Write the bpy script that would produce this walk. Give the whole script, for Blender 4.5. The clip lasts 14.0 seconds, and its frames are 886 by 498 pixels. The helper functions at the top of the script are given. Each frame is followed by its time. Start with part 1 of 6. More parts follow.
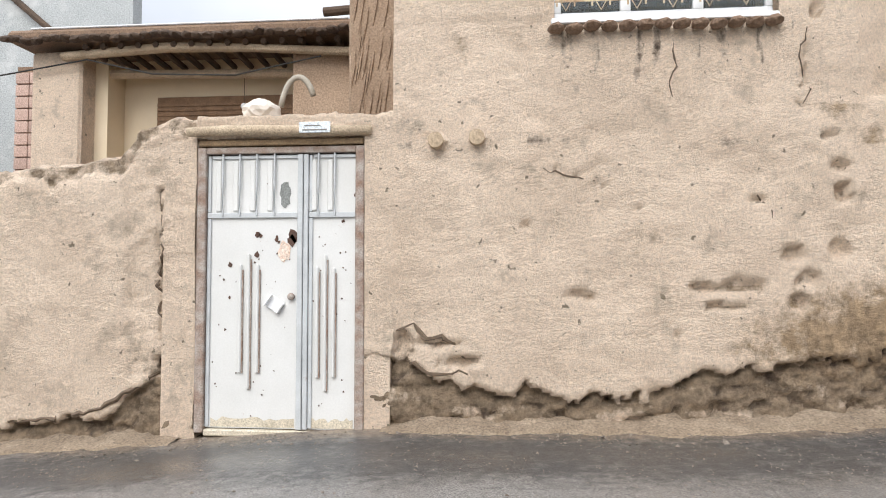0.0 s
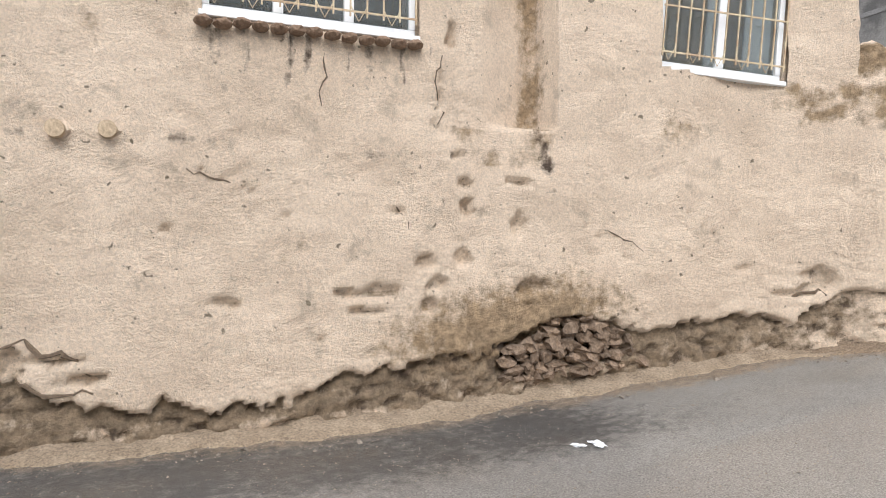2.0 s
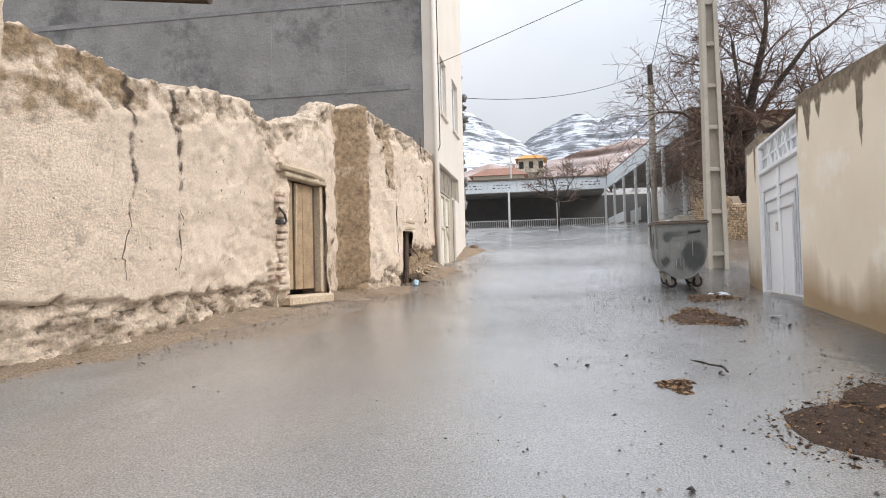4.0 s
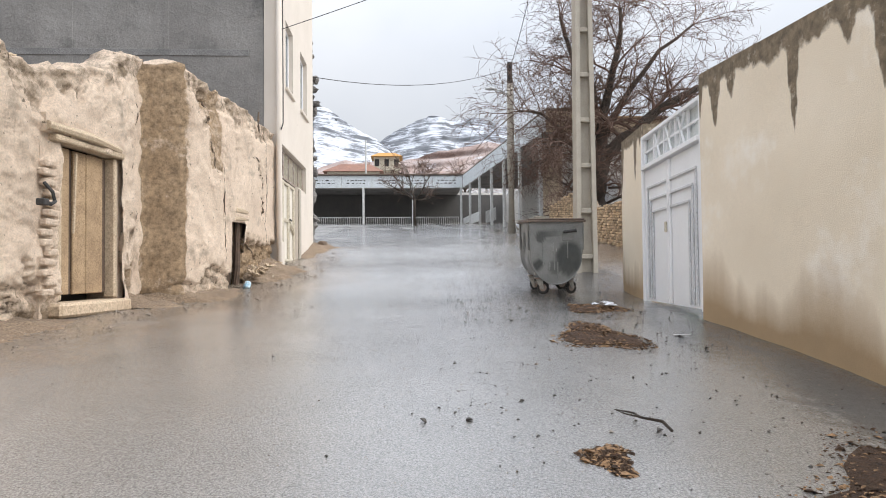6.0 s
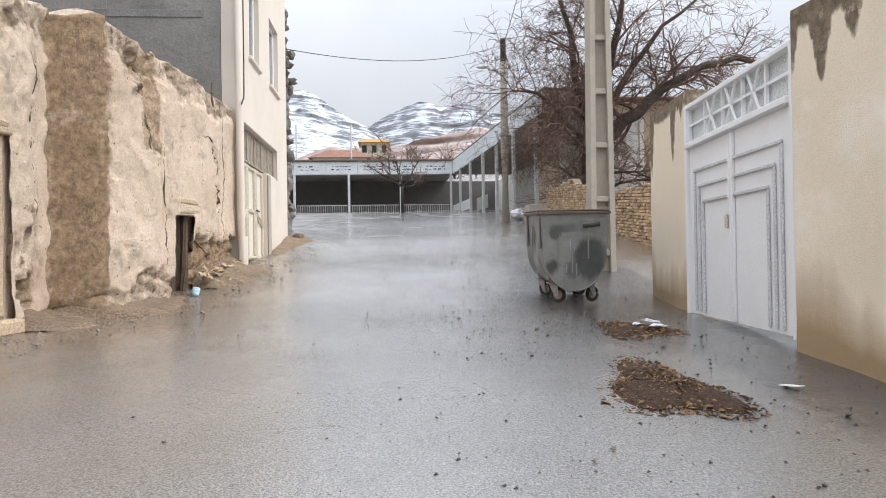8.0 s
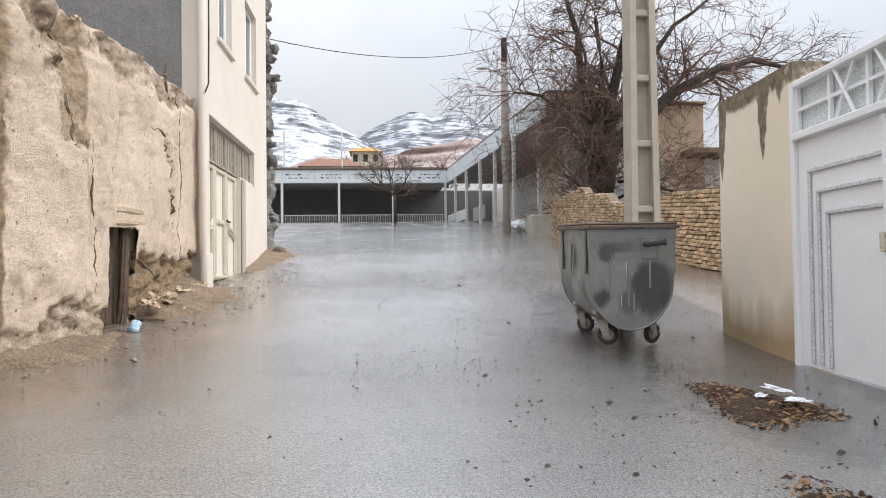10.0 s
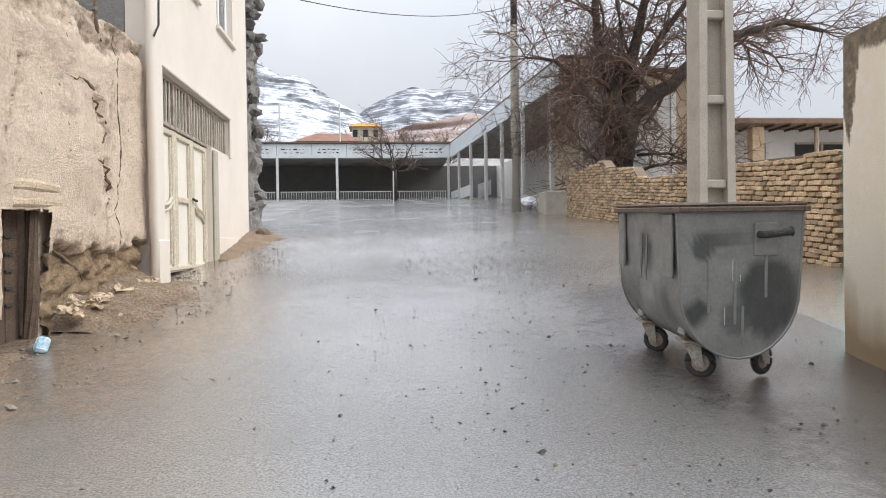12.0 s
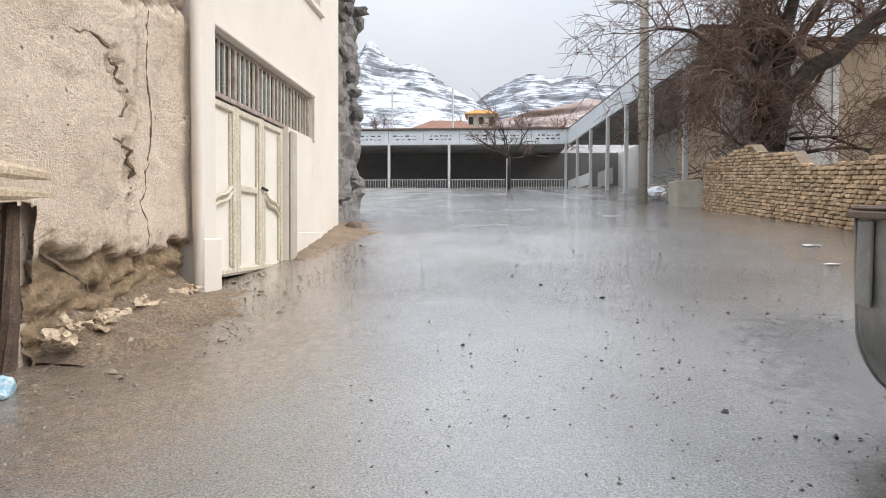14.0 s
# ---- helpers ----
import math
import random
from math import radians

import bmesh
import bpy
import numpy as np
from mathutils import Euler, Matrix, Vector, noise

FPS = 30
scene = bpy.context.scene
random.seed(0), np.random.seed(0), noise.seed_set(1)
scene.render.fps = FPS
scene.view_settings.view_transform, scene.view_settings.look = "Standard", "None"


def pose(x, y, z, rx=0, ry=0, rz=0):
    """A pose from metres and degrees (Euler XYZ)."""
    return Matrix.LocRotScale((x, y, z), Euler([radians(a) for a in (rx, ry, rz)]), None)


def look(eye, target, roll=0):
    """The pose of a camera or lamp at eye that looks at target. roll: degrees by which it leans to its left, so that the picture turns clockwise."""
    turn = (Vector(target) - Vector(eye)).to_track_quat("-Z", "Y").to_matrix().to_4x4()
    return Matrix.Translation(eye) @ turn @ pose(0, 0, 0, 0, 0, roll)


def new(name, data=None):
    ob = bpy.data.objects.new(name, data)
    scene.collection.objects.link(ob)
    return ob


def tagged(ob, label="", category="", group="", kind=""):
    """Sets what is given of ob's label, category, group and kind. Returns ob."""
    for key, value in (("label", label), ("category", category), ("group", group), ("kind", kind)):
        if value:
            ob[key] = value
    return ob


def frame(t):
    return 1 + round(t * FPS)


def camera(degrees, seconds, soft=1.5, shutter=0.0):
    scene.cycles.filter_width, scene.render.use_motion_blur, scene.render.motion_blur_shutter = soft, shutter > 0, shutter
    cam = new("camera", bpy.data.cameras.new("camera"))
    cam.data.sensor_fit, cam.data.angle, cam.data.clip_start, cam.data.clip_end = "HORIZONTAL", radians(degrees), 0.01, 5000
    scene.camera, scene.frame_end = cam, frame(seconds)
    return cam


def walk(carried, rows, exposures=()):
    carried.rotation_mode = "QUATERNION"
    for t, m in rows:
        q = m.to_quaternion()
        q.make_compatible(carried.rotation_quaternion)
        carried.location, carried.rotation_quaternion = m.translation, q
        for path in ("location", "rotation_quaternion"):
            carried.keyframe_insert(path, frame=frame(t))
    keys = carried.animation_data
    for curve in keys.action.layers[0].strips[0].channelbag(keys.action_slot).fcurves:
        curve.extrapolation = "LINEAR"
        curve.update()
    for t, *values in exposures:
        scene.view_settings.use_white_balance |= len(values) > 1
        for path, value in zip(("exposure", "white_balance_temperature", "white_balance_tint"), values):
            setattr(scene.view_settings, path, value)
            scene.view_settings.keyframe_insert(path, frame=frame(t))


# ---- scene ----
cam = camera(66.1, 14.0, soft=1.0)
PATH = [
    (0, (0.722, -0.902, 1.411), (0.5390, 1.0880, 1.5030), -0.0),
    (0.5, (0.675, -0.922, 1.438), (0.3450, 1.0490, 1.5240), -0.1),
    (1, (0.730, -0.889, 1.409), (0.5740, 1.1020, 1.5110), 0.0),
    (1.5, (0.866, -0.868, 1.538), (1.1010, 1.1170, 1.6070), -0.0),
    (2, (1.053, -0.885, 1.706), (1.7630, 0.9850, 1.7230), 0.4),
    (2.5, (1.217, -0.774, 1.670), (2.4310, 0.8160, 1.6950), 0.4),
    (3, (1.525, -0.669, 1.630), (3.1490, 0.4980, 1.6650), -0.0),
    (3.5, (1.829, -0.652, 1.565), (3.7036, 0.0434, 1.6110), -1.0),
    (4, (2.235, -0.624, 1.559), (4.2095, -0.3124, 1.6290), -1.4),
    (6.3, (4.466, -0.539, 1.639), (6.4619, -0.6581, 1.6930), -0.6),
    (6.5, (4.664, -0.580, 1.668), (6.6599, -0.6950, 1.7130), -0.7),
    (7, (5.147, -0.586, 1.704), (7.1429, -0.6987, 1.7290), -0.7),
    (7.5, (5.637, -0.593, 1.779), (7.6329, -0.7224, 1.7960), -0.7),
    (8, (6.175, -0.631, 1.819), (8.1699, -0.7776, 1.8370), -0.9),
    (8.5, (6.715, -0.596, 1.845), (8.7089, -0.7488, 1.8740), -0.7),
    (10.8, (8.983, -0.531, 2.024), (10.9737, -0.7138, 2.0740), -0.7),
    (11, (9.166, -0.505, 2.029), (11.1567, -0.6909, 2.0690), -0.4),
    (11.5, (9.681, -0.509, 2.095), (11.6737, -0.6891, 2.1080), -0.3),
    (12, (10.207, -0.597, 2.133), (12.1992, -0.7672, 2.1110), -0.8),
    (12.5, (10.713, -0.602, 2.135), (12.7057, -0.7634, 2.0810), -1.6),
    (13, (11.170, -0.662, 2.168), (13.1617, -0.8200, 2.0900), -1.8),
    (13.5, (11.659, -0.732, 2.233), (13.6548, -0.8322, 2.1570), -1.2),
    (14, (12.100, -0.751, 2.281), (14.0934, -0.5869, 2.2260), 0.2),
]
walk(cam, [(t, look(eye, target, roll)) for t, eye, target, roll in PATH])

# ---- world and light ----
world = bpy.data.worlds.new("overcast_sky")
scene.world = world
world.use_nodes = True
wn, wl = world.node_tree.nodes, world.node_tree.links
sky = wn.new("ShaderNodeTexSky")
sky.sky_type, sky.sun_disc = "NISHITA", False
sky.sun_elevation, sky.sun_rotation = radians(48), radians(200)
grey = wn.new("ShaderNodeHueSaturation")
grey.inputs["Saturation"].default_value = 0.35
cloud_at = wn.new("ShaderNodeTexCoord")
cloud = wn.new("ShaderNodeTexNoise")
cloud.inputs["Scale"].default_value, cloud.inputs["Detail"].default_value = 2.2, 5
cloud_tone = wn.new("ShaderNodeValToRGB")
cloud_tone.color_ramp.elements[0].color = (4.4, 4.8, 5.5, 1)
cloud_tone.color_ramp.elements[0].position = 0.3
cloud_tone.color_ramp.elements[1].color = (6.0, 6.2, 6.6, 1)
cloud_tone.color_ramp.elements[1].position = 0.7
cover = wn.new("ShaderNodeMixRGB")
cover.inputs["Fac"].default_value = 0.85
wl.new(cloud_at.outputs["Generated"], cloud.inputs["Vector"])
wl.new(cloud.outputs["Fac"], cloud_tone.inputs["Fac"])
wl.new(sky.outputs["Color"], grey.inputs["Color"])
wl.new(grey.outputs["Color"], cover.inputs["Color1"])
wl.new(cloud_tone.outputs["Color"], cover.inputs["Color2"])
# an overcast sky is about three times as bright overhead as at the horizon
height, rise, dome = wn.new("ShaderNodeSeparateXYZ"), wn.new("ShaderNodeMapRange"), wn.new("ShaderNodeVectorMath")
rise.interpolation_type = "SMOOTHSTEP"
rise.inputs["From Min"].default_value, rise.inputs["From Max"].default_value = 0.1, 1.0
rise.inputs["To Min"].default_value, rise.inputs["To Max"].default_value = 1.0, 3.45
dome.operation = "SCALE"
wl.new(cloud_at.outputs["Generated"], height.inputs[0])
wl.new(height.outputs["Z"], rise.inputs["Value"])
wl.new(cover.outputs["Color"], dome.inputs[0])
wl.new(rise.outputs["Result"], dome.inputs["Scale"])
wl.new(dome.outputs["Vector"], wn["Background"].inputs["Color"])
wn["Background"].inputs["Strength"].default_value = 0.066
sun = new("sun", bpy.data.lights.new("sun", "SUN"))
sun.data.energy, sun.data.angle, sun.data.color = 1.3, radians(40), (1.0, 0.97, 0.93)
sun.matrix_world = look((0, 0, 25), (6, 24, 3))
EXPOSURE = 0.9
scene.view_settings.exposure = EXPOSURE


# ---- materials ----
def material(name, base, second=None, scale=4.0, fine=60.0, rough=0.85, rough2=None, bump=0.15, metal=0.0, stain=None, stain_scale=1.2, stain_at=0.6, fine_mix=0.35, attr=None, attr_col=None, soft=(), speck=None, rand=0.0, bump_scale=None, relief=0.02):
    """Two-scale procedural surface: broad tone change, grain, stains, and wear and painted shade from a mesh attribute.
    """
    m = bpy.data.materials.new(name)
    m.use_nodes = True
    n, k = m.node_tree.nodes, m.node_tree.links
    b = n["Principled BSDF"]
    co = n.new("ShaderNodeTexCoord")
    second = second or tuple(c * 0.75 for c in base)

    def noise_tex(s, detail=6.0, r=0.6):
        t = n.new("ShaderNodeTexNoise")
        t.inputs["Scale"].default_value, t.inputs["Detail"].default_value, t.inputs["Roughness"].default_value = s, detail, r
        k.new(co.outputs["Object"], t.inputs["Vector"])
        return t.outputs["Fac"]

    def ramp(src, lo, hi):
        t = n.new("ShaderNodeMapRange")
        t.inputs["From Min"].default_value, t.inputs["From Max"].default_value = lo, hi
        k.new(src, t.inputs["Value"])
        return t.outputs["Result"]

    def mix(fac, a, c, mode="MIX"):
        t = n.new("ShaderNodeMixRGB")
        t.blend_type = mode
        if isinstance(fac, float):
            t.inputs["Fac"].default_value = fac
        else:
            k.new(fac, t.inputs["Fac"])
        for sock, v in (("Color1", a), ("Color2", c)):
            if isinstance(v, tuple):
                t.inputs[sock].default_value = (*v, 1)
            else:
                k.new(v, t.inputs[sock])
        return t.outputs["Color"]

    broad, grain = noise_tex(scale), noise_tex(fine, 4)
    col = mix(ramp(broad, 0.3, 0.7), tuple(base), tuple(second))
    g = n.new("ShaderNodeValToRGB")
    g.color_ramp.elements[0].color, g.color_ramp.elements[1].color = (1 - fine_mix, 1 - fine_mix, 1 - fine_mix, 1), (1 + fine_mix, 1 + fine_mix, 1 + fine_mix, 1)
    g.color_ramp.elements[0].position, g.color_ramp.elements[1].position = 0.3, 0.7
    k.new(grain, g.inputs["Fac"])
    col = mix(1.0, col, g.outputs["Color"], "MULTIPLY")
    if stain:
        col = mix(ramp(noise_tex(stain_scale, 8, 0.68), stain_at, stain_at + 0.12), col, tuple(stain))
    if speck:
        col = mix(ramp(noise_tex(13.0, 3, 0.5), 0.69, 0.73), col, tuple(speck))
        col = mix(ramp(noise_tex(3.2, 12, 0.78), 0.585, 0.70), col, tuple(0.5 * (u + v) for u, v in zip(speck, base)))
    for name_at, c in zip(attr or (), attr_col or ()):
        a = n.new("ShaderNodeAttribute")
        a.attribute_name = name_at
        jag = n.new("ShaderNodeMath")
        jag.operation = "MULTIPLY_ADD"
        k.new(noise_tex(9.0, 8, 0.7), jag.inputs[0])
        jag.inputs[1].default_value = 0.18 if name_at in soft else 0.9
        k.new(a.outputs["Fac"], jag.inputs[2])
        worn = mix(ramp(noise_tex(14.0 if name_at not in soft else 1.3, 6), 0.35, 0.65), tuple(c), tuple(v * (0.5 if name_at not in soft else 0.85) for v in c))
        worn = mix(1.0 if name_at not in soft else 0.55, worn, g.outputs["Color"], "MULTIPLY")
        col = mix(ramp(jag.outputs[0], 0.15, 0.95) if name_at in soft else ramp(jag.outputs[0], 0.85, 1.1), col, worn)
    if rand:
        info = n.new("ShaderNodeObjectInfo")
        hsv = n.new("ShaderNodeHueSaturation")
        k.new(ramp_to(n, k, info.outputs["Random"], 1 - rand, 1 + rand), hsv.inputs["Value"])
        k.new(col, hsv.inputs["Color"])
        col = hsv.outputs["Color"]
    k.new(col, b.inputs["Base Color"])
    b.inputs["Metallic"].default_value = metal
    if rough2 is None:
        b.inputs["Roughness"].default_value = rough
    else:
        r = n.new("ShaderNodeMapRange")
        r.inputs["From Min"].default_value, r.inputs["From Max"].default_value = 0.35, 0.65
        r.inputs["To Min"].default_value, r.inputs["To Max"].default_value = rough, rough2
        k.new(broad, r.inputs["Value"])
        k.new(r.outputs["Result"], b.inputs["Roughness"])
    if bump:
        bp = n.new("ShaderNodeBump")
        bp.inputs["Strength"].default_value, bp.inputs["Distance"].default_value = bump, relief
        if bump_scale:
            coarse = n.new("ShaderNodeMath")
            coarse.operation = "MULTIPLY_ADD"
            coarse.inputs[1].default_value = 1.6
            k.new(noise_tex(bump_scale * 0.22, 10, 0.72), coarse.inputs[0])
            k.new(noise_tex(bump_scale, 8, 0.7), coarse.inputs[2])
            k.new(coarse.outputs[0], bp.inputs["Height"])
        else:
            k.new(grain, bp.inputs["Height"])
        k.new(bp.outputs["Normal"], b.inputs["Normal"])
    return m


def ramp_to(n, k, src, lo, hi):
    t = n.new("ShaderNodeMapRange")
    t.inputs["To Min"].default_value, t.inputs["To Max"].default_value = lo, hi
    k.new(src, t.inputs["Value"])
    return t.outputs["Result"]


MUD = material("mud_plaster", (0.88, 0.715, 0.56), (0.72, 0.57, 0.435), 1.4, 44, 0.95, bump=0.9, stain=(0.50, 0.40, 0.30), stain_scale=2.2, stain_at=0.575, fine_mix=0.17, speck=(0.25, 0.20, 0.14),
               attr=("erosion", "damp", "streak_and_hollow_shade"), attr_col=((0.37, 0.275, 0.185), (0.50, 0.355, 0.22), (0.13, 0.09, 0.065)), bump_scale=62, relief=0.04)
ADOBE = material("brown_adobe", (0.27, 0.18, 0.12), (0.19, 0.125, 0.085), 3, 40, 0.95, bump=1.0, bump_scale=18)
ADOBETAN = material("tan_mud", (0.53, 0.42, 0.30), (0.42, 0.32, 0.22), 1.5, 40, 0.95, bump=0.5)
CREAM = material("cream_render", (0.70, 0.632, 0.555), (0.64, 0.573, 0.495), 1.2, 80, 0.85, bump=0.15, fine_mix=0.06)
TAN = material("tan_render", (0.83, 0.735, 0.59), (0.74, 0.645, 0.50), 0.8, 120, 0.9, stain=(0.86, 0.80, 0.70), stain_scale=0.9, stain_at=0.56, bump=0.3, fine_mix=0.1, attr=("wet", "foot"), attr_col=((0.25, 0.195, 0.13), (0.40, 0.285, 0.165)), soft=("foot",))
CEMENT = material("grey_cement", (0.29, 0.278, 0.262), (0.19, 0.18, 0.17), 0.8, 30, 0.9, bump=0.5, stain=(0.13, 0.125, 0.12), stain_scale=0.7, stain_at=0.52, fine_mix=0.15, bump_scale=9, relief=0.06)
WHITE = material("white_door_paint", (0.70, 0.70, 0.685), (0.63, 0.63, 0.61), 2, 60, 0.45, bump=0.05, stain=(0.30, 0.17, 0.11), stain_scale=16, stain_at=0.665, fine_mix=0.04)
GATE = material("white_gate_paint", (0.84, 0.85, 0.86), (0.79, 0.80, 0.81), 2, 60, 0.45, bump=0.05, fine_mix=0.04)
DULLCREAM = material("dull_cream_paint", (0.60, 0.54, 0.43), (0.48, 0.42, 0.32), 5, 60, 0.6, bump=0.05)
RUST = material("rusty_iron", (0.22, 0.13, 0.09), (0.42, 0.38, 0.34), 8, 80, 0.8, bump=0.3)
WOOD = material("grey_old_wood", (0.42, 0.295, 0.175), (0.25, 0.17, 0.10), 5, 60, 0.9, bump=0.5)
PALEWOOD = material("pale_log", (0.52, 0.42, 0.30), (0.38, 0.29, 0.20), 5, 60, 0.9, bump=0.5)
STEEL = material("galvanised_steel", (0.29, 0.29, 0.275), (0.19, 0.19, 0.18), 3.5, 50, 0.42, 0.6, bump=0.08, metal=0.35, fine_mix=0.1, attr=("soot",), attr_col=((0.06, 0.064, 0.06),), soft=("soot",))
RUBBER = material("black_rubber", (0.03, 0.03, 0.03), (0.06, 0.055, 0.05), 12, 60, 0.8)
CONCRETE = material("pole_concrete", (0.45, 0.41, 0.34), (0.36, 0.32, 0.265), 3, 60, 0.9, bump=0.3, fine_mix=0.12)
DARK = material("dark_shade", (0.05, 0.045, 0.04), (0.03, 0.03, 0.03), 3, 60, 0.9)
GLASS = material("window_glass", (0.62, 0.66, 0.66), (0.55, 0.60, 0.60), 3, 60, 0.04, bump=0.0, fine_mix=0.02)
GLASS.node_tree.nodes["Principled BSDF"].inputs["Transmission Weight"].default_value = 0.92
STONE = material("dark_rubble", (0.13, 0.095, 0.07), (0.25, 0.175, 0.12), 6, 50, 0.9, bump=0.8, rand=0.3)
FENCE = material("grey_paint", (0.62, 0.62, 0.60), (0.5, 0.5, 0.48), 3, 60, 0.6, bump=0.05)
BARK = material("dark_bark", (0.085, 0.063, 0.047), (0.04, 0.031, 0.025), 6, 40, 0.95, bump=1.0, bump_scale=14, relief=0.08)


# ---- mesh helpers ----
def mesh_ob(name, verts, faces, mat, parent=None, smooth=False, attrs=None):
    me = bpy.data.meshes.new(name)
    me.from_pydata(verts, [], faces)
    me.validate()
    if mat:
        me.materials.append(mat)
    if smooth:
        me.polygons.foreach_set("use_smooth", [True] * len(me.polygons))
    for key, vals in (attrs or {}).items():
        a = me.attributes.new(key, "FLOAT", "POINT")
        a.data.foreach_set("value", np.asarray(vals, dtype=np.float32))
    ob = new(name, me)
    ob.parent = parent
    return ob


def part(name, bm, mat, parent=None, label="", smooth=False):
    me = bpy.data.meshes.new(name)
    bm.to_mesh(me)
    bm.free()
    if mat:
        me.materials.append(mat)
    if smooth:
        me.polygons.foreach_set("use_smooth", [True] * len(me.polygons))
    ob = new(name, me)
    ob.parent = parent
    return tagged(ob, label) if label else ob


def box(bm, x0, x1, y0, y1, z0, z1, bevel=0.0, m=None):
    r = bmesh.ops.create_cube(bm, size=1)
    vs = r["verts"]
    bmesh.ops.scale(bm, vec=(x1 - x0, y1 - y0, z1 - z0), verts=vs)
    bmesh.ops.translate(bm, vec=((x0 + x1) / 2, (y0 + y1) / 2, (z0 + z1) / 2), verts=vs)
    if bevel:
        es = list({e for v in vs for e in v.link_edges})
        out = bmesh.ops.bevel(bm, geom=es, offset=bevel, segments=1, affect="EDGES")
        vs = list({v for f in out["faces"] for v in f.verts} | {v for v in vs if v.is_valid})
    if m is not None:
        bmesh.ops.transform(bm, matrix=m, verts=vs)
    return vs


def boxes(*args, bevel=0.0, m=None):
    bm = bmesh.new()
    for a in args:
        box(bm, *a, bevel=bevel, m=m)
    return bm


def tube(bm, pts, radii, sides=8, jitter=0.0):
    """A closed tube through points, with its own radius at each one."""
    rings = []
    for i, p in enumerate(pts):
        p = Vector(p)
        d = (Vector(pts[min(i + 1, len(pts) - 1)]) - Vector(pts[max(i - 1, 0)])).normalized()
        q = d.to_track_quat("Z", "Y").to_matrix()
        ring = []
        for j in range(sides):
            a = 2 * math.pi * j / sides
            r = radii[i] * (1 + random.uniform(-jitter, jitter))
            ring.append(bm.verts.new(p + q @ Vector((r * math.cos(a), r * math.sin(a), 0))))
        rings.append(ring)
    for a, b in zip(rings, rings[1:]):
        for j in range(sides):
            bm.faces.new((a[j], a[(j + 1) % sides], b[(j + 1) % sides], b[j]))
    bm.faces.new(rings[0][::-1])
    bm.faces.new(rings[-1])


def tube_of(pts, radii, sides=8, jitter=0.0):
    bm = bmesh.new()
    if not isinstance(radii, (list, tuple)):
        radii = [radii] * len(pts)
    tube(bm, pts, radii, sides, jitter)
    return bm


def empty(name, x=0, y=0, z=0, rz=0):
    e = new(name)
    e.matrix_world = pose(x, y, z, 0, 0, rz)
    return e


def lerp_list(pairs, x):
    xs, ys = [p[0] for p in pairs], [p[1] for p in pairs]
    return float(np.interp(x, xs, ys))


def fbm(x, y, z=0.0, octaves=4):
    return noise.fractal(Vector((x, y, z)), 1.0, 2.0, octaves)


# ---- ground ----
SLOPE = [(-3000, -60), (-40, -3.0), (-8, -0.45), (-4, -0.2), (-2, -0.04), (-0.5, 0.08), (1.7, 0.10), (3.8, 0.22), (5, 0.42), (6, 0.54), (7.3, 0.7), (9, 0.9), (11.5, 1.1), (13, 1.14), (14.6, 1.15), (16, 1.34), (18.2, 1.68), (20.9, 1.84), (24, 2.3), (33.8, 3.0), (36, 3.3), (48, 4.45), (54, 4.87), (58, 5.1), (90, 9), (160, 22), (300, 40), (3000, 60)]


def ground_z(x, y=0.0):
    z = sum(lerp_list(SLOPE, x + d) for d in (-0.8, -0.4, 0, 0.4, 0.8)) / 5
    return z


def axis(stops):
    out = []
    for (a, step), (b, _) in zip(stops, stops[1:]):
        out += list(np.arange(a, b - step * 0.4, step))
    return out + [stops[-1][0]]


gx = axis([(-3000, 1400), (-200, 80), (-40, 8), (-8, 0.5), (-5, 0.12), (20, 0.3), (36, 1), (60, 5), (120, 20), (300, 250), (3000, 1)])
gy = axis([(-3000, 1400), (-200, 80), (-40, 8), (-16, 1), (-5, 0.12), (5.6, 0.4), (16, 8), (40, 80), (200, 1400), (3000, 1)])
gv = [(x, y, ground_z(x, y) + 0.012 * fbm(x * 0.8, y * 0.8)) for x in gx for y in gy]
ny = len(gy)
gf = [(i * ny + j, (i + 1) * ny + j, (i + 1) * ny + j + 1, i * ny + j + 1) for i in range(len(gx) - 1) for j in range(ny - 1)]

ROAD = material("wet_asphalt", (0.215, 0.204, 0.188), (0.15, 0.142, 0.132), 0.6, 90, 0.5, bump=0.9, fine_mix=0.9, relief=0.012, attr=("dust_and_reflected", "sodden_and_reflected"), attr_col=((0.27, 0.205, 0.145), (0.055, 0.053, 0.052)))
road_nodes, road_links = ROAD.node_tree.nodes, ROAD.node_tree.links
film = road_nodes.new("ShaderNodeAttribute")
film.attribute_name = "water"
patchy = road_nodes.new("ShaderNodeTexNoise")
patchy.inputs["Scale"].default_value, patchy.inputs["Detail"].default_value = 0.7, 7
spread = road_nodes.new("ShaderNodeMath")
spread.operation = "MULTIPLY_ADD"
spread.inputs[1].default_value = 0.9
to_rough = road_nodes.new("ShaderNodeMapRange")
to_rough.inputs["From Min"].default_value, to_rough.inputs["From Max"].default_value = 0.5, 1.25
to_rough.inputs["To Min"].default_value, to_rough.inputs["To Max"].default_value = 0.6, 0.35
road_nodes["Principled BSDF"].inputs["Specular IOR Level"].default_value = 0.85
road_links.new(patchy.outputs["Fac"], spread.inputs[0])
road_links.new(film.outputs["Fac"], spread.inputs[2])
road_links.new(spread.outputs[0], to_rough.inputs["Value"])
road_links.new(to_rough.outputs["Result"], road_nodes["Principled BSDF"].inputs["Roughness"])
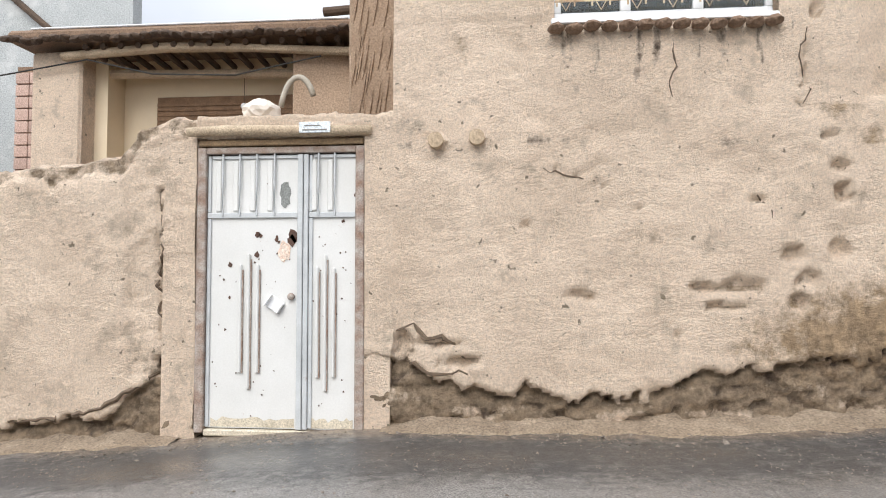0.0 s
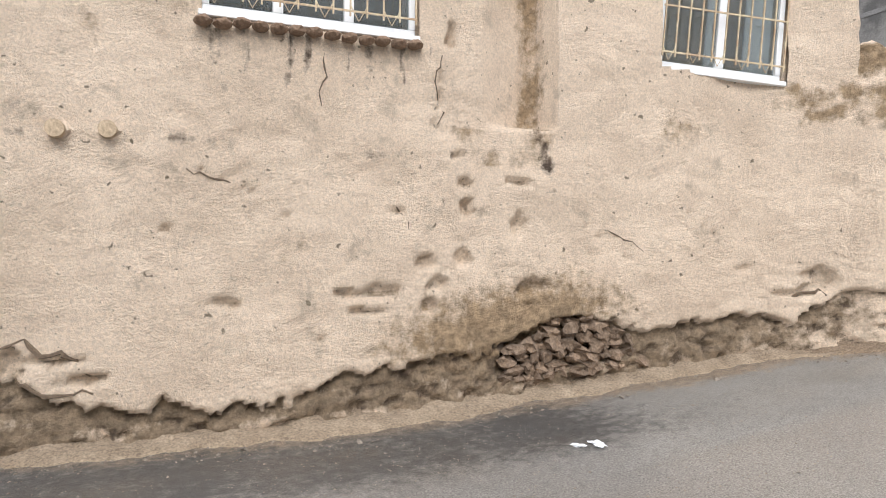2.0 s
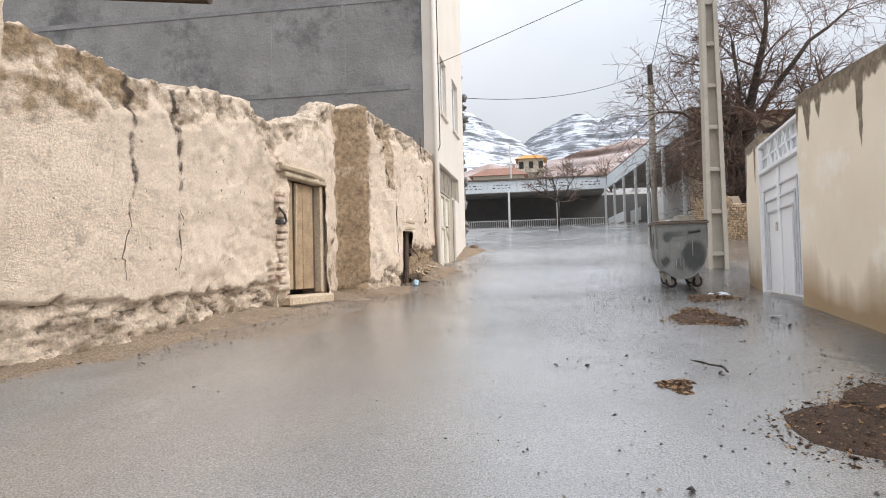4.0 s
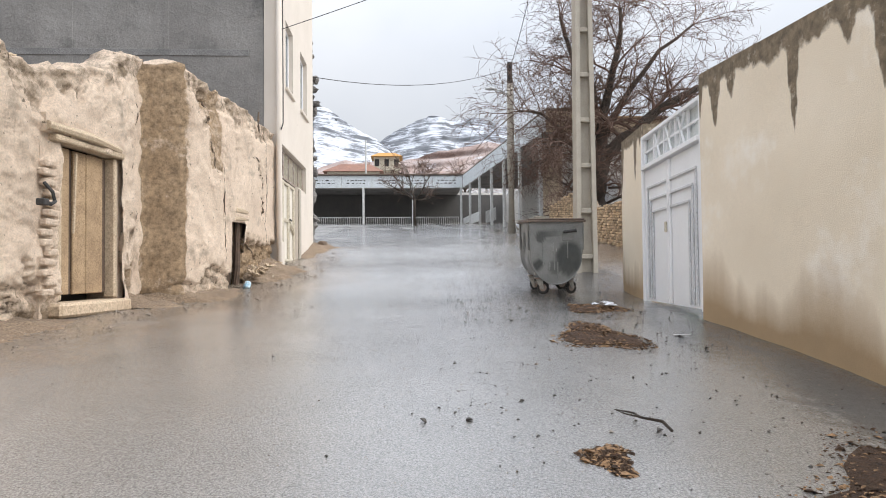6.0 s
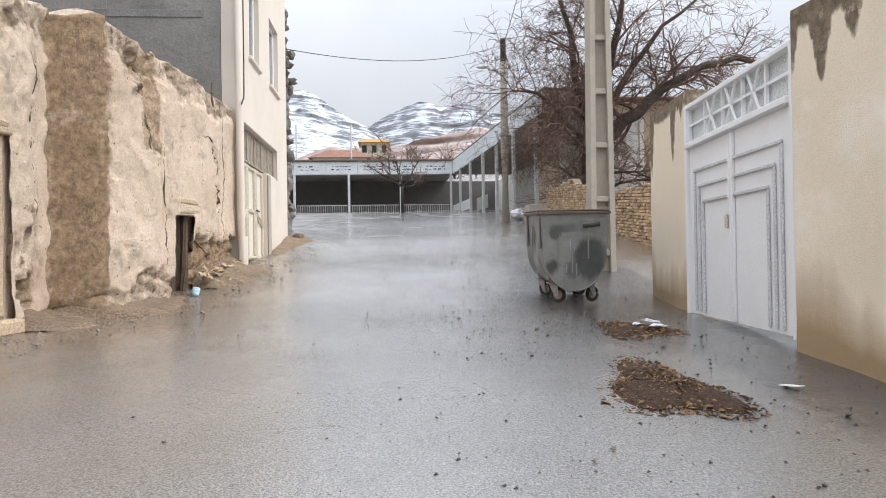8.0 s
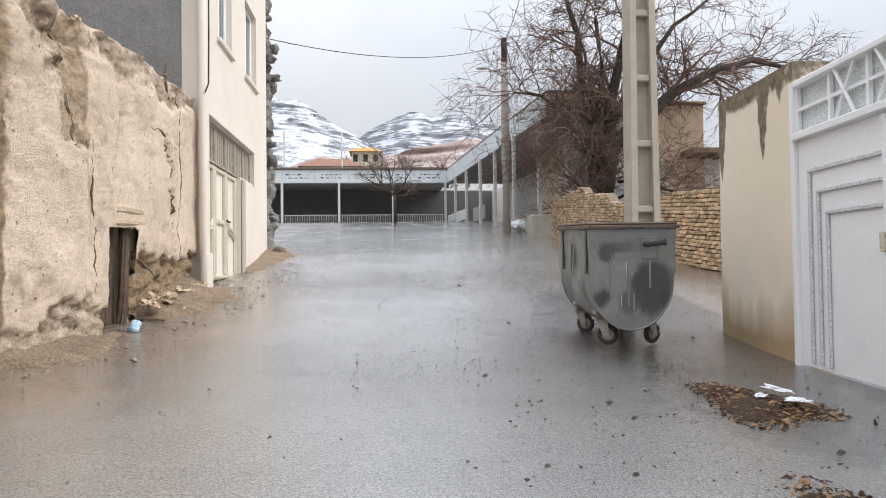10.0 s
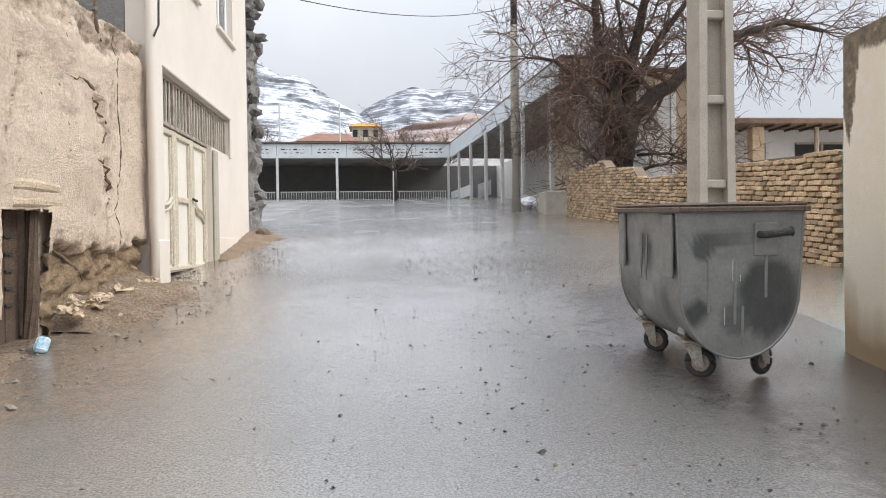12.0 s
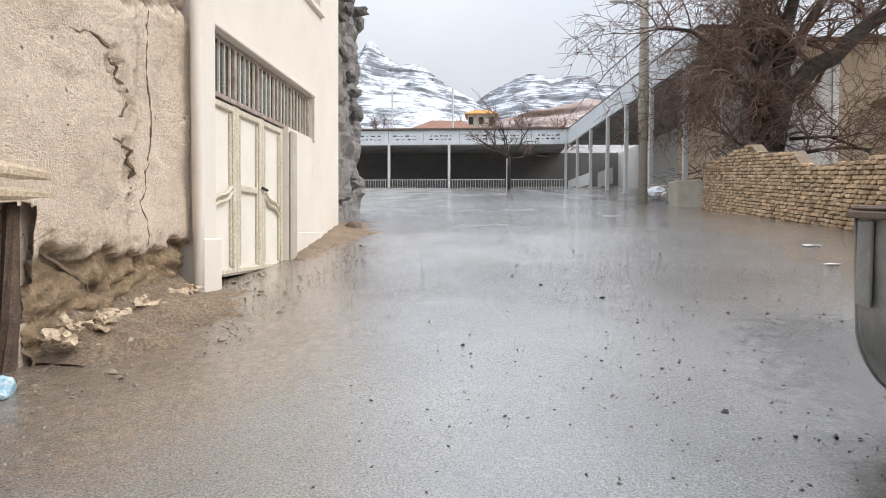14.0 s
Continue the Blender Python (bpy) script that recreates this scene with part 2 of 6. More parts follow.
# the film of water lies over the grit and follows it only in part
road_skin = road_nodes["Principled BSDF"]
coat_w, coat_r = road_nodes.new("ShaderNodeMapRange"), road_nodes.new("ShaderNodeMapRange")
coat_w.inputs["From Min"].default_value, coat_w.inputs["From Max"].default_value = 0.3, 0.75
coat_w.inputs["To Min"].default_value, coat_w.inputs["To Max"].default_value = 0.0, 1.0
coat_r.inputs["From Min"].default_value, coat_r.inputs["From Max"].default_value = 0.4, 1.1
coat_r.inputs["To Min"].default_value, coat_r.inputs["To Max"].default_value = 0.24, 0.07
for node, sock in ((coat_w, "Coat Weight"), (coat_r, "Coat Roughness")):
    road_links.new(spread.outputs[0], node.inputs["Value"])
    road_links.new(node.outputs["Result"], road_skin.inputs[sock])
road_skin.inputs["Coat IOR"].default_value = 2.2
ripple, ripple_bump, road_at = road_nodes.new("ShaderNodeTexNoise"), road_nodes.new("ShaderNodeBump"), road_nodes.new("ShaderNodeTexCoord")
ripple.inputs["Scale"].default_value, ripple.inputs["Detail"].default_value = 62, 3
ripple_bump.inputs["Strength"].default_value, ripple_bump.inputs["Distance"].default_value = 0.55, 0.009
road_links.new(road_at.outputs["Object"], ripple.inputs["Vector"])
road_links.new(road_at.outputs["Object"], patchy.inputs["Vector"])
road_links.new(ripple.outputs["Fac"], ripple_bump.inputs["Height"])
road_links.new(ripple_bump.outputs["Normal"], road_skin.inputs["Coat Normal"])
LEFT = [(-9, 5.3), (-0.3, 5.22), (3.8, 5.15), (4.6, 5.0), (5.6, 4.84), (6.6, 4.72), (7.6, 4.3), (8.5, 3.7), (9.3, 3.55), (11.7, 3.2), (12.6, 3.02), (13.2, 2.98), (13.75, 3.12), (14.1, 3.14), (14.22, 2.62), (16.6, 2.15), (18.2, 2.06), (23.8, 2.02)]


def left_y(x):
    return lerp_list(LEFT, x)


dust_and_reflected, water, sodden_and_reflected = [], [], []
for x, y, z in gv:
    edge = left_y(x) - y
    d = 0.95 - edge * 1.1 + 0.5 * fbm(x * 0.5, y * 0.5) if -10 < x < 24 else 0.15
    # wider brown band: the mud wall's reflection put into the road colour
    if 9 < x < 24:
        d = max(d, 0.86 - edge * 0.24 + 0.3 * fbm(x * 0.4, y * 0.4, 5))
    if y < -4.6 and x > 16:
        d = max(d, 0.55 + 0.4 * fbm(x * 0.4, y * 0.4, 2))
    w = max(0.0, min(1.0, 1.1 - max(0.0, y - 0.3) * 0.3)) * (1 if x > 3 else max(0.0, x * 0.33))
    if y < -2.7 and x < 13.5:
        w *= max(0.15, 1 + (y + 2.7) * 1.4)
    w = w * (0.85 if y < 3 else 0.4) * lerp_list([(16, 1.0), (24, 0.6), (60, 0.35)], x) + 0.35 * fbm(x * 0.3, y * 1.0, 6)
    dust_and_reflected.append(max(0.0, min(1.0, d)))
    water.append(max(0.0, min(1.0, w)))
    k = max(0.0, min(1.0, (6.5 - x) / 2.5)) * max(0.0, min(1.0, 1.25 - abs(edge - 0.9) * 0.75))
    if -4.4 < y < -2.4:
        k = max(k, 1.25 * min(1.0, (-2.4 - y) * 1.3) * max(0.0, min(1.0, (x - 2) / 2)) * max(0.0, min(1.0, (16 - x) / 2)))
    # dark reflection of the dumpster and tree, painted into the asphalt colour
    if 10 < x < 19 and -4.6 < y < -1.7:
        k = max(k, 1.1 * min(1.0, (-1.7 - y) * 0.9) * min(1.0, (x - 10) / 1.5) * min(1.0, (19 - x) / 2))
    sodden_and_reflected.append(0.66 * k + 0.12 * fbm(x * 0.7, y * 0.7, 3.7))
ground = mesh_ob("ground", gv, gf, ROAD, smooth=True, attrs={"dust_and_reflected": dust_and_reflected, "water": water, "sodden_and_reflected": sodden_and_reflected})
tagged(ground, "worn wet grey asphalt road with dusty brown edges", "ground", kind="structure")


# ---- old mud wall ----
def mud_wall(name, x0, x1, top, step, label, skip=(), back=0.5, line=left_y, wear=None, lift=-0.35):
    """A hand-plastered earth wall along the street: front sheet with relief, rough crest, back."""
    xs = np.arange(x0, x1 + step * 0.5, step)
    xs[-1] = x1
    rows = int((max(top(x) for x in xs) - ground_z(xs[0]) + 0.4) / step)
    verts, ero, damp, streak_and_hollow_shade = [], [], [], []
    for x in xs:
        g, t, y = ground_z(x), top(x), line(x)
        for j in range(rows + 1):
            z = g + lift + (t - g - lift) * j / rows
            e, dm, st, off = wear(x, z, g, t)
            rel = 0.035 * fbm(x * 0.9, z * 0.9, 3.1) + 0.012 * fbm(x * 4, z * 4, 7.7, 5) + 0.004 * noise.noise(Vector((x * 13, z * 13, 2)))
            rel += 0.011 * fbm(x * 9, z * 9, 5.5, 3)
            rough = (0.045 * fbm(x * 5, z * 7, 1.3, 5) + 0.03 * noise.noise(Vector((x * 10, z * 13, 4))) + 0.014 * noise.noise(Vector((x * 17, z * 19, 8)))) * e
            pale = 0.5 + 0.22 * fbm(x * 3, z * 3, 7)
            ec = e if z - g < 1.0 else e * (0.52 + 0.2 * fbm(x * 4, z * 4, 3.4))
            if z - g < 1.2 and x > -2.2:
                ec = e * (0.66 + 0.35 * fbm(x * 2, z * 6, 2.2) + 0.25 * min(1.0, (z - g) / 0.4))
            if x > 6.2:
                ec += (e * pale - ec) * min(1.0, (x - 6.2) / 1.5)
            if x > 16.2 and z - g < 1.2:
                ec, st, dm = e * (0.45 + 0.3 * fbm(x * 4, z * 4, 5)), st * 0.5, max(dm, 0.85 * e)
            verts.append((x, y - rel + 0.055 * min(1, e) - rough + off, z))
            ero.append(ec), damp.append(dm), streak_and_hollow_shade.append(st)
    m = rows + 1
    faces = []
    for i in range(len(xs) - 1):
        xc = (xs[i] + xs[i + 1]) / 2
        for j in range(rows):
            zc = (verts[i * m + j][2] + verts[(i + 1) * m + j + 1][2]) / 2
            if any(a < xc < b and c - k * (xc - a) < zc < d for a, b, c, d, k in skip):
                continue
            faces.append((i * m + j, (i + 1) * m + j, (i + 1) * m + j + 1, i * m + j + 1))
    base = len(verts)
    for i, x in enumerate(xs):
        y, t = line(x), verts[i * m + rows][2]
        for q in (0.33, 0.66, 1.0):
            verts.append((x, y + back * q, t + 0.05 * fbm(x * 5, q * 4, 9) + 0.05 * noise.noise(Vector((x * 14, q * 5, 3))) + (0.04 if q < 1 else 0)))
            ero.append(0.45), damp.append(0.3), streak_and_hollow_shade.append(0.0)
        verts.append((x, y + back, ground_z(x) - 0.3))
        ero.append(0.0), damp.append(0.0), streak_and_hollow_shade.append(0.0)
    for i in range(len(xs) - 1):
        a, b = base + i * 4, base + i * 4 + 4
        faces.append((i * m + rows, (i + 1) * m + rows, b, a))
        for q in range(3):
            faces.append((a + q, b + q, b + q + 1, a + q + 1))
    for i in (0, len(xs) - 1):
        col = [i * m + j for j in range(m)] + [base + i * 4 + q for q in range(4)]
        own = len(verts)
        for c in col:
            verts.append(verts[c]), ero.append(ero[c]), damp.append(damp[c]), streak_and_hollow_shade.append(streak_and_hollow_shade[c])
        ring = tuple(range(own, len(verts)))
        faces.append(ring if i == 0 else ring[::-1])
    ob = mesh_ob(name, verts, faces, MUD, attrs={"erosion": ero, "damp": damp, "streak_and_hollow_shade": streak_and_hollow_shade}, smooth=True)
    return tagged(ob, label, "wall", kind="structure")


EDGE = [(-9, 0.3), (-4, 0.22), (-3.0, 0.25), (-2.6, 0.55), (-2.45, 0.62), (-2.2, 0.1), (-0.6, 0.62), (-0.1, 0.62), (0.1, 0.42), (0.6, 0.36), (1.6, 0.3), (2.6, 0.42), (3.6, 0.52), (4.2, 0.62), (4.5, 0.66), (5.5, 0.5), (6.2, 0.42), (7.0, 0.45), (7.7, 0.62), (9, 0.45), (10.4, 0.42), (11.4, 0.42), (12.2, 0.1), (13.6, 0.1), (14.2, 0.3), (14.6, 0.25), (14.9, 0.5), (15.3, 0.4), (15.6, 0.25), (16.2, 0.3), (16.3, 0.75), (16.7, 0.72), (17.2, 0.55), (18.2, 0.5)]


# places where the plaster has fallen out: x, z, half width, half height, depth
HOLES = [(2.42, 1.34, 0.17, 0.05, 0.05), (2.75, 1.36, 0.16, 0.06, 0.05), (2.62, 1.19, 0.18, 0.04, 0.06), (3.18, 1.63, 0.13, 0.07, 0.05), (3.30, 1.42, 0.10, 0.08, 0.05), (3.22, 1.22, 0.10, 0.06, 0.05), (3.56, 1.66, 0.09, 0.08, 0.04),
         (4.16, 1.36, 0.08, 0.05, 0.06), (4.32, 1.42, 0.12, 0.08, 0.07), (4.22, 1.24, 0.05, 0.03, 0.05), (1.35, 1.28, 0.16, 0.05, 0.05), (3.60, 2.12, 0.06, 0.10, 0.06), (4.12, 2.02, 0.07, 0.12, 0.06), (3.56, 2.38, 0.08, 0.05, 0.05), (3.52, 2.66, 0.10, 0.04, 0.05),
         (2.9, 2.1, 0.07, 0.05, 0.03), (3.42, 3.78, 0.06, 0.10, 0.07), (4.12, 2.42, 0.12, 0.04, 0.04), (-0.2, 0.78, 0.10, 0.14, 0.07), (0.3, 0.68, 0.16, 0.05, 0.07), (0.05, 0.85, 0.22, 0.03, 0.05), (7.35, 1.46, 0.16, 0.14, 0.06), (7.1, 1.32, 0.18, 0.05, 0.05),
         (6.6, 1.58, 0.10, 0.04, 0.03), (-2.42, 0.72, 0.10, 0.10, 0.06), (17.05, 3.5, 0.10, 0.16, 0.05), (17.15, 2.75, 0.06, 0.22, 0.03), (14.75, 4.2, 0.22, 0.35, 0.10), (1.9, 2.05, 0.05, 0.03, 0.02), (0.9, 1.9, 0.05, 0.03, 0.02), (2.2, 0.95, 0.05, 0.05, 0.03)]
# long cracks: x at the top, x at the foot, z top, z foot, half width
CRACKS = [(16.0, 15.7, 3.7, 2.9, 0.022), (17.4, 17.15, 4.4, 2.0, 0.015), (15.2, 15.35, 3.4, 2.2, 0.02), (16.55, 17.0, 2.15, 1.75, 0.03), (14.85, 14.95, 4.4, 3.2, 0.03), (16.95, 17.2, 3.55, 3.2, 0.03), (13.55, 13.6, 3.9, 2.0, 0.03), (-2.55, -2.5, 2.3, 0.9, 0.022), (3.32, 3.26, 3.5, 2.9, 0.012), (5.9, 6.3, 2.2, 1.9, 0.01), (1.1, 1.6, 2.45, 2.25, 0.012), (4.8, 5.4, 2.0, 1.6, 0.01)]


def win(v, a, b, edge):
    return max(0.0, min(1.0, (v - a) / edge)) * max(0.0, min(1.0, (b - v) / edge))


def wall_wear(x, z, g, t):
    h = z - g
    e0 = lerp_list(EDGE, x) + 0.09 * fbm(x * 2.2, 0.4) + 0.05 * fbm(x * 9, 4.4)
    e = max(0.0, min(1.0, (e0 - h + 0.07 * fbm(x * 6, z * 6, 2.7)) / 0.04 + 0.5))
    off = 0.0
    crest = (0.22 if x < 0 else 0.38) + 0.25 * fbm(x * 1.7, 8.8) + 0.1 * fbm(x * 7, 3.8)
    if x < -2.2 or x > 7.68:
        e = max(e, max(0.0, min(1.0, (z - (t - crest)) / 0.08)))
    if -2.85 < x < -2.2 or 11.1 < x < 11.72 or 12.98 < x < 13.7:
        e = max(e, 0.42 + 0.3 * fbm(x * 4, z * 2, 3.3))
        off += 0.02 * fbm(x * 7, z * 7, 5.1)
    if 9.5 < x < 15.5:
        off += 0.05 * fbm(x * 2.5, z * 2.2, 6.6, 5)
        e = max(e, 0.34 * max(0, fbm(x * 2.5, z * 1.2, 6.1) + 0.4))
    dm = 0.0
    if 1.5 < x < 6.6:
        k = math.exp(-((x - 4.0) / 1.7) ** 2)
        dm = max(0.0, k * (1.2 - abs(h - e0 - 0.2) / 0.75)) * 0.72
    dm = max(dm, win(x, 3.3, 4.6, 0.15) * win(z, 2.5, 3.0, 0.08) * (0.42 + 0.3 * fbm(x * 3, z * 3)))
    dm = max(dm, win(x, 6.6, 8.9, 0.5) * win(z, 2.9, 3.75, 0.3) * (0.55 + 0.5 * fbm(x * 3, z * 3)))
    # buttress return: the tone of its turned side is painted with the damp colour
    if 13.95 < x < 14.25:
        dm = max(dm, 0.78 + 0.3 * fbm(x * 3, z * 2))
        off += 0.06 * fbm(x * 6, z * 3, 2.4)
    if 13.8 < x < 14.5:
        dm = max(dm, (0.75 + 0.3 * fbm(x * 3, z * 1.5, 4.1)) * max(0.0, 1 - abs(x - 14.15) / 0.33))
    if 14.95 < x < 15.35 and z > t - 1.3:
        off += 0.10 * win(x, 14.95, 15.35, 0.12) * win(z, t - 1.3, t + 1, 0.5)
        e, dm = max(e, 0.7), max(dm, 0.6)
    if 16.2 < x < 18.2 and h < e0 + 0.15:
        dm = max(dm, 0.45)
    if 9.5 < x < 18:
        dm = max(dm, 0.5 * max(0.0, fbm(x * 1.6, z * 0.9, 7.2)) + 0.1)
    if 14.25 < x < 15.8 and z < t - 0.3:
        off -= 0.04 * min(1, (x - 14.25) / 0.2)
    st = 0.0
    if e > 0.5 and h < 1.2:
        # shade under the plaster lip and inside pits is painted dark as well
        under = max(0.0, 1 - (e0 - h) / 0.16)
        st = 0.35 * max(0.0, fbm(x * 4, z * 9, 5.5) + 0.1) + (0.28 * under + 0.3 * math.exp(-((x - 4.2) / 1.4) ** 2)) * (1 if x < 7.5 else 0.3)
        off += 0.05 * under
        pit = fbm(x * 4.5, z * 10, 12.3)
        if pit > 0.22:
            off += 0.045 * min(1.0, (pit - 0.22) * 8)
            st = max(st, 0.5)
    for sx, w, zl in ((8.68, 0.055, 1.2), (9.42, 0.06, 0.9)):
        wob = sx + 0.10 * fbm(z * 0.9, sx) + 0.03 * fbm(z * 4, sx)
        if z > g + zl * 0.4:
            dd = math.exp(-((x - wob) / (w * (0.5 + (z - g) / 2.2))) ** 2)
            st = max(st, dd * min(0.72, 0.34 + (z - g) / 8 + 0.28 * fbm(x * 5, z * 3.5, 1.9)))
            off += 0.022 * dd * (0.5 + fbm(x * 4, z * 5, 2.6))
    if -0.3 < x < 8 and z < 3.8:
        e = max(e, 0.36 * max(0.0, fbm(x * 0.8, z * 0.8, 9.1) + 0.15))
        dm = max(dm, 0.52 * max(0.0, fbm(x * 1.3, z * 1.1, 5.2)))
    if 1.0 < x < 3.3 and 2.7 < z < 3.72:
        st = max(st, 0.95 * max(0, fbm(x * 5, z * 0.5, 2.2)) * (z - 2.5))
    if 0.9 < x < 3.6 and 2.3 < z < 3.0:
        st = max(st, 0.42 * max(0, 0.6 + fbm(x * 2, z * 5, 2.9)) * (1 - abs(z - 2.65) / 0.35))
        off += 0.02 * max(0, fbm(x * 5, z * 5, 8.2))
    if 7.2 < x < 9.3 and t - 0.5 < z < 4.1 and (x > 7.68 or z > 3.5):
        dm = max(dm, (0.75 + 0.4 * fbm(x * 4, z * 4, 1.4)) * min(1.0, (z - t + 0.5) / 0.25) * min(1.0, (9.3 - x) / 0.6))
    if 4.1 < x < 4.6 and 2.3 < z < 3.0:
        st = max(st, 0.62 * math.exp(-((x - 4.32 - 0.25 * (2.85 - z)) / 0.11) ** 2) * (0.8 + 0.5 * fbm(x * 6, z * 6)))
    if 0.9 < x < 3.4 and 2.6 < z < 3.73:
        for sx, sw in ((1.25, 0.04), (1.55, 0.05), (2.05, 0.06), (2.42, 0.035), (2.62, 0.08), (2.95, 0.04)):
            run = 0.66 * math.exp(-((x - sx - 0.05 * fbm(z * 3, sx)) / sw) ** 2) * min(1.0, (z - 2.6) / 0.9)
            st = max(st, run * (0.85 + 0.5 * fbm(x * 5, z * 4, 6.3)))
    if x > 7.68 and z > t - 0.9:
        st = max(st, 0.75 * max(0, fbm(x * 7, z * 0.8, 4.2)) * (z - t + 0.9))
    if -0.3 < x < -0.1 and z > 2.6:
        st = max(st, 0.45 * (1 - (z - 2.6) / 2))
    # holes are sunk and also coloured darker inside, as shade in the hollow
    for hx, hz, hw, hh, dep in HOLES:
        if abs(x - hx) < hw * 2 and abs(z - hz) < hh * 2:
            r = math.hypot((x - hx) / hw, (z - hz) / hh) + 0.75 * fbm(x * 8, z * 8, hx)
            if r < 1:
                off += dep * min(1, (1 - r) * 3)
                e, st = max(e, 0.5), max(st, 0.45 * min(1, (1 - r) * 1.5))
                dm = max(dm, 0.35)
    for xa, xb, za, zb, w in CRACKS:
        if zb < z < za:
            xc = xb + (xa - xb) * (z - zb) / (za - zb) + 0.05 * fbm(z * 3, xa) + 0.02 * fbm(z * 12, xa)
            # groove, with the shade inside it added as dark colour
            if abs(x - xc) < w:
                off += 0.04
                st = max(st, 0.45)
    # upper recess; its return face has the side shading painted in damp brown
    if z > 2.95 and 3.75 < x < 4.46:
        off += 0.38 * min(1, (x - 3.75) / 0.6) * min(1, (z - 2.95) / 0.06)
        dm = max(dm, 0.6 * max(0.0, min(1.0, (x - 4.0) / 0.3)) + 0.15 * fbm(x * 3, z * 2))
    if 3.95 < x < 5.25 and 0.22 < h < 0.22 + 0.52 * math.sin(min(1, max(0, (x - 3.9) / 1.4)) * math.pi) ** 0.5:
        off += 0.13
        e, st = 1.0, 0.3
    return e, dm, st, off


def top_left(x):
    return lerp_list([(-9, 2.3), (-4.1, 2.46), (-2.95, 2.56), (-2.75, 2.84), (-2.45, 2.96), (-0.3, 2.94)], x) + 0.04 * fbm(x * 3, 1.1)


def top_house(x):
    return 7.2


def top_right(x):
    return lerp_list([(7.9, 3.95), (8.5, 3.72), (9.3, 3.72), (10.3, 3.9), (10.8, 3.92), (11.5, 3.72), (11.9, 3.86), (12.65, 4.08), (13.2, 4.42), (14.0, 4.62), (14.25, 4.6), (15.0, 4.5), (16.0, 4.46), (17.0, 4.4), (18.2, 4.36)], x) + 0.05 * fbm(x * 4, 2.1) + 0.04 * fbm(x * 11, 6.1)


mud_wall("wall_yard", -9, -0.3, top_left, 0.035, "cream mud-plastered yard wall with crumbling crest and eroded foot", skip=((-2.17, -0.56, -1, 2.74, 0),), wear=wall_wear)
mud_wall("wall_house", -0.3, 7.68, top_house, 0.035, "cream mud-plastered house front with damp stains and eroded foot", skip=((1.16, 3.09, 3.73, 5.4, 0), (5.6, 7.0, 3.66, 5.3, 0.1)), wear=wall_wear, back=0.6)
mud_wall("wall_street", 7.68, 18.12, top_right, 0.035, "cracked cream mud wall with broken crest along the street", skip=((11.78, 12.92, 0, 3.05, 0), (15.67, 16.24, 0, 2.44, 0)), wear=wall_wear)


# ---- cracks in the plaster ----
# cracks are dark tubes on the face; their colour imitates shade in a gap
CRACKDARK = material("crack_shadow_earth", (0.11, 0.08, 0.055), (0.16, 0.115, 0.08), 8, 60, 0.95)


def face_y(x, z):
    g = ground_z(x)
    t = top_left(x) if x < -0.3 else (top_house(x) if x < 7.68 else top_right(x))
    e, _, _, off = wall_wear(x, z, g, t)
    rel = 0.035 * fbm(x * 0.9, z * 0.9, 3.1) + 0.012 * fbm(x * 4, z * 4, 7.7, 5) + 0.004 * noise.noise(Vector((x * 13, z * 13, 2)))
    return left_y(x) - rel + 0.055 * min(1, e) + off


def crack(wall, pts, r, seed):
    rng = random.Random(seed)
    out = []
    for (xa, za), (xb, zb) in zip(pts, pts[1:]):
        n = max(2, int(math.hypot(xb - xa, zb - za) / 0.06))
        for i in range(n):
            f = i / n
            x, z = xa + (xb - xa) * f + rng.gauss(0, 0.014), za + (zb - za) * f + rng.gauss(0, 0.012)
            out.append((x, face_y(x, z) + 0.001, z))
    k = len(out)
    radii = [r * (0.35 + 0.65 * math.sin(math.pi * (i + 0.5) / k)) * rng.uniform(0.6, 1.3) for i in range(k)]
    part("crack", tube_of(out, radii, 5), CRACKDARK, bpy.data.objects[wall])


def arc(cx, cz, rx, rz, a0, a1, n=9):
    return [(cx + rx * math.cos(math.radians(a0 + (a1 - a0) * i / n)), cz + rz * math.sin(math.radians(a0 + (a1 - a0) * i / n))) for i in range(n + 1)]


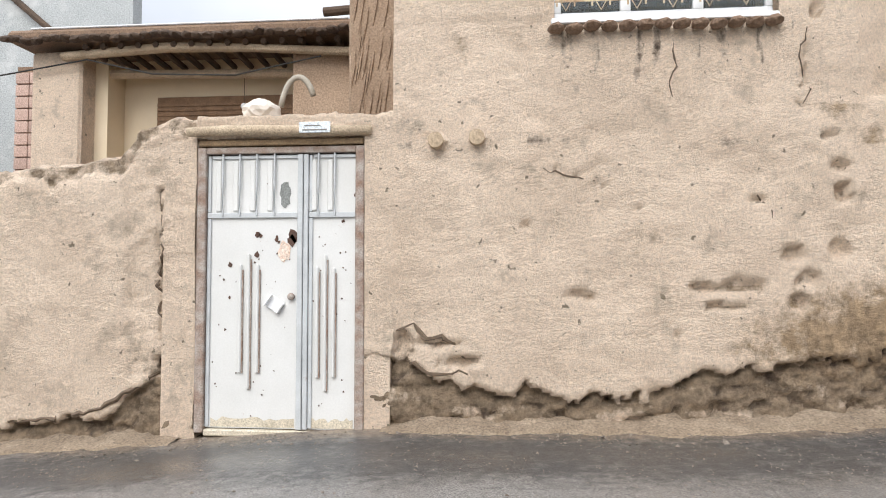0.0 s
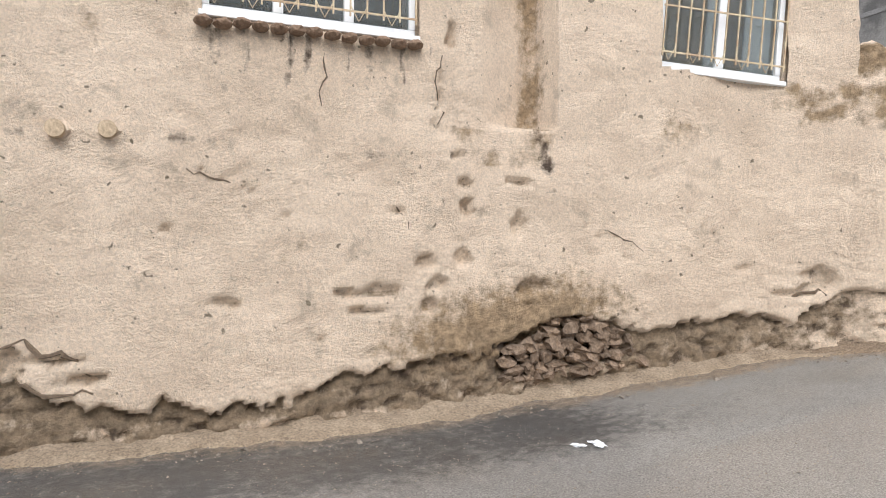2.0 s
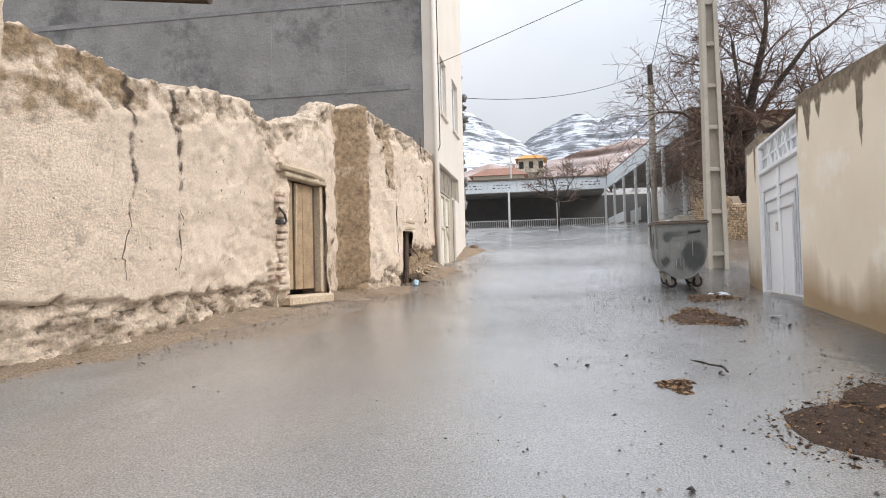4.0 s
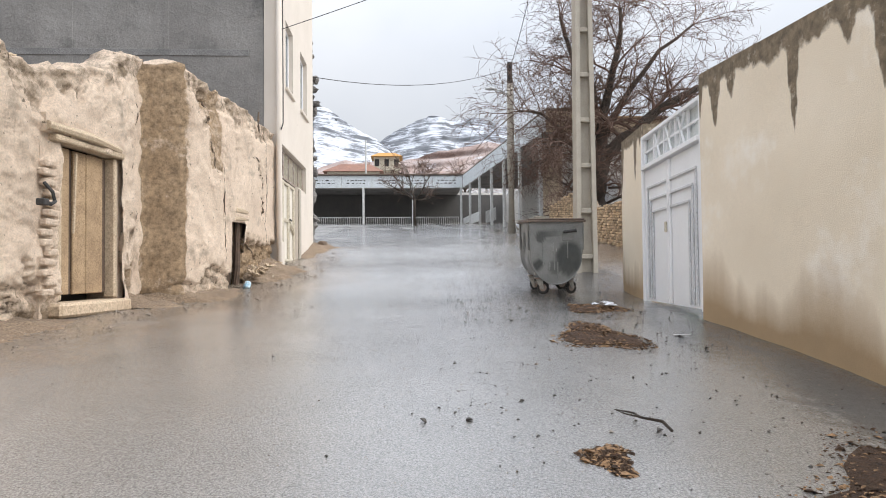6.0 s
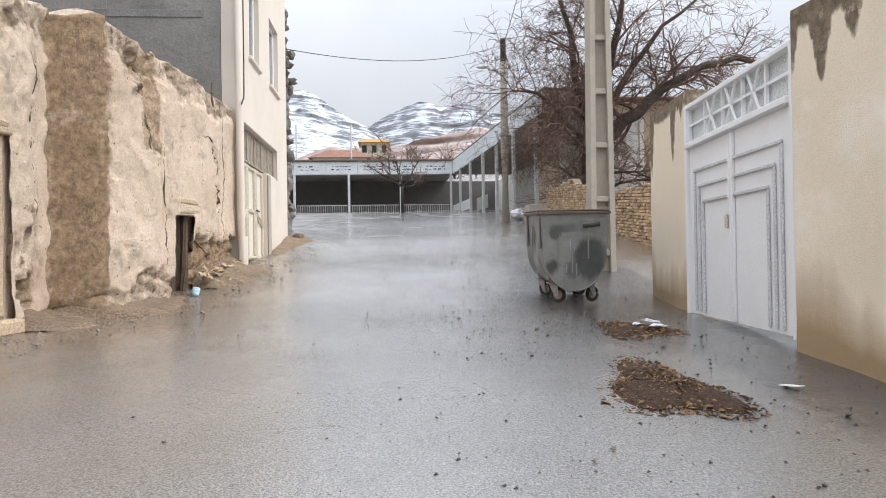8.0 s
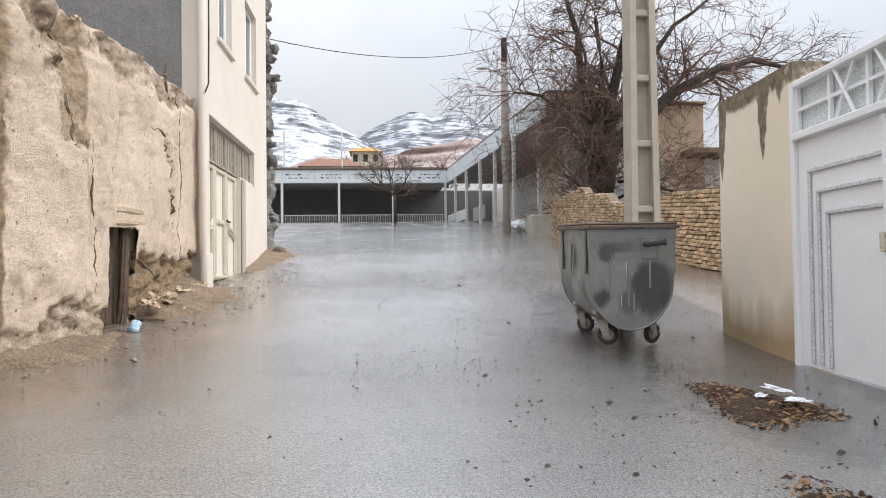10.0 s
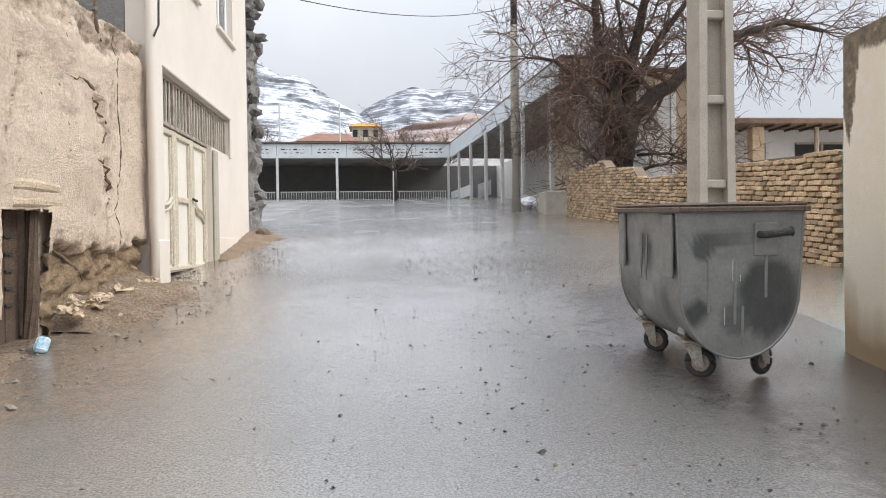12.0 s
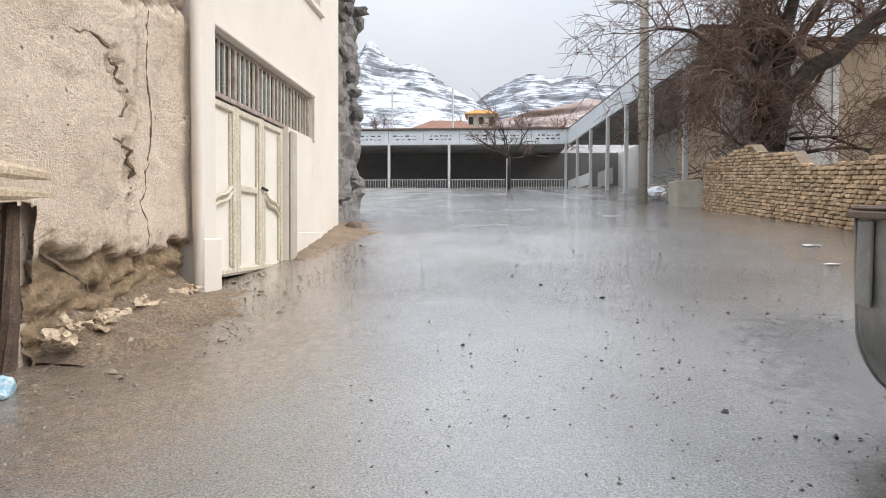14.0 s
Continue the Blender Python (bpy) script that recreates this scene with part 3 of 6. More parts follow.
for w, pts, r in (("wall_street", arc(16.75, 3.35, 0.42, 0.32, 120, -60), 0.022), ("wall_street", arc(17.05, 2.72, 0.2, 0.24, 110, -70), 0.02), ("wall_street", [(17.5, 4.3), (17.42, 3.7), (17.5, 3.1), (17.38, 2.5), (17.45, 2.1)], 0.012),
                  ("wall_street", [(16.27, 2.2), (16.5, 2.05), (16.75, 1.88), (16.85, 1.75)], 0.018), ("wall_street", [(15.1, 4.5), (15.0, 4.0), (15.15, 3.5), (15.05, 3.1)], 0.03), ("wall_street", [(15.4, 3.3), (15.32, 2.8), (15.45, 2.3), (15.38, 1.7)], 0.012),
                  ("wall_street", [(13.5, 4.0), (13.45, 3.4), (13.55, 2.8), (13.5, 2.2)], 0.012), ("wall_street", [(8.64, 2.6), (8.68, 2.2), (8.6, 1.8), (8.66, 1.5)], 0.008), ("wall_street", [(9.42, 2.4), (9.46, 2.0), (9.4, 1.6)], 0.009),
                  ("wall_house", [(-0.28, 0.95), (-0.1, 1.02), (0.0, 0.88), (0.12, 0.9), (0.3, 0.78), (0.42, 0.66)], 0.022), ("wall_house", [(-0.2, 0.72), (-0.05, 0.62), (0.1, 0.55), (0.3, 0.6), (0.45, 0.56)], 0.02), ("wall_house", [(1.05, 2.42), (1.3, 2.32), (1.6, 2.28)], 0.008),
                  ("wall_house", [(3.3, 3.6), (3.26, 3.3), (3.32, 3.05), (3.25, 2.85)], 0.008), ("wall_house", [(2.2, 3.55), (2.22, 3.3), (2.16, 3.1), (2.24, 2.95)], 0.009), ("wall_house", [(5.0, 2.0), (5.3, 1.85), (5.5, 1.7)], 0.007), ("wall_house", [(2.9, 2.15), (3.0, 2.0), (3.02, 1.92)], 0.012), ("wall_house", [(6.9, 1.35), (7.1, 1.3), (7.35, 1.36), (7.5, 1.28)], 0.02),
                  ("wall_yard", [(-2.55, 2.2), (-2.5, 1.7), (-2.56, 1.3), (-2.46, 0.9), (-2.5, 0.72)], 0.014), ("wall_yard", [(-2.45, 0.62), (-2.65, 0.5), (-2.8, 0.38), (-3.1, 0.2), (-3.5, 0.1), (-4.1, 0.05)], 0.024), ("wall_street", [(17.2, 4.6), (17.15, 4.35), (17.22, 4.1)], 0.03)):
    crack(w, pts, r, int(pts[0][0] * 100))


# ---- yard door ----
def yard_door():
    d = empty("yard_door", 0, 0, 0)
    tagged(d, "white double metal door with peeling paint and rusty frame", "door", kind="structure")
    y = 5.30
    for x0, x1 in ((-2.17, -2.085), (-0.655, -0.57)):
        part("frame_post", boxes((x0, x1, y - 0.06, y + 0.06, 0.0, 2.66), bevel=0.008), RUST, d, "rust-flecked iron door post")
    part("frame_head", boxes((-2.084, -0.656, y - 0.05, y + 0.05, 2.60, 2.66), bevel=0.006), RUST, d)
    part("threshold", boxes((-2.084, -0.656, y - 0.05, y + 0.05, -0.03, 0.03), bevel=0.01), DULLCREAM, d)
    part("centre_post", boxes((-1.205, -1.155, y - 0.045, y - 0.005, 0.04, 2.59), (-1.15, -1.105, y - 0.035, y - 0.004, 0.04, 2.59), bevel=0.006), GREYWHITE, d)
    for side, x0, x1, bars, ribs in (("left", -2.08, -1.21, (-1.93, -1.765, -1.60, -1.43), ((-1.745, 1.56, 0.55), (-1.665, 1.66, 0.40), (-1.58, 1.56, 0.55))),
                                     ("right", -1.10, -0.66, (-1.01, -0.855), ((-1.01, 1.54, 0.51), (-0.935, 1.65, 0.39), (-0.855, 1.53, 0.52)))):
        leaf = part("leaf", boxes((x0, x1, y + 0.0, y + 0.03, 0.04, 2.59)), WHITE, d, "white painted sheet-metal leaf with rust chips")
        part("mid_rail", boxes((x0, x1, y - 0.025, y - 0.002, 1.995, 2.045), bevel=0.005), GREYWHITE, leaf)
        part("stile", boxes((x0, x0 + 0.035, y - 0.02, y - 0.002, 0.05, 1.99), (x0, x0 + 0.03, y - 0.02, y - 0.002, 2.05, 2.585), bevel=0.004), GREYWHITE, leaf)
        part("top_rail", boxes((x0 + 0.04, x1, y - 0.02, y - 0.002, 2.555, 2.588), bevel=0.004), GREYWHITE, leaf)
        for bx in bars:
            part("bar", tube_of([(bx, y - 0.03, 2.02), (bx, y - 0.035, 2.3), (bx, y - 0.03, 2.60)], 0.011, 6), GREYWHITE, leaf)
            part("fold", boxes((bx - 0.075, bx - 0.02, y - 0.018, y - 0.002, 2.06, 2.54), bevel=0.008), WHITE, leaf)
        for rx, zt, zb in ribs:
            part("rib", boxes((rx - 0.022, rx + 0.006, y - 0.032, y - 0.002, zb, zt), bevel=0.009), WHITE, leaf)
            part("rib_edge", boxes((rx + 0.008, rx + 0.018, y - 0.02, y - 0.002, zb, zt - 0.05)), RUST, leaf)
    for x0, x1 in ((-2.03, -1.23), (-1.08, -0.68)):
        bm = bmesh.new()
        n = 14
        low = [bm.verts.new((x0 + (x1 - x0) * i / n, y - 0.0042, 0.05)) for i in range(n + 1)]
        high = [bm.verts.new((x0 + (x1 - x0) * i / n, y - 0.0042, 0.13 + 0.05 * fbm(i * 0.7, x0))) for i in range(n + 1)]
        for i in range(n):
            bm.faces.new((low[i], low[i + 1], high[i + 1], high[i]))
        part("grime", bm, DULLCREAM, d)
    flap = part("letter_flap", boxes((-0.075, 0.075, -0.012, 0.0, -0.06, 0.06), (-0.075, -0.06, -0.06, -0.012, -0.06, 0.06), (0.02, 0.075, -0.05, -0.012, -0.05, 0.05), bevel=0.003), GATE, d, "bent white metal flap")
    flap.matrix_local = pose(-1.42, y - 0.01, 1.19, 0, 35, 0)
    bm = bmesh.new()
    bmesh.ops.create_uvsphere(bm, u_segments=12, v_segments=8, radius=0.035)
    handle = part("handle", bm, RUST, d, "rusty round lock", smooth=True)
    handle.matrix_local = pose(-1.265, y - 0.02, 1.26)
    rng = random.Random(4)
    for px, pz, r in ((-1.25, 1.83, 0.05), (-1.27, 1.78, 0.045), (-1.60, 1.84, 0.025), (-1.57, 1.83, 0.02), (-1.41, 1.80, 0.022), (-1.39, 1.77, 0.016), (-1.60, 1.65, 0.025), (-1.86, 1.56, 0.022), (-1.86, 1.25, 0.012), (-1.9, 0.95, 0.012), (-0.78, 1.96, 0.015), (-0.66, 2.2, 0.02), (-1.5, 2.32, 0.012), (-1.92, 1.42, 0.01)):
        bm = bmesh.new()
        ring = [bm.verts.new((px + r * (0.6 + 0.6 * rng.random()) * math.cos(a), y - 0.0045, pz + r * (0.7 + 0.9 * rng.random()) * math.sin(a))) for a in [i * math.pi / 4.5 for i in range(9)]]
        bm.faces.new(ring[::-1])
        part("rust_patch", bm, CHIP, d)
    for _ in range(46):
        px, pz, r = rng.choice((rng.uniform(-2.04, -1.24), rng.uniform(-1.07, -0.69))), rng.uniform(0.08, 1.95), rng.uniform(0.003, 0.009)
        bm = bmesh.new()
        ring = [bm.verts.new((px + r * (0.6 + 0.8 * rng.random()) * math.cos(a), y - 0.0045, pz + r * (0.6 + 1.0 * rng.random()) * math.sin(a))) for a in [i * math.pi / 3 for i in range(6)]]
        bm.faces.new(ring[::-1])
        part("rust_fleck", bm, CHIP, d)
    for px, pz, rx, rz, mt in ((-1.33, 2.22, 0.055, 0.12, PATCH), (-1.34, 1.68, 0.06, 0.10, SCRAPE)):
        bm = bmesh.new()
        ring = [bm.verts.new((px + rx * (0.7 + 0.5 * rng.random()) * math.cos(a), y - 0.004, pz + rz * (0.7 + 0.5 * rng.random()) * math.sin(a))) for a in [i * math.pi / 8 for i in range(16)]]
        bm.faces.new(ring[::-1])
        part("paint_patch", bm, mt, d)
    return d


GREYWHITE = material("grey_white_paint", (0.55, 0.57, 0.58), (0.44, 0.46, 0.47), 6, 80, 0.5, bump=0.05, stain=(0.2, 0.1, 0.06), stain_scale=7, stain_at=0.66, fine_mix=0.06)
CHIP = material("bare_rust", (0.07, 0.045, 0.035), (0.12, 0.06, 0.04), 30, 90, 0.85)
PATCH = material("grey_filler", (0.23, 0.24, 0.23), (0.20, 0.21, 0.20), 10, 60, 0.7)
SCRAPE = material("orange_rust", (0.62, 0.42, 0.31), (0.75, 0.66, 0.58), 25, 90, 0.8)
# dark old wood; for rafters and recessed planks the shade is in its colour
SHADOWWOOD = material("weathered_shadow_wood", (0.115, 0.075, 0.05), (0.07, 0.048, 0.035), 6, 60, 0.9, bump=0.5)
SNOW = material("old_snow", (0.82, 0.84, 0.87), (0.74, 0.76, 0.80), 6, 60, 0.7)
yard_door()
# reveal of the opening
for nm, bm in (("door_reveal", boxes((-2.5, -2.171, 5.26, 5.70, -0.3, 2.74), (-0.569, -0.33, 5.26, 5.70, -0.3, 2.74), (-2.5, -0.33, 5.28, 5.70, 2.742, 2.86))),):
    tagged(part(nm, bm, MUD), "mud-plastered sides of the door opening", "wall", kind="structure")
lint = tagged(part("lintel_log", tube_of([(-2.24, 5.19, 2.80), (-1.8, 5.17, 2.805), (-1.2, 5.18, 2.79), (-0.5, 5.19, 2.785)], [0.045, 0.05, 0.05, 0.045], 10, 0.05), PALEWOOD, smooth=True), "pale peeled log lintel laid over the door", "lintel")
tagged(part("lintel_board", boxes((-2.16, -0.58, 5.24, 5.34, 2.675, 2.735), bevel=0.01), WOOD), "weathered wooden board above the metal door", "lintel")
tagged(part("address_plate", boxes((-1.15, -0.86, 5.105, 5.118, 2.755, 2.855), bevel=0.004), material("plate_enamel", (0.70, 0.75, 0.78), (0.6, 0.66, 0.7), 12, 60, 0.4)), "small pale blue-white plate fixed over the door", "sign")
plate = bpy.data.objects["address_plate"]
part("text_bar", boxes((-1.12, -0.89, 5.102, 5.1045, 2.775, 2.787), (-1.10, -0.95, 5.102, 5.1045, 2.815, 2.825)), CEMENT, plate)


# ---- loose masonry ----
def lump(name, x, y, z, rx, ry, rz, mat, parent=None, seed=1, sub=2, rough=0.25, flat=False):
    bm = bmesh.new()
    bmesh.ops.create_icosphere(bm, subdivisions=sub, radius=1)
    for v in bm.verts:
        v.co *= 1 + rough * noise.noise(v.co * 1.7 + Vector((seed * 3.1, seed, 0))) + 0.5 * rough * noise.noise(v.co * 4 + Vector((seed, 0, 2)))
        v.co = Vector((v.co.x * rx, v.co.y * ry, v.co.z * rz))
    ob = part(name, bm, mat, parent)
    ob.matrix_local = pose(x, y, z, 0, 0, seed * 47 % 360)
    return ob


tagged(lump("plaster_lump", -1.62, 5.45, 3.03, 0.19, 0.16, 0.12, CREAM, seed=5, sub=3), "broken lump of white plaster on the wall top", "rubble")
tagged(part("plastic_hose", tube_of([(-1.36 - 0.2 * math.cos(a), 5.75, 2.85 + 0.62 * math.sin(a) ** 0.8) for a in [i * math.pi / 14 for i in range(2, 12)]], 0.03, 8), CONCRETE, smooth=True), "pale grey curved hose rising behind the wall", "pipe")
for px, pz in ((0.10, 2.67), (0.47, 2.69)):
    p = empty("clay_pipe", px, 5.21, pz)
    tagged(p, "clay pipe stub set in the mud plaster", "pipe", group="clay pipe stubs")
    bm = bmesh.new()
    bmesh.ops.create_cone(bm, cap_ends=True, segments=16, radius1=0.075, radius2=0.07, depth=0.22, matrix=pose(0, 0, 0, 90))
    part("stub", bm, ADOBETAN, p, smooth=False)
    c = lump("collar", 0, 0.06, 0, 0.13, 0.06, 0.11, MUD, p, seed=3)


def rubble_patch():
    th = empty("rubble_footing", 4.6, 5.1, ground_z(4.6))
    tagged(th, "dark exposed rubble stones in the eroded wall foot", "stones")
    rng = random.Random(8)
    k = 0
    for row in range(6):
        x = 3.95 + 0.06 * (row % 2)
        while x < 5.3:
            w = rng.uniform(0.09, 0.22)
            topz = 0.24 + 0.5 * math.sin(min(1, max(0, (x - 3.9) / 1.4)) * math.pi) ** 0.5
            h = 0.2 + row * 0.1 + rng.uniform(-0.02, 0.02)
            if h < topz + 0.02:
                b = lump("stone", 0, 0, 0, w * 0.55, 0.09, rng.uniform(0.045, 0.085), STONE, th, seed=k + 1, sub=2, rough=0.8)
                b.matrix_local = pose(x + w / 2 - 4.6, left_y(x) + 0.11 - 5.1 - rng.uniform(0, 0.06), ground_z(x) + h - ground_z(4.6), rng.uniform(-25, 25), rng.uniform(-20, 20), rng.uniform(-30, 30))
                k += 1
            x += w
    return th


rubble_patch()
rng = random.Random(31)
for i in range(44):
    x = rng.uniform(7.95, 18.0) if i < 26 else rng.uniform(-8, -2.9)
    t = top_right(x) if x > 0 else top_left(x)
    r = rng.uniform(0.02, 0.055)
    c = lump("crest_clod", 0, 0, 0, r, r * 0.9, r * 0.7, MUD if rng.random() < 0.5 else ADOBETAN, seed=i + 300, sub=2, rough=0.9)
    c.matrix_local = pose(x, left_y(x) + rng.uniform(0.02, 0.4), t + r * 0.3, 0, 0, rng.uniform(0, 360))
    tagged(c, "crumbling clod of dry mud on the wall crest", "clod", group="clods on the wall crest")


# ---- upper windows of the mud house ----
def grille_window(name, x0, x1, z0, z1, y, lean, lights, label, drape=False):
    w = empty(name, (x0 + x1) / 2, y, z0)
    w.matrix_world = pose((x0 + x1) / 2, y, z0, 0, 0, lean)
    tagged(w, label, "window", kind="structure")
    a, h = (x1 - x0) / 2, z1 - z0
    fr = part("window_frame", boxes((-a, a, 0.02, 0.09, 0.0, 0.07), (-a, a, 0.02, 0.09, h - 0.07, h), (-a, -a + 0.06, 0.02, 0.09, 0.072, h - 0.072), (a - 0.06, a, 0.02, 0.09, 0.072, h - 0.072), bevel=0.006), GATE, w, "white painted metal frame")
    for i in range(1, lights):
        x = -a + 2 * a * i / lights
        part("mullion", boxes((x - 0.045, x + 0.045, 0.025, 0.085, 0.073, h - 0.073), bevel=0.005), GATE, fr)
    for i in range(lights):
        xa, xb = -a + 2 * a * i / lights + 0.05, -a + 2 * a * (i + 1) / lights - 0.05
        part("pane", boxes((xa, xb, 0.055, 0.06, 0.07, h - 0.07)), GLASS, w, "dark reflecting glass pane")
    if drape:
        part("curtain", boxes((-a + 0.55, a - 0.6, 0.10, 0.12, 0.1, h - 0.1), (a - 0.4, a - 0.1, 0.10, 0.12, 0.1, h - 0.1)), GATE, w, "pale curtain behind the glass")
    part("sill", boxes((-a - 0.03, a + 0.03, -0.06, 0.10, -0.05, -0.002), bevel=0.006), GATE, w, "white metal sill")
    for zz in (0.14, 0.62, 1.1):
        part("grille_rail", boxes((-a, a, -0.065, -0.05, zz, zz + 0.016)), RUSTCREAM, w)
    n = 12 if lights == 3 else 10
    for i in range(n + 1):
        x = -a + 0.02 + (2 * a - 0.04) * i / n
        part("grille_bar", boxes((x - 0.007, x + 0.007, -0.068, -0.052, 0.10, h - 0.1)), RUSTCREAM, w)
        if i < n and i % 2 == 0:
            s = (2 * a - 0.04) / n
            bm = tube_of([(x, -0.06, 0.20), (x + s * 0.5, -0.06, 0.06), (x + s, -0.06, 0.20)], 0.006, 5)
            part("grille_ornament", bm, RUSTCREAM, w)
    return w


RUSTCREAM = material("cream_grille_paint", (0.62, 0.53, 0.36), (0.36, 0.22, 0.13), 7, 60, 0.7, bump=0.1)
grille_window("window_1", 1.17, 3.08, 3.76, 5.38, 5.22, 0, 3, "white three-light window behind a cream iron grille")
grille_window("window_2", 5.6, 6.98, 3.66, 5.22, 4.76, -14, 2, "white-framed window with cream iron bars and curtain", True)
bpy.data.objects["window_2"].matrix_world = pose(6.29, 4.76, 3.62, 0, 5, -14)
sill_bricks = empty("brick_sill", 1.1, 5.1, 3.6)
tagged(sill_bricks, "row of mud-smeared bricks under the window", "sill")
rng = random.Random(3)
for i in range(13):
    b = lump("brick", 0.08 + i * 0.155, 0.02 + rng.uniform(-0.01, 0.01), 0.05 + rng.uniform(-0.012, 0.012), 0.077, 0.09, 0.045, ADOBE, sill_bricks, seed=i + 2, sub=2, rough=0.25)
    b.matrix_local = pose(0.08 + i * 0.155, 0.02, 0.05 + rng.uniform(-0.012, 0.012), 0, 0, rng.uniform(-4, 4))
for nm, bm in (("reveal_window_1", boxes((1.0, 1.158, 5.28, 5.7, 3.6, 5.5), (3.092, 3.25, 5.28, 5.7, 3.6, 5.5), (1.16, 3.09, 5.28, 5.7, 3.5, 3.72))), ("reveal_window_2", boxes((5.4, 5.598, 4.95, 5.5, 3.6, 5.4), (7.01, 7.6, 4.62, 5.4, 3.5, 5.4), (5.4, 7.0, 4.98, 5.4, 3.4, 3.56)))):
    tagged(part(nm, bm, MUD), "mud-plastered window opening sides", "wall", kind="structure")
# added dark sheet: its colour gives the unlit room seen through the panes
tagged(part("house_interior", boxes((-0.1, 7.7, 5.75, 5.8, 3.0, 7.0)), DARK), "near-black sheet standing for the unlit room behind the windows", "wall", kind="structure")
tagged(part("roof_house", boxes((-0.3, 7.95, 5.1, 11.0, 7.05, 7.25)), ADOBE), "flat earth roof of the mud house", "roof", kind="structure")
tagged(part("wall_house_return", boxes((7.7, 7.95, 4.9, 11, 3.0, 7.05), (-0.3, 0.0, 5.8, 11, 0, 7.05), (0.0, 7.7, 10.7, 11, 0, 7.05))  , ADOBE), "brown adobe side and back walls of the house", "wall", kind="structure")


# ---- yard buildings behind the wall ----
LIME = material("cream_limewash", (0.80, 0.68, 0.50), (0.72, 0.60, 0.43), 1.5, 60, 0.9, bump=0.15, fine_mix=0.06)
ADOBEPALE = material("pale_adobe", (0.50, 0.365, 0.26), (0.40, 0.285, 0.20), 2, 40, 0.95, bump=0.9, bump_scale=20)


def veranda():
    v = empty("veranda_house", -4, 8.3, 0)
    tagged(v, "low mud house with open veranda and layered flat roof", "house")
    P = lambda *b, bevel=0.0: boxes(*[(x0 + 4, x1 + 4, y0 - 8.3, y1 - 8.3, z0, z1) for x0, x1, y0, y1, z0, z1 in b], bevel=bevel)
    part("pillar", P((-6.12, -5.35, 8.26, 9.0, 0, 4.72), bevel=0.04), MUD, v, "cream mud pillar with cracks")
    part("side_wall", P((-5.349, -5.15, 8.6, 9.25, 0, 4.7)), LIME, v, "cream limewashed side wall")
    part("back_wall", P((-5.149, -1.0, 9.05, 9.25, 0, 4.8)), LIME, v, "cream limewashed back wall")
    part("right_wall", P((-2.28, -1.2, 8.4, 8.7, 0, 4.72), bevel=0.03), ADOBEPALE, v, "pale brown adobe wall")
    part("front_beam", tube_of([(-1.6, -0.1, 4.62), (0.0, -0.12, 4.70), (1.2, -0.1, 4.66), (2.7, -0.05, 4.58)], [0.06, 0.07, 0.06, 0.06], 10, 0.05), PALEWOOD, v, "pale log beam")
    part("inner_beam", tube_of([(-1.2, 0.4, 4.5), (1.8, 0.4, 4.43)], 0.07, 8, 0.05), PALEWOOD, v)
    for i in range(16):
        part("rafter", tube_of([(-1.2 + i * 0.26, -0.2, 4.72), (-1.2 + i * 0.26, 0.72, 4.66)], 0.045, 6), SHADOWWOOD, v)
    roof = part("roof", P((-6.35, -1.1, 8.02, 9.4, 4.80, 4.97), bevel=0.05), ADOBE, v, "layered earth roof with dark felt edge")
    rr = random.Random(2)
    for i in range(36):
        x = -6.3 + i * 0.147
        lump("edge_clod", x + 4, -0.3, 4.80 + rr.uniform(-0.02, 0.03), 0.11, 0.08, 0.05, SHADOWWOOD, roof, seed=i)
    part("roof_snow", P((-6.0, -1.4, 8.05, 9.35, 4.975, 5.0), bevel=0.01), SNOW, roof)
    blind = part("reed_blind", P((-4.6, -1.9, 9.02, 9.04, 2.2, 4.22)), REED, v, "brown reed blind hung on the back wall")
    for i in range(26):
        part("reed", P((-4.6, -1.9, 9.004, 9.018, 2.25 + i * 0.073, 2.30 + i * 0.073)), REED, blind)
    part("lamp_bulb", tube_of([(0.9, 0.4, 4.5), (0.9, 0.4, 4.0)], 0.004, 5), DARK, v)
    bm = bmesh.new()
    bmesh.ops.create_uvsphere(bm, u_segments=10, v_segments=8, radius=0.05)
    part("bulb", bm, GATE, v, smooth=True).matrix_local = pose(0.9, 0.4, 3.97)
    return v


FURROWED = material("furrowed_adobe", (0.42, 0.305, 0.215), (0.32, 0.225, 0.155), 3, 40, 0.95, bump=1.0, bump_scale=18)
REED = material("brown_reed", (0.30, 0.185, 0.11), (0.20, 0.12, 0.07), 8, 90, 0.85, bump=0.3)
veranda()
tower = part("wall_tower", boxes((-1.08, -0.28, 6.75, 7.4, 0, 8.0), bevel=0.03), FURROWED)
tagged(tower, "tall furrowed brown adobe wall behind the yard", "wall", kind="structure")
rr = random.Random(11)
for i in range(90):
    x, z = -1.05 + rr.random() * 0.68, 3.0 + rr.random() * 3
    part("furrow", tube_of([(x, 6.745, z), (x + 0.03, 6.74, z + 0.2), (x + 0.06, 6.748, z + 0.4)], [0.008, 0.018, 0.008], 5), FURROWED, tower)
tagged(part("log_end", tube_of([(-1.05, 6.9, 4.62), (-1.42, 6.9, 4.6)], 0.055, 10), SHADOWWOOD), "round log end jutting from the adobe wall", "log")
tagged(part("wall_cement_neighbour", boxes((-18, -5.95, 10.6, 10.9, -1, 9)), material("pale_cement", (0.46, 0.48, 0.48), (0.36, 0.38, 0.38), 1.0, 40, 0.9, bump=0.3, stain=(0.58, 0.59, 0.58), stain_scale=0.8, stain_at=0.55)), "streaked pale grey cement wall of a neighbour", "wall", kind="structure")
pier = empty("brick_pier", -7.0, 9.4, 0)
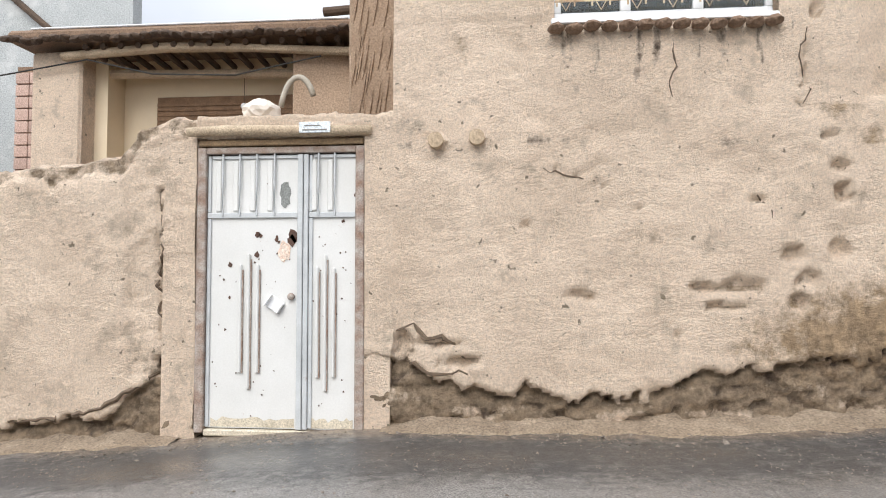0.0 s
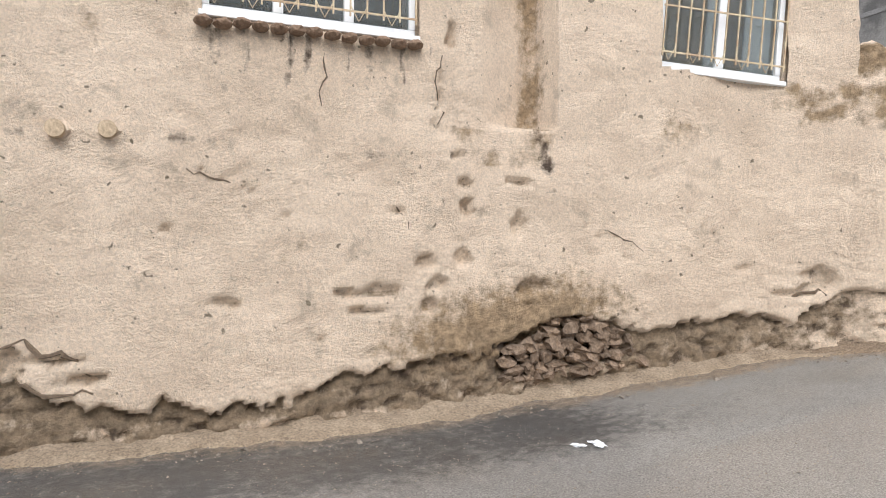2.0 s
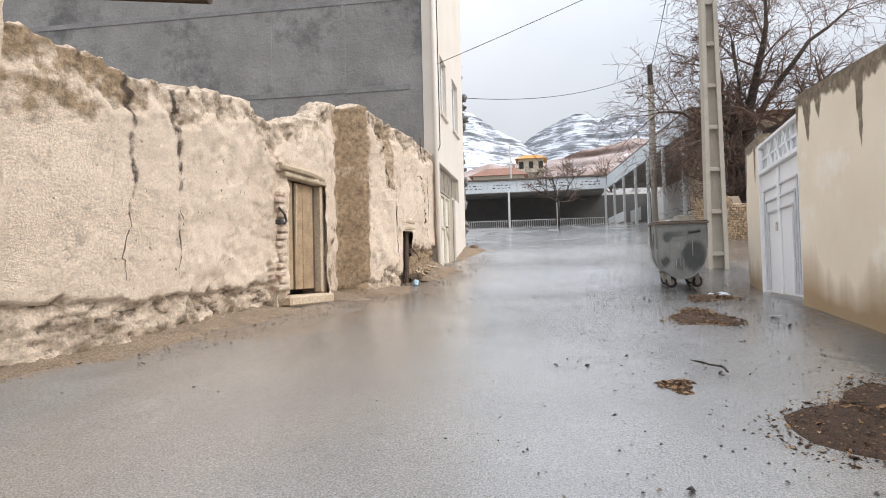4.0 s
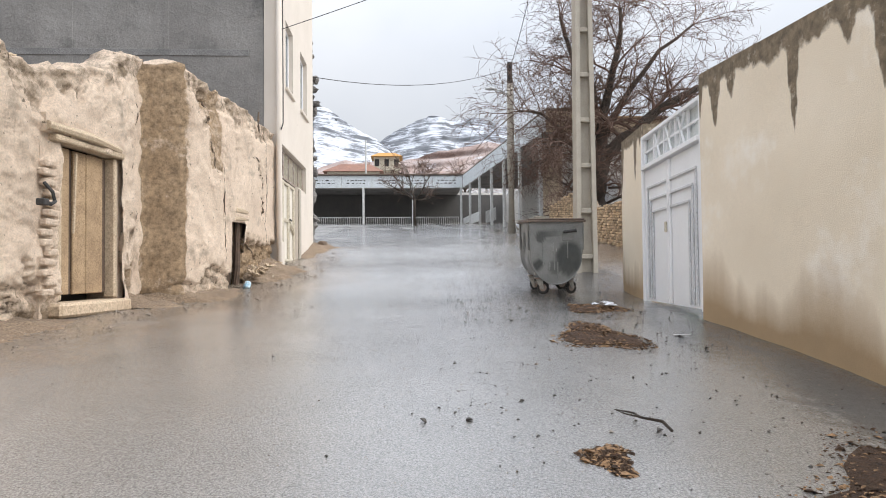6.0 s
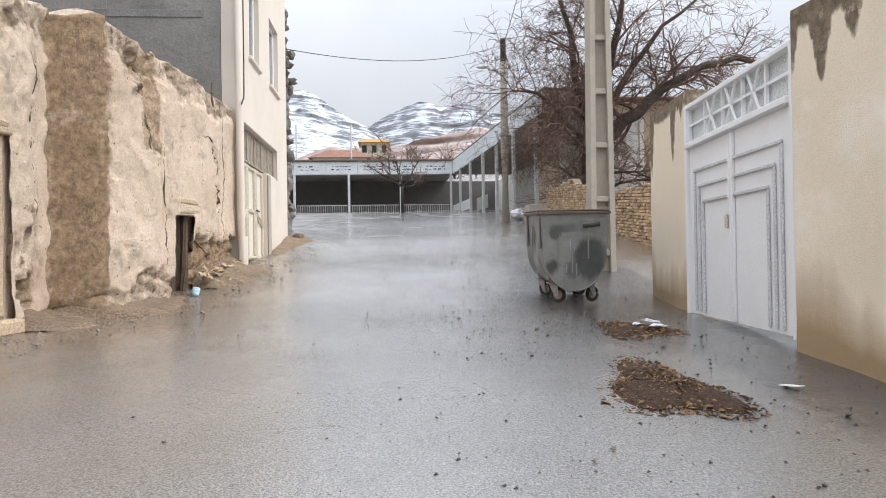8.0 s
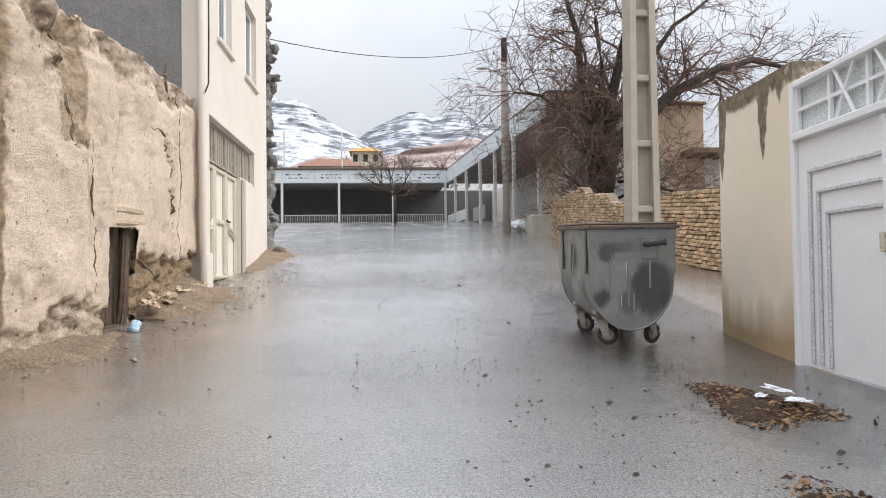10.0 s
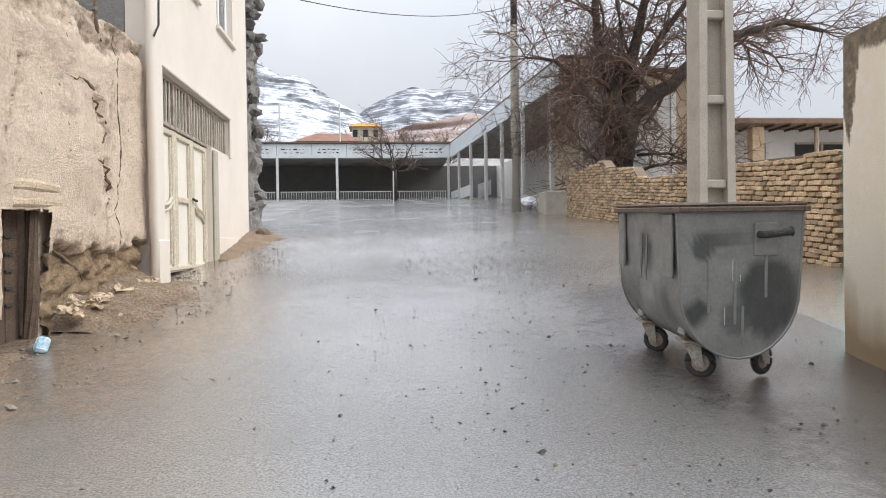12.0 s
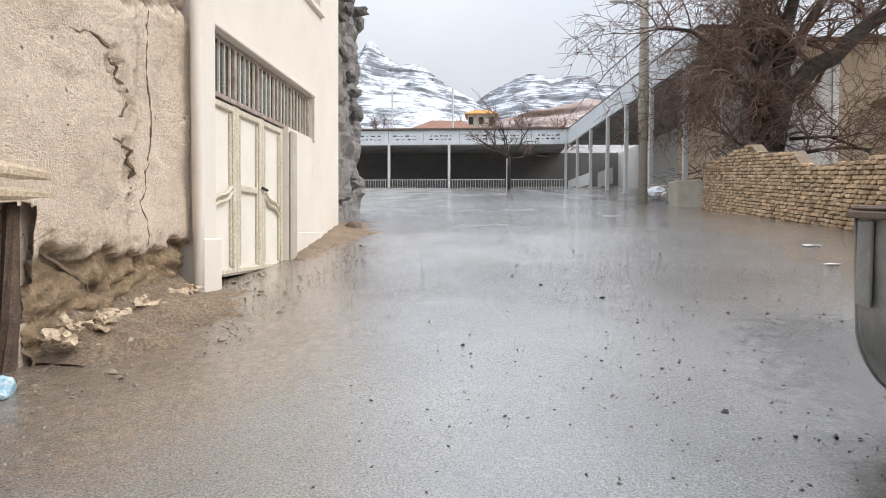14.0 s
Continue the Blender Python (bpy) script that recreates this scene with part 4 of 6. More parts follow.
tagged(pier, "bare pinkish hollow-brick pier beside the veranda", "pier")
part("core", boxes((-0.22, 0.6, 0.02, 0.6, 0, 4.9)), ADOBE, pier)
PINK = material("pink_hollow_brick", (0.50, 0.36, 0.30), (0.42, 0.29, 0.24), 5, 60, 0.9, bump=0.3, rand=0.15)
bm = bmesh.new()
box(bm, -0.115, 0.115, -0.03, 0.03, -0.09, 0.09, bevel=0.006)
first = part("brick", bm, PINK, pier)
first.matrix_local = pose(0, 0, 2.1)
for i in range(1, 14):
    for j in (0, 1):
        q = new("brick", first.data)
        q.parent, q.matrix_local = pier, pose(-0.1 + j * 0.24, 0, 2.1 + i * 0.2)
tagged(part("roof_pipe", tube_of([(-8.6, 10.5, 6.9), (-7.4, 10.45, 5.9), (-6.6, 10.4, 5.0)], 0.06, 8), SHADOWWOOD), "dark pipe sloping down the cement wall", "pipe")
tagged(part("yard_cable", tube_of([(-12, 9.5, 5.4), (-9, 9.2, 4.85), (-6.7, 8.2, 4.35), (-5.2, 8.15, 4.55), (-4.2, 8.1, 4.3), (-3.0, 8.1, 4.25), (-1.8, 8.15, 4.5)], 0.012, 5), DARK), "thin black cable strung along the veranda", "cable")


# ---- old plank door in the street wall ----
def plank_door():
    d = empty("plank_door", 11.76, 3.17, 1.30, -7.5)
    tagged(d, "old bleached plank door in a wooden frame, shut", "door", kind="structure")
    for i, (x0, x1, t) in enumerate(((0.09, 0.30, 0.0), (0.303, 0.38, 0.03), (0.384, 0.62, 0.005), (0.624, 0.83, 0.0), (0.834, 0.98, 0.012), (0.984, 1.07, 0.03))):
        bm = boxes((x0, x1, 0.10 + t, 0.135 + t, 0.06, 1.70), bevel=0.008)
        # the two set-back planks are darker, with the gap's shade coloured in
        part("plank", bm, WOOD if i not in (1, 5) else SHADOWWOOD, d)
    part("frame_post", boxes((0.0, 0.085, 0.04, 0.16, 0.0, 1.72), bevel=0.012), PALEWOOD, d)
    part("frame_post", boxes((1.075, 1.15, 0.02, 0.16, 0.0, 1.72), bevel=0.012), PALEWOOD, d)
    part("lintel", boxes((-0.12, 1.22, -0.04, 0.18, 1.725, 1.80), bevel=0.015), PALEWOOD, d, "pale split-wood lintel")
    part("lintel_log", tube_of([(-0.25, -0.01, 1.87), (0.5, -0.05, 1.86), (1.15, 0.0, 1.83)], [0.05, 0.055, 0.045], 8, 0.08), PALEWOOD, d)
    stick = part("prop_stick", tube_of([(0.30, 0.05, 0.75), (0.36, 0.06, 1.66)], 0.018, 6), PALEWOOD, d, "thin wooden prop")
    part("latch", boxes((0.55, 0.61, 0.0, 0.04, 1.74, 1.77)), RUST, d)
    return d


plank_door()
tagged(part("door_step", boxes((-0.12, 1.3, -0.14, 0.25, -0.16, 0.0), bevel=0.03, m=pose(11.74, 3.2, 1.28, 0, 0, -7.5)), ADOBETAN), "worn cement step under the plank door", "step")
# added dark sheets; the shade behind both openings is their colour
tagged(part("wall_door_back", boxes((11.6, 13.1, 3.42, 3.5, 0.8, 3.3), (15.4, 16.6, 2.85, 2.9, 0.8, 2.7)), DARK), "near-black sheets standing for the shade behind the old doors", "wall", kind="structure")
hook = empty("iron_hook", 11.45, 3.17, 2.35)
tagged(hook, "rusty black iron bracket fixed beside the plank door", "bracket")
part("arm", tube_of([(0, 0.02, 0.2), (0.02, -0.06, 0.1), (0.03, -0.08, 0.0), (-0.1, -0.1, -0.04), (-0.22, -0.08, 0.0)], 0.02, 6), DARK, hook)
part("cup", boxes((-0.26, -0.16, -0.12, -0.03, -0.06, 0.01), bevel=0.01), DARK, hook)
# exposed bricks down the jamb
jamb = empty("jamb_bricks", 11.6, 3.18, 1.4)
tagged(jamb, "pale bricks showing through plaster beside the door", "bricks")
rng = random.Random(21)
for i in range(14):
    q = part("brick", boxes((-0.09, 0.09, -0.05, 0.05, -0.036, 0.036), bevel=0.014), MUD, jamb)
    q.matrix_local = pose(rng.uniform(-0.10, 0.03), rng.uniform(0.01, 0.04), i * 0.105, rng.uniform(-5, 5), rng.uniform(-5, 5), rng.uniform(-14, 0))
tagged(part("door_reveal_street", boxes((12.93, 13.12, 3.06, 3.5, 1.1, 3.2), (11.5, 11.77, 3.26, 3.5, 1.1, 3.2), (11.5, 13.1, 3.2, 3.5, 3.1, 3.3), (16.245, 16.5, 2.34, 2.84, 1.0, 2.5)), MUD), "mud-plastered sides of the old door openings", "wall", kind="structure")


# ---- low hatch with log lintels ----
def low_hatch():
    d = empty("low_hatch", 15.67, 2.46, 1.2, -11)
    tagged(d, "low dark plank hatch under pale log lintels", "door", kind="structure")
    for i in range(3):
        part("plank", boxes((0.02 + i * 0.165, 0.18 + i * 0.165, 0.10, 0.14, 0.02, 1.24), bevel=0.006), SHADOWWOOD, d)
    part("batten", tube_of([(0.12, 0.07, 0.02), (0.17, 0.05, 1.15)], 0.02, 6), WOOD, d)
    for i in range(5):
        part("peg", boxes((0.34, 0.42, 0.08, 0.10, 0.45 + i * 0.14, 0.47 + i * 0.14)), DARK, d)
    part("post", tube_of([(0.50, 0.02, -0.05), (0.53, 0.0, 0.5), (0.57, 0.02, 1.24)], [0.055, 0.06, 0.05], 8, 0.06), SHADOWWOOD, d, "leaning brown log post")
    part("lintel_log", tube_of([(-0.3, -0.1, 1.27), (0.4, -0.11, 1.30), (0.78, -0.08, 1.30)], [0.045, 0.05, 0.04], 9, 0.06), PALEWOOD, d)
    part("lintel_log", tube_of([(-0.3, -0.06, 1.42), (0.4, -0.10, 1.44), (0.9, -0.06, 1.42)], [0.06, 0.065, 0.05], 9, 0.06), PALEWOOD, d)
    part("lintel_fill", boxes((-0.2, 0.75, -0.04, 0.1, 1.30, 1.46), bevel=0.03), MUD, d)
    return d


low_hatch()
rng = random.Random(5)
for i in range(34):
    x = 16.28 + rng.random() ** 1.4 * 1.7
    h = 0.1 + rng.random() * 0.16 * (1 - (x - 16.3) / 1.8)
    st = lump("fallen_stone", x, left_y(x) - 0.02 - rng.random() * 0.14, ground_z(x) + 0.015 + h, rng.uniform(0.03, 0.075), 0.05, rng.uniform(0.02, 0.045), ADOBETAN, seed=i + 60, rough=1.4)
    tagged(st, "fallen block of mud plaster at the wall foot", "rubble", group="fallen rubble by the hatch")
tagged(part("crumpled_carton", boxes((-0.07, 0.07, -0.05, 0.05, 0, 0.13), bevel=0.02, m=pose(15.75, 2.1, 1.3, 20, 25, 30)), material("printed_carton", (0.55, 0.62, 0.66), (0.12, 0.32, 0.45), 22, 60, 0.6)), "crumpled blue and white carton on the ground", "litter")


# ---- cream two-storey house ----
HY = 2.04
tagged(part("wall_neighbour_side", boxes((18.2, 18.45, HY + 0.26, 14, 0.5, 12)), CEMENT), "unpainted grey cement side wall of a tall house", "wall", kind="structure")
side = bpy.data.objects["wall_neighbour_side"]
for z, y0, y1 in ((6.0, 2.6, 9.0), (8.2, 2.6, 13)):
    part("lift_line", boxes((18.185, 18.199, y0, y1, z, z + 0.13), bevel=0.004), material("pale_mortar", (0.27, 0.262, 0.255), (0.17, 0.165, 0.16), 2, 50, 0.9), side)
for y in (4.2, 6.1, 8.6):
    part("lift_line", boxes((18.188, 18.199, y, y + 0.1, 3.0, 12), bevel=0.003), CEMENT, side)
front = part("wall_neighbour_front", boxes(
    (18.2, 18.56, HY, HY + 0.25, 0.8, 12), (18.561, 20.96, HY, HY + 0.25, 4.26, 5.66), (20.961, 22.13, HY, HY + 0.25, 1.0, 3.64), (20.961, 22.13, HY, HY + 0.25, 4.26, 5.66),
    (22.131, 23.78, HY, HY + 0.25, 1.0, 5.66), (18.561, 19.3, HY, HY + 0.25, 5.661, 7.15), (20.3, 21.45, HY, HY + 0.25, 5.661, 7.15), (22.6, 23.78, HY, HY + 0.25, 5.661, 7.15), (18.561, 23.78, HY, HY + 0.25, 7.151, 12),
    (23.53, 23.78, HY + 0.251, 14, 1, 12), (18.46, 23.52, 13.7, 13.95, 1, 12)), CREAM)
tagged(front, "smooth cream-rendered front of a two-storey house", "wall", kind="structure")
part("pilaster", boxes((18.17, 18.50, HY - 0.06, HY - 0.002, 1.2, 12), bevel=0.01), CREAM, front)
part("pilaster_base", boxes((18.14, 18.54, HY - 0.10, HY - 0.062, 1.2, 2.2), bevel=0.015), CREAM, front)
part("window_trim", boxes((18.5, 22.2, HY - 0.04, HY - 0.002, 4.262, 4.33), (22.135, 22.2, HY - 0.04, HY - 0.002, 3.6, 4.26), bevel=0.012), CREAM, front)
part("reveal_post", boxes((20.97, 21.2, HY - 0.05, HY - 0.002, 1.6, 3.6), bevel=0.02), CONCRETE, front)
part("skirting", boxes((21.22, 23.7, HY - 0.02, HY - 0.002, 1.6, 2.25), bevel=0.01), CREAM, front)


def garage_door():
    g = empty("garage_door", 18.56, HY + 0.08, 1.78)
    tagged(g, "cream panelled metal garage door with barred fanlight", "door", kind="structure")
    w = 2.4
    for i in range(3):
        x0, x1 = i * w / 3 + 0.01, (i + 1) * w / 3 - 0.01
        leaf = part("leaf", boxes((x0, x1, 0.03, 0.06, 0.0, 1.84)), CREAMDOOR, g)
        part("moulding", boxes((x0, x0 + 0.07, -0.01, 0.028, 0.02, 1.84), (x1 - 0.07, x1, -0.01, 0.028, 0.02, 1.84), (x0 + 0.071, x1 - 0.071, -0.01, 0.028, 1.76, 1.83), (x0 + 0.071, x1 - 0.071, -0.01, 0.028, 0.02, 0.08), bevel=0.012), DULLCREAM, leaf)
        part("moulding", boxes((x0 + 0.11, x0 + 0.135, 0.0, 0.028, 0.1, 1.74), (x1 - 0.135, x1 - 0.11, 0.0, 0.028, 0.1, 1.74), bevel=0.006), DULLCREAM, leaf)
        if i == 1:
            part("mid_rail", boxes((x0 + 0.136, x1 - 0.136, -0.01, 0.028, 0.92, 1.0), bevel=0.012), DULLCREAM, leaf)
        for k in range(2 if i != 1 else 0):
            s = 1 if i == 2 else -1
            pts = [((x0 + x1) / 2 + s * 0.27 * u, 0.0, 0.90 + k * 0.07 - 0.22 * (u + 1) / 2 + 0.03 * math.sin(u * 3)) for u in (-1, -0.6, -0.2, 0.2, 0.6, 1)]
            part("curved_moulding", tube_of(pts, 0.022, 6), DULLCREAM, leaf)
    bm = tube_of([(0.80 * 2 - 0.06, -0.03, 1.0), (0.80 * 2 + 0.06, -0.05, 0.98)], 0.018, 8)
    part("handle", bm, DARK, g)
    fan = part("fanlight", boxes((0.0, 3.56, 0.02, 0.03, 1.88, 2.46)), GLASS, g, "dark glazed fanlight")
    part("fanlight_frame", boxes((0, 3.57, -0.02, 0.015, 1.85, 1.90), (0, 3.57, -0.02, 0.015, 2.43, 2.47), bevel=0.005), RUST, g)
    for i in range(6):
        part("fanlight_post", boxes((0.0 + i * 0.7, 0.06 + i * 0.7, -0.03, 0.014, 1.9, 2.43), bevel=0.005), RUST, g)
    for i in range(25):
        if i % 5:
            part("fanlight_bar", boxes((0.03 + i * 0.142, 0.055 + i * 0.142, -0.015, 0.005, 1.9, 2.43)), DULLCREAM, g)
    return g


CREAMDOOR = material("cream_door_paint", (0.76, 0.71, 0.62), (0.70, 0.65, 0.56), 3, 60, 0.5, bump=0.05, fine_mix=0.05)
garage_door()
# added dark sheet in place of an unlit garage interior
tagged(part("garage_inside", boxes((18.5, 22.2, HY + 0.3, HY + 0.34, 1.0, 4.5)), DARK), "near-black sheet standing for the unlit space behind the garage door", "wall", kind="structure")
for nm, x0, x1, z1 in (("window_3", 19.3, 20.3, 7.15), ("window_4", 21.45, 22.6, 7.15)):
    w = empty(nm, x0, HY + 0.1, 5.66)
    tagged(w, "tall narrow upper window in a white frame", "window", kind="structure")
    part("pane", boxes((0.07, x1 - x0 - 0.07, 0.03, 0.04, 0.07, 1.42)), GLASS, w)
    part("window_frame", boxes((0, 0.07, 0, 0.08, 0, 1.49), (x1 - x0 - 0.07, x1 - x0, 0, 0.08, 0, 1.49), (0.071, x1 - x0 - 0.071, 0, 0.08, 0, 0.07), (0.071, x1 - x0 - 0.071, 0, 0.08, 1.42, 1.49), ((x1 - x0) / 2 - 0.03, (x1 - x0) / 2 + 0.03, 0, 0.08, 0.071, 1.419), bevel=0.006), GATE, w)
    part("window_sill", boxes((-0.06, x1 - x0 + 0.06, -0.16, 0.0, -0.07, -0.002), bevel=0.01), CREAM, w)
drain = empty("drainpipe", 18.08, HY - 0.07, 1.3)
tagged(drain, "cream drainpipe down the corner of the house", "pipe")
part("pipe", tube_of([(0, 0, 0.0), (0, 0, 1.2), (-0.02, 0, 3.2), (-0.03, 0, 10)], 0.055, 12), CREAM, drain, smooth=True)
part("cable", tube_of([(0.10, -0.05, 10), (0.12, -0.06, 6.0), (0.08, -0.07, 4.0), (0.02, -0.08, 3.3), (-0.08, -0.06, 3.15)], 0.012, 5), DARK, drain, "black cable")
tagged(part("roof_neighbour", boxes((18.1, 24.0, 1.9, 14, 12.0, 12.2)), CONCRETE), "flat concrete roof of the tall house", "roof", kind="structure")

# rough stone wall beyond the house
ROCK = material("grey_fieldstone", (0.22, 0.205, 0.19), (0.13, 0.12, 0.112), 2.2, 30, 0.95, bump=0.9, fine_mix=0.35, rand=0.25)
stonewall = empty("stone_house_wall", 26.2, 2.95, 2.0)
tagged(stonewall, "high rough grey rubble stone wall", "wall")
bm = bmesh.new()
bmesh.ops.create_grid(bm, x_segments=70, y_segments=110, size=0.5)
for v in bm.verts:
    X, Z = v.co.x * 4.4, (v.co.y + 0.5) * 9.5
    c = noise.cell_vector(Vector((X * 2.2, Z * 2.6, 1)))
    v.co = Vector((X, -0.28 * abs(fbm(X * 1.2, Z * 1.2, 3)) - 0.14 * c.x - 0.3 * (1 - Z / 9.5), Z - 0.4))
part("face", bm, ROCK, stonewall)
part("core", boxes((-2.2, 2.2, 0.05, 3, -0.4, 9.0)), CEMENT, stonewall)
for i in range(40):
    rr2 = random.Random(i)
    lump("stone", rr2.uniform(-2.1, 2.1), -0.35 - rr2.random() * 0.1, rr2.uniform(0, 7), rr2.uniform(0.12, 0.25), 0.14, rr2.uniform(0.1, 0.2), ROCK, stonewall, seed=i + 200, rough=0.5)


# ---- right-hand street wall and gate ----
def tan_wall(name, x0, x1, y, z0, top, label, step=0.06, slope=0.0, thick=0.36, seed=0.0):
    xs = np.arange(x0, x1 + step / 2, step)
    xs[-1] = x1
    rows = int((top(x1) - ground_z(x0) + 0.6) / step)
    verts, wet, damp = [], [], []
    for x in xs:
        g, t = ground_z(x) - 0.3, top(x)
        drip = 0.16 + 0.2 * max(0, fbm(x * 0.9, seed))
        for q in range(-1, 2):
            c = (math.floor(x / 0.34) + q + 0.5) * 0.34
            ln = noise.cell(Vector((c * 7.3, seed, 1.1))) ** 2 * 0.85
            half = 0.11 + 0.06 * noise.cell(Vector((c * 3.1, seed, 4.2)))
            if abs(x - c) < half:
                drip = max(drip, 0.16 + ln * (1 - (abs(x - c) / half) ** 1.5))
        foot = 0.10 + 0.14 * abs(fbm(x * 1.5, 1.5 + seed))
        for j in range(rows + 1):
            z = g + (t - g) * j / rows
            verts.append((x, y + slope * (x - x0) + 0.006 * fbm(x * 1.5, z * 1.5), z))
            wet.append(max(0.0, min(0.72, 0.5 + (drip - t + z) / 0.2)))
            damp.append(max(0.0, min(0.95, 1.1 * (1 - (z - g - 0.3) / (foot * 4)))))
    m = rows + 1
    faces = [(i * m + j, i * m + j + 1, (i + 1) * m + j + 1, (i + 1) * m + j) for i in range(len(xs) - 1) for j in range(rows)]
    base = len(verts)
    for i, x in enumerate(xs):
        yy = y + slope * (x - x0) - thick
        verts += [(x, yy, top(x)), (x, yy, ground_z(x) - 0.3)]
        wet += [0.62, 0.0]
        damp += [0.0, 0.0]
    for i in range(len(xs) - 1):
        a = base + i * 2
        faces += [(i * m + rows, a, a + 2, (i + 1) * m + rows), (a, a + 1, a + 3, a + 2)]
    for i in (0, len(xs) - 1):
        ring = [i * m + j for j in range(m)] + [base + i * 2, base + i * 2 + 1]
        faces.append(tuple(ring[::-1]) if i == 0 else tuple(ring))
    ob = mesh_ob(name, verts, faces, TAN, attrs={"wet": wet, "foot": damp})
    return tagged(ob, label, "wall", kind="structure")


tan_wall("wall_right", -14, 11.06, -3.6, 0, lambda x: 3.10 + 0.046 * x, "tan-rendered street wall with dark damp drips along the top", slope=-0.0012, step=0.035)
tan_wall("wall_right_end", 13.52, 15.2, -3.92, 0, lambda x: 3.62 + 0.03 * (x - 13.5), "short tan-rendered wall pier beside the gate", slope=-0.135, step=0.04, seed=9.0)


def street_gate():
    g = empty("street_gate", 11.09, -3.72, 1.10)
    ang = math.degrees(math.atan2(-0.22, 2.42))
    g.matrix_world = pose(11.09, -3.70, 1.08, 0, 0, ang)
    tagged(g, "white double metal yard gate with barred top panel", "gate", kind="structure")
    L, H, T = 2.42, 1.86, 2.34
    part("frame", boxes((0, 0.06, -0.05, 0.05, 0.05, T), (L - 0.06, L, -0.05, 0.05, 0.05, T), (0.061, L - 0.061, -0.05, 0.05, T - 0.05, T), (0.061, L - 0.061, -0.05, 0.07, H, H + 0.06), bevel=0.008), GATE, g)
    for i, (a, b) in enumerate(((0.065, L / 2 - 0.012), (L / 2 + 0.012, L - 0.065))):
        leaf = part("leaf", boxes((a, b, -0.02, 0.012, 0.07, H - 0.01)), GATE, g, "white sheet-metal leaf with stepped mouldings")
        edge, inner = (a, b) if i == 0 else (b, a)
        s = 1 if i == 0 else -1
        for k in range(3):
            off, topz = 0.16 + k * 0.12, H - 0.28 - k * 0.17
            xo = edge + s * off
            x0, x1 = sorted((xo, inner - s * 0.02))
            # mouldings are greyer than the leaf: their shadow is put into the paint colour
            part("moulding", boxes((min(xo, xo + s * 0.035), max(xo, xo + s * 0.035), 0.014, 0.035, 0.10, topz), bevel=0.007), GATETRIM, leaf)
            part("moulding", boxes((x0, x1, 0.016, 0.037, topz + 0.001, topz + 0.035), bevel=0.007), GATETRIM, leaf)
        part("meeting_stile", boxes((min(inner, inner - s * 0.045), max(inner, inner - s * 0.045), 0.014, 0.045, 0.08, H - 0.02), bevel=0.006), GATE, leaf)
    part("lock", boxes((L / 2 + 0.02, L / 2 + 0.06, 0.047, 0.075, 0.95, 1.08), bevel=0.008), DULLCREAM, g)
    for i in range(6):
        x = 0.06 + i * (L - 0.12) / 5
        part("top_bar", boxes((x - 0.015, x + 0.015, -0.015, 0.015, H + 0.06, T - 0.05)), GATE, g)
    part("top_rail", boxes((0.06, L - 0.06, -0.012, 0.012, (H + T) / 2, (H + T) / 2 + 0.025)), GATE, g)
    part("top_sheet", boxes((0.06, L - 0.06, -0.04, -0.03, H + 0.06, T - 0.05)), PALEGLASS, g, "pale sheet behind the bars")
    for x in (L * 0.3, L * 0.5, L * 0.7):
        for d in (-1, 1):
            part("cross_brace", tube_of([(x - d * 0.12, 0.02, H + 0.06), (x + d * 0.12, 0.02, T - 0.05)], 0.014, 6), GATE, g)
    return g


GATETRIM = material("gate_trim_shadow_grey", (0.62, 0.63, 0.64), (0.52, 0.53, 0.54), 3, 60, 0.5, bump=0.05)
PALEGLASS = material("pale_sheet", (0.62, 0.66, 0.66), (0.55, 0.59, 0.59), 3, 60, 0.4, bump=0.0)
street_gate()
tagged(part("yard_right_back", boxes((-14, 14.5, -12.2, -12, 0, 1.4)), TAN), "far yard wall behind the street gate", "wall", kind="structure")


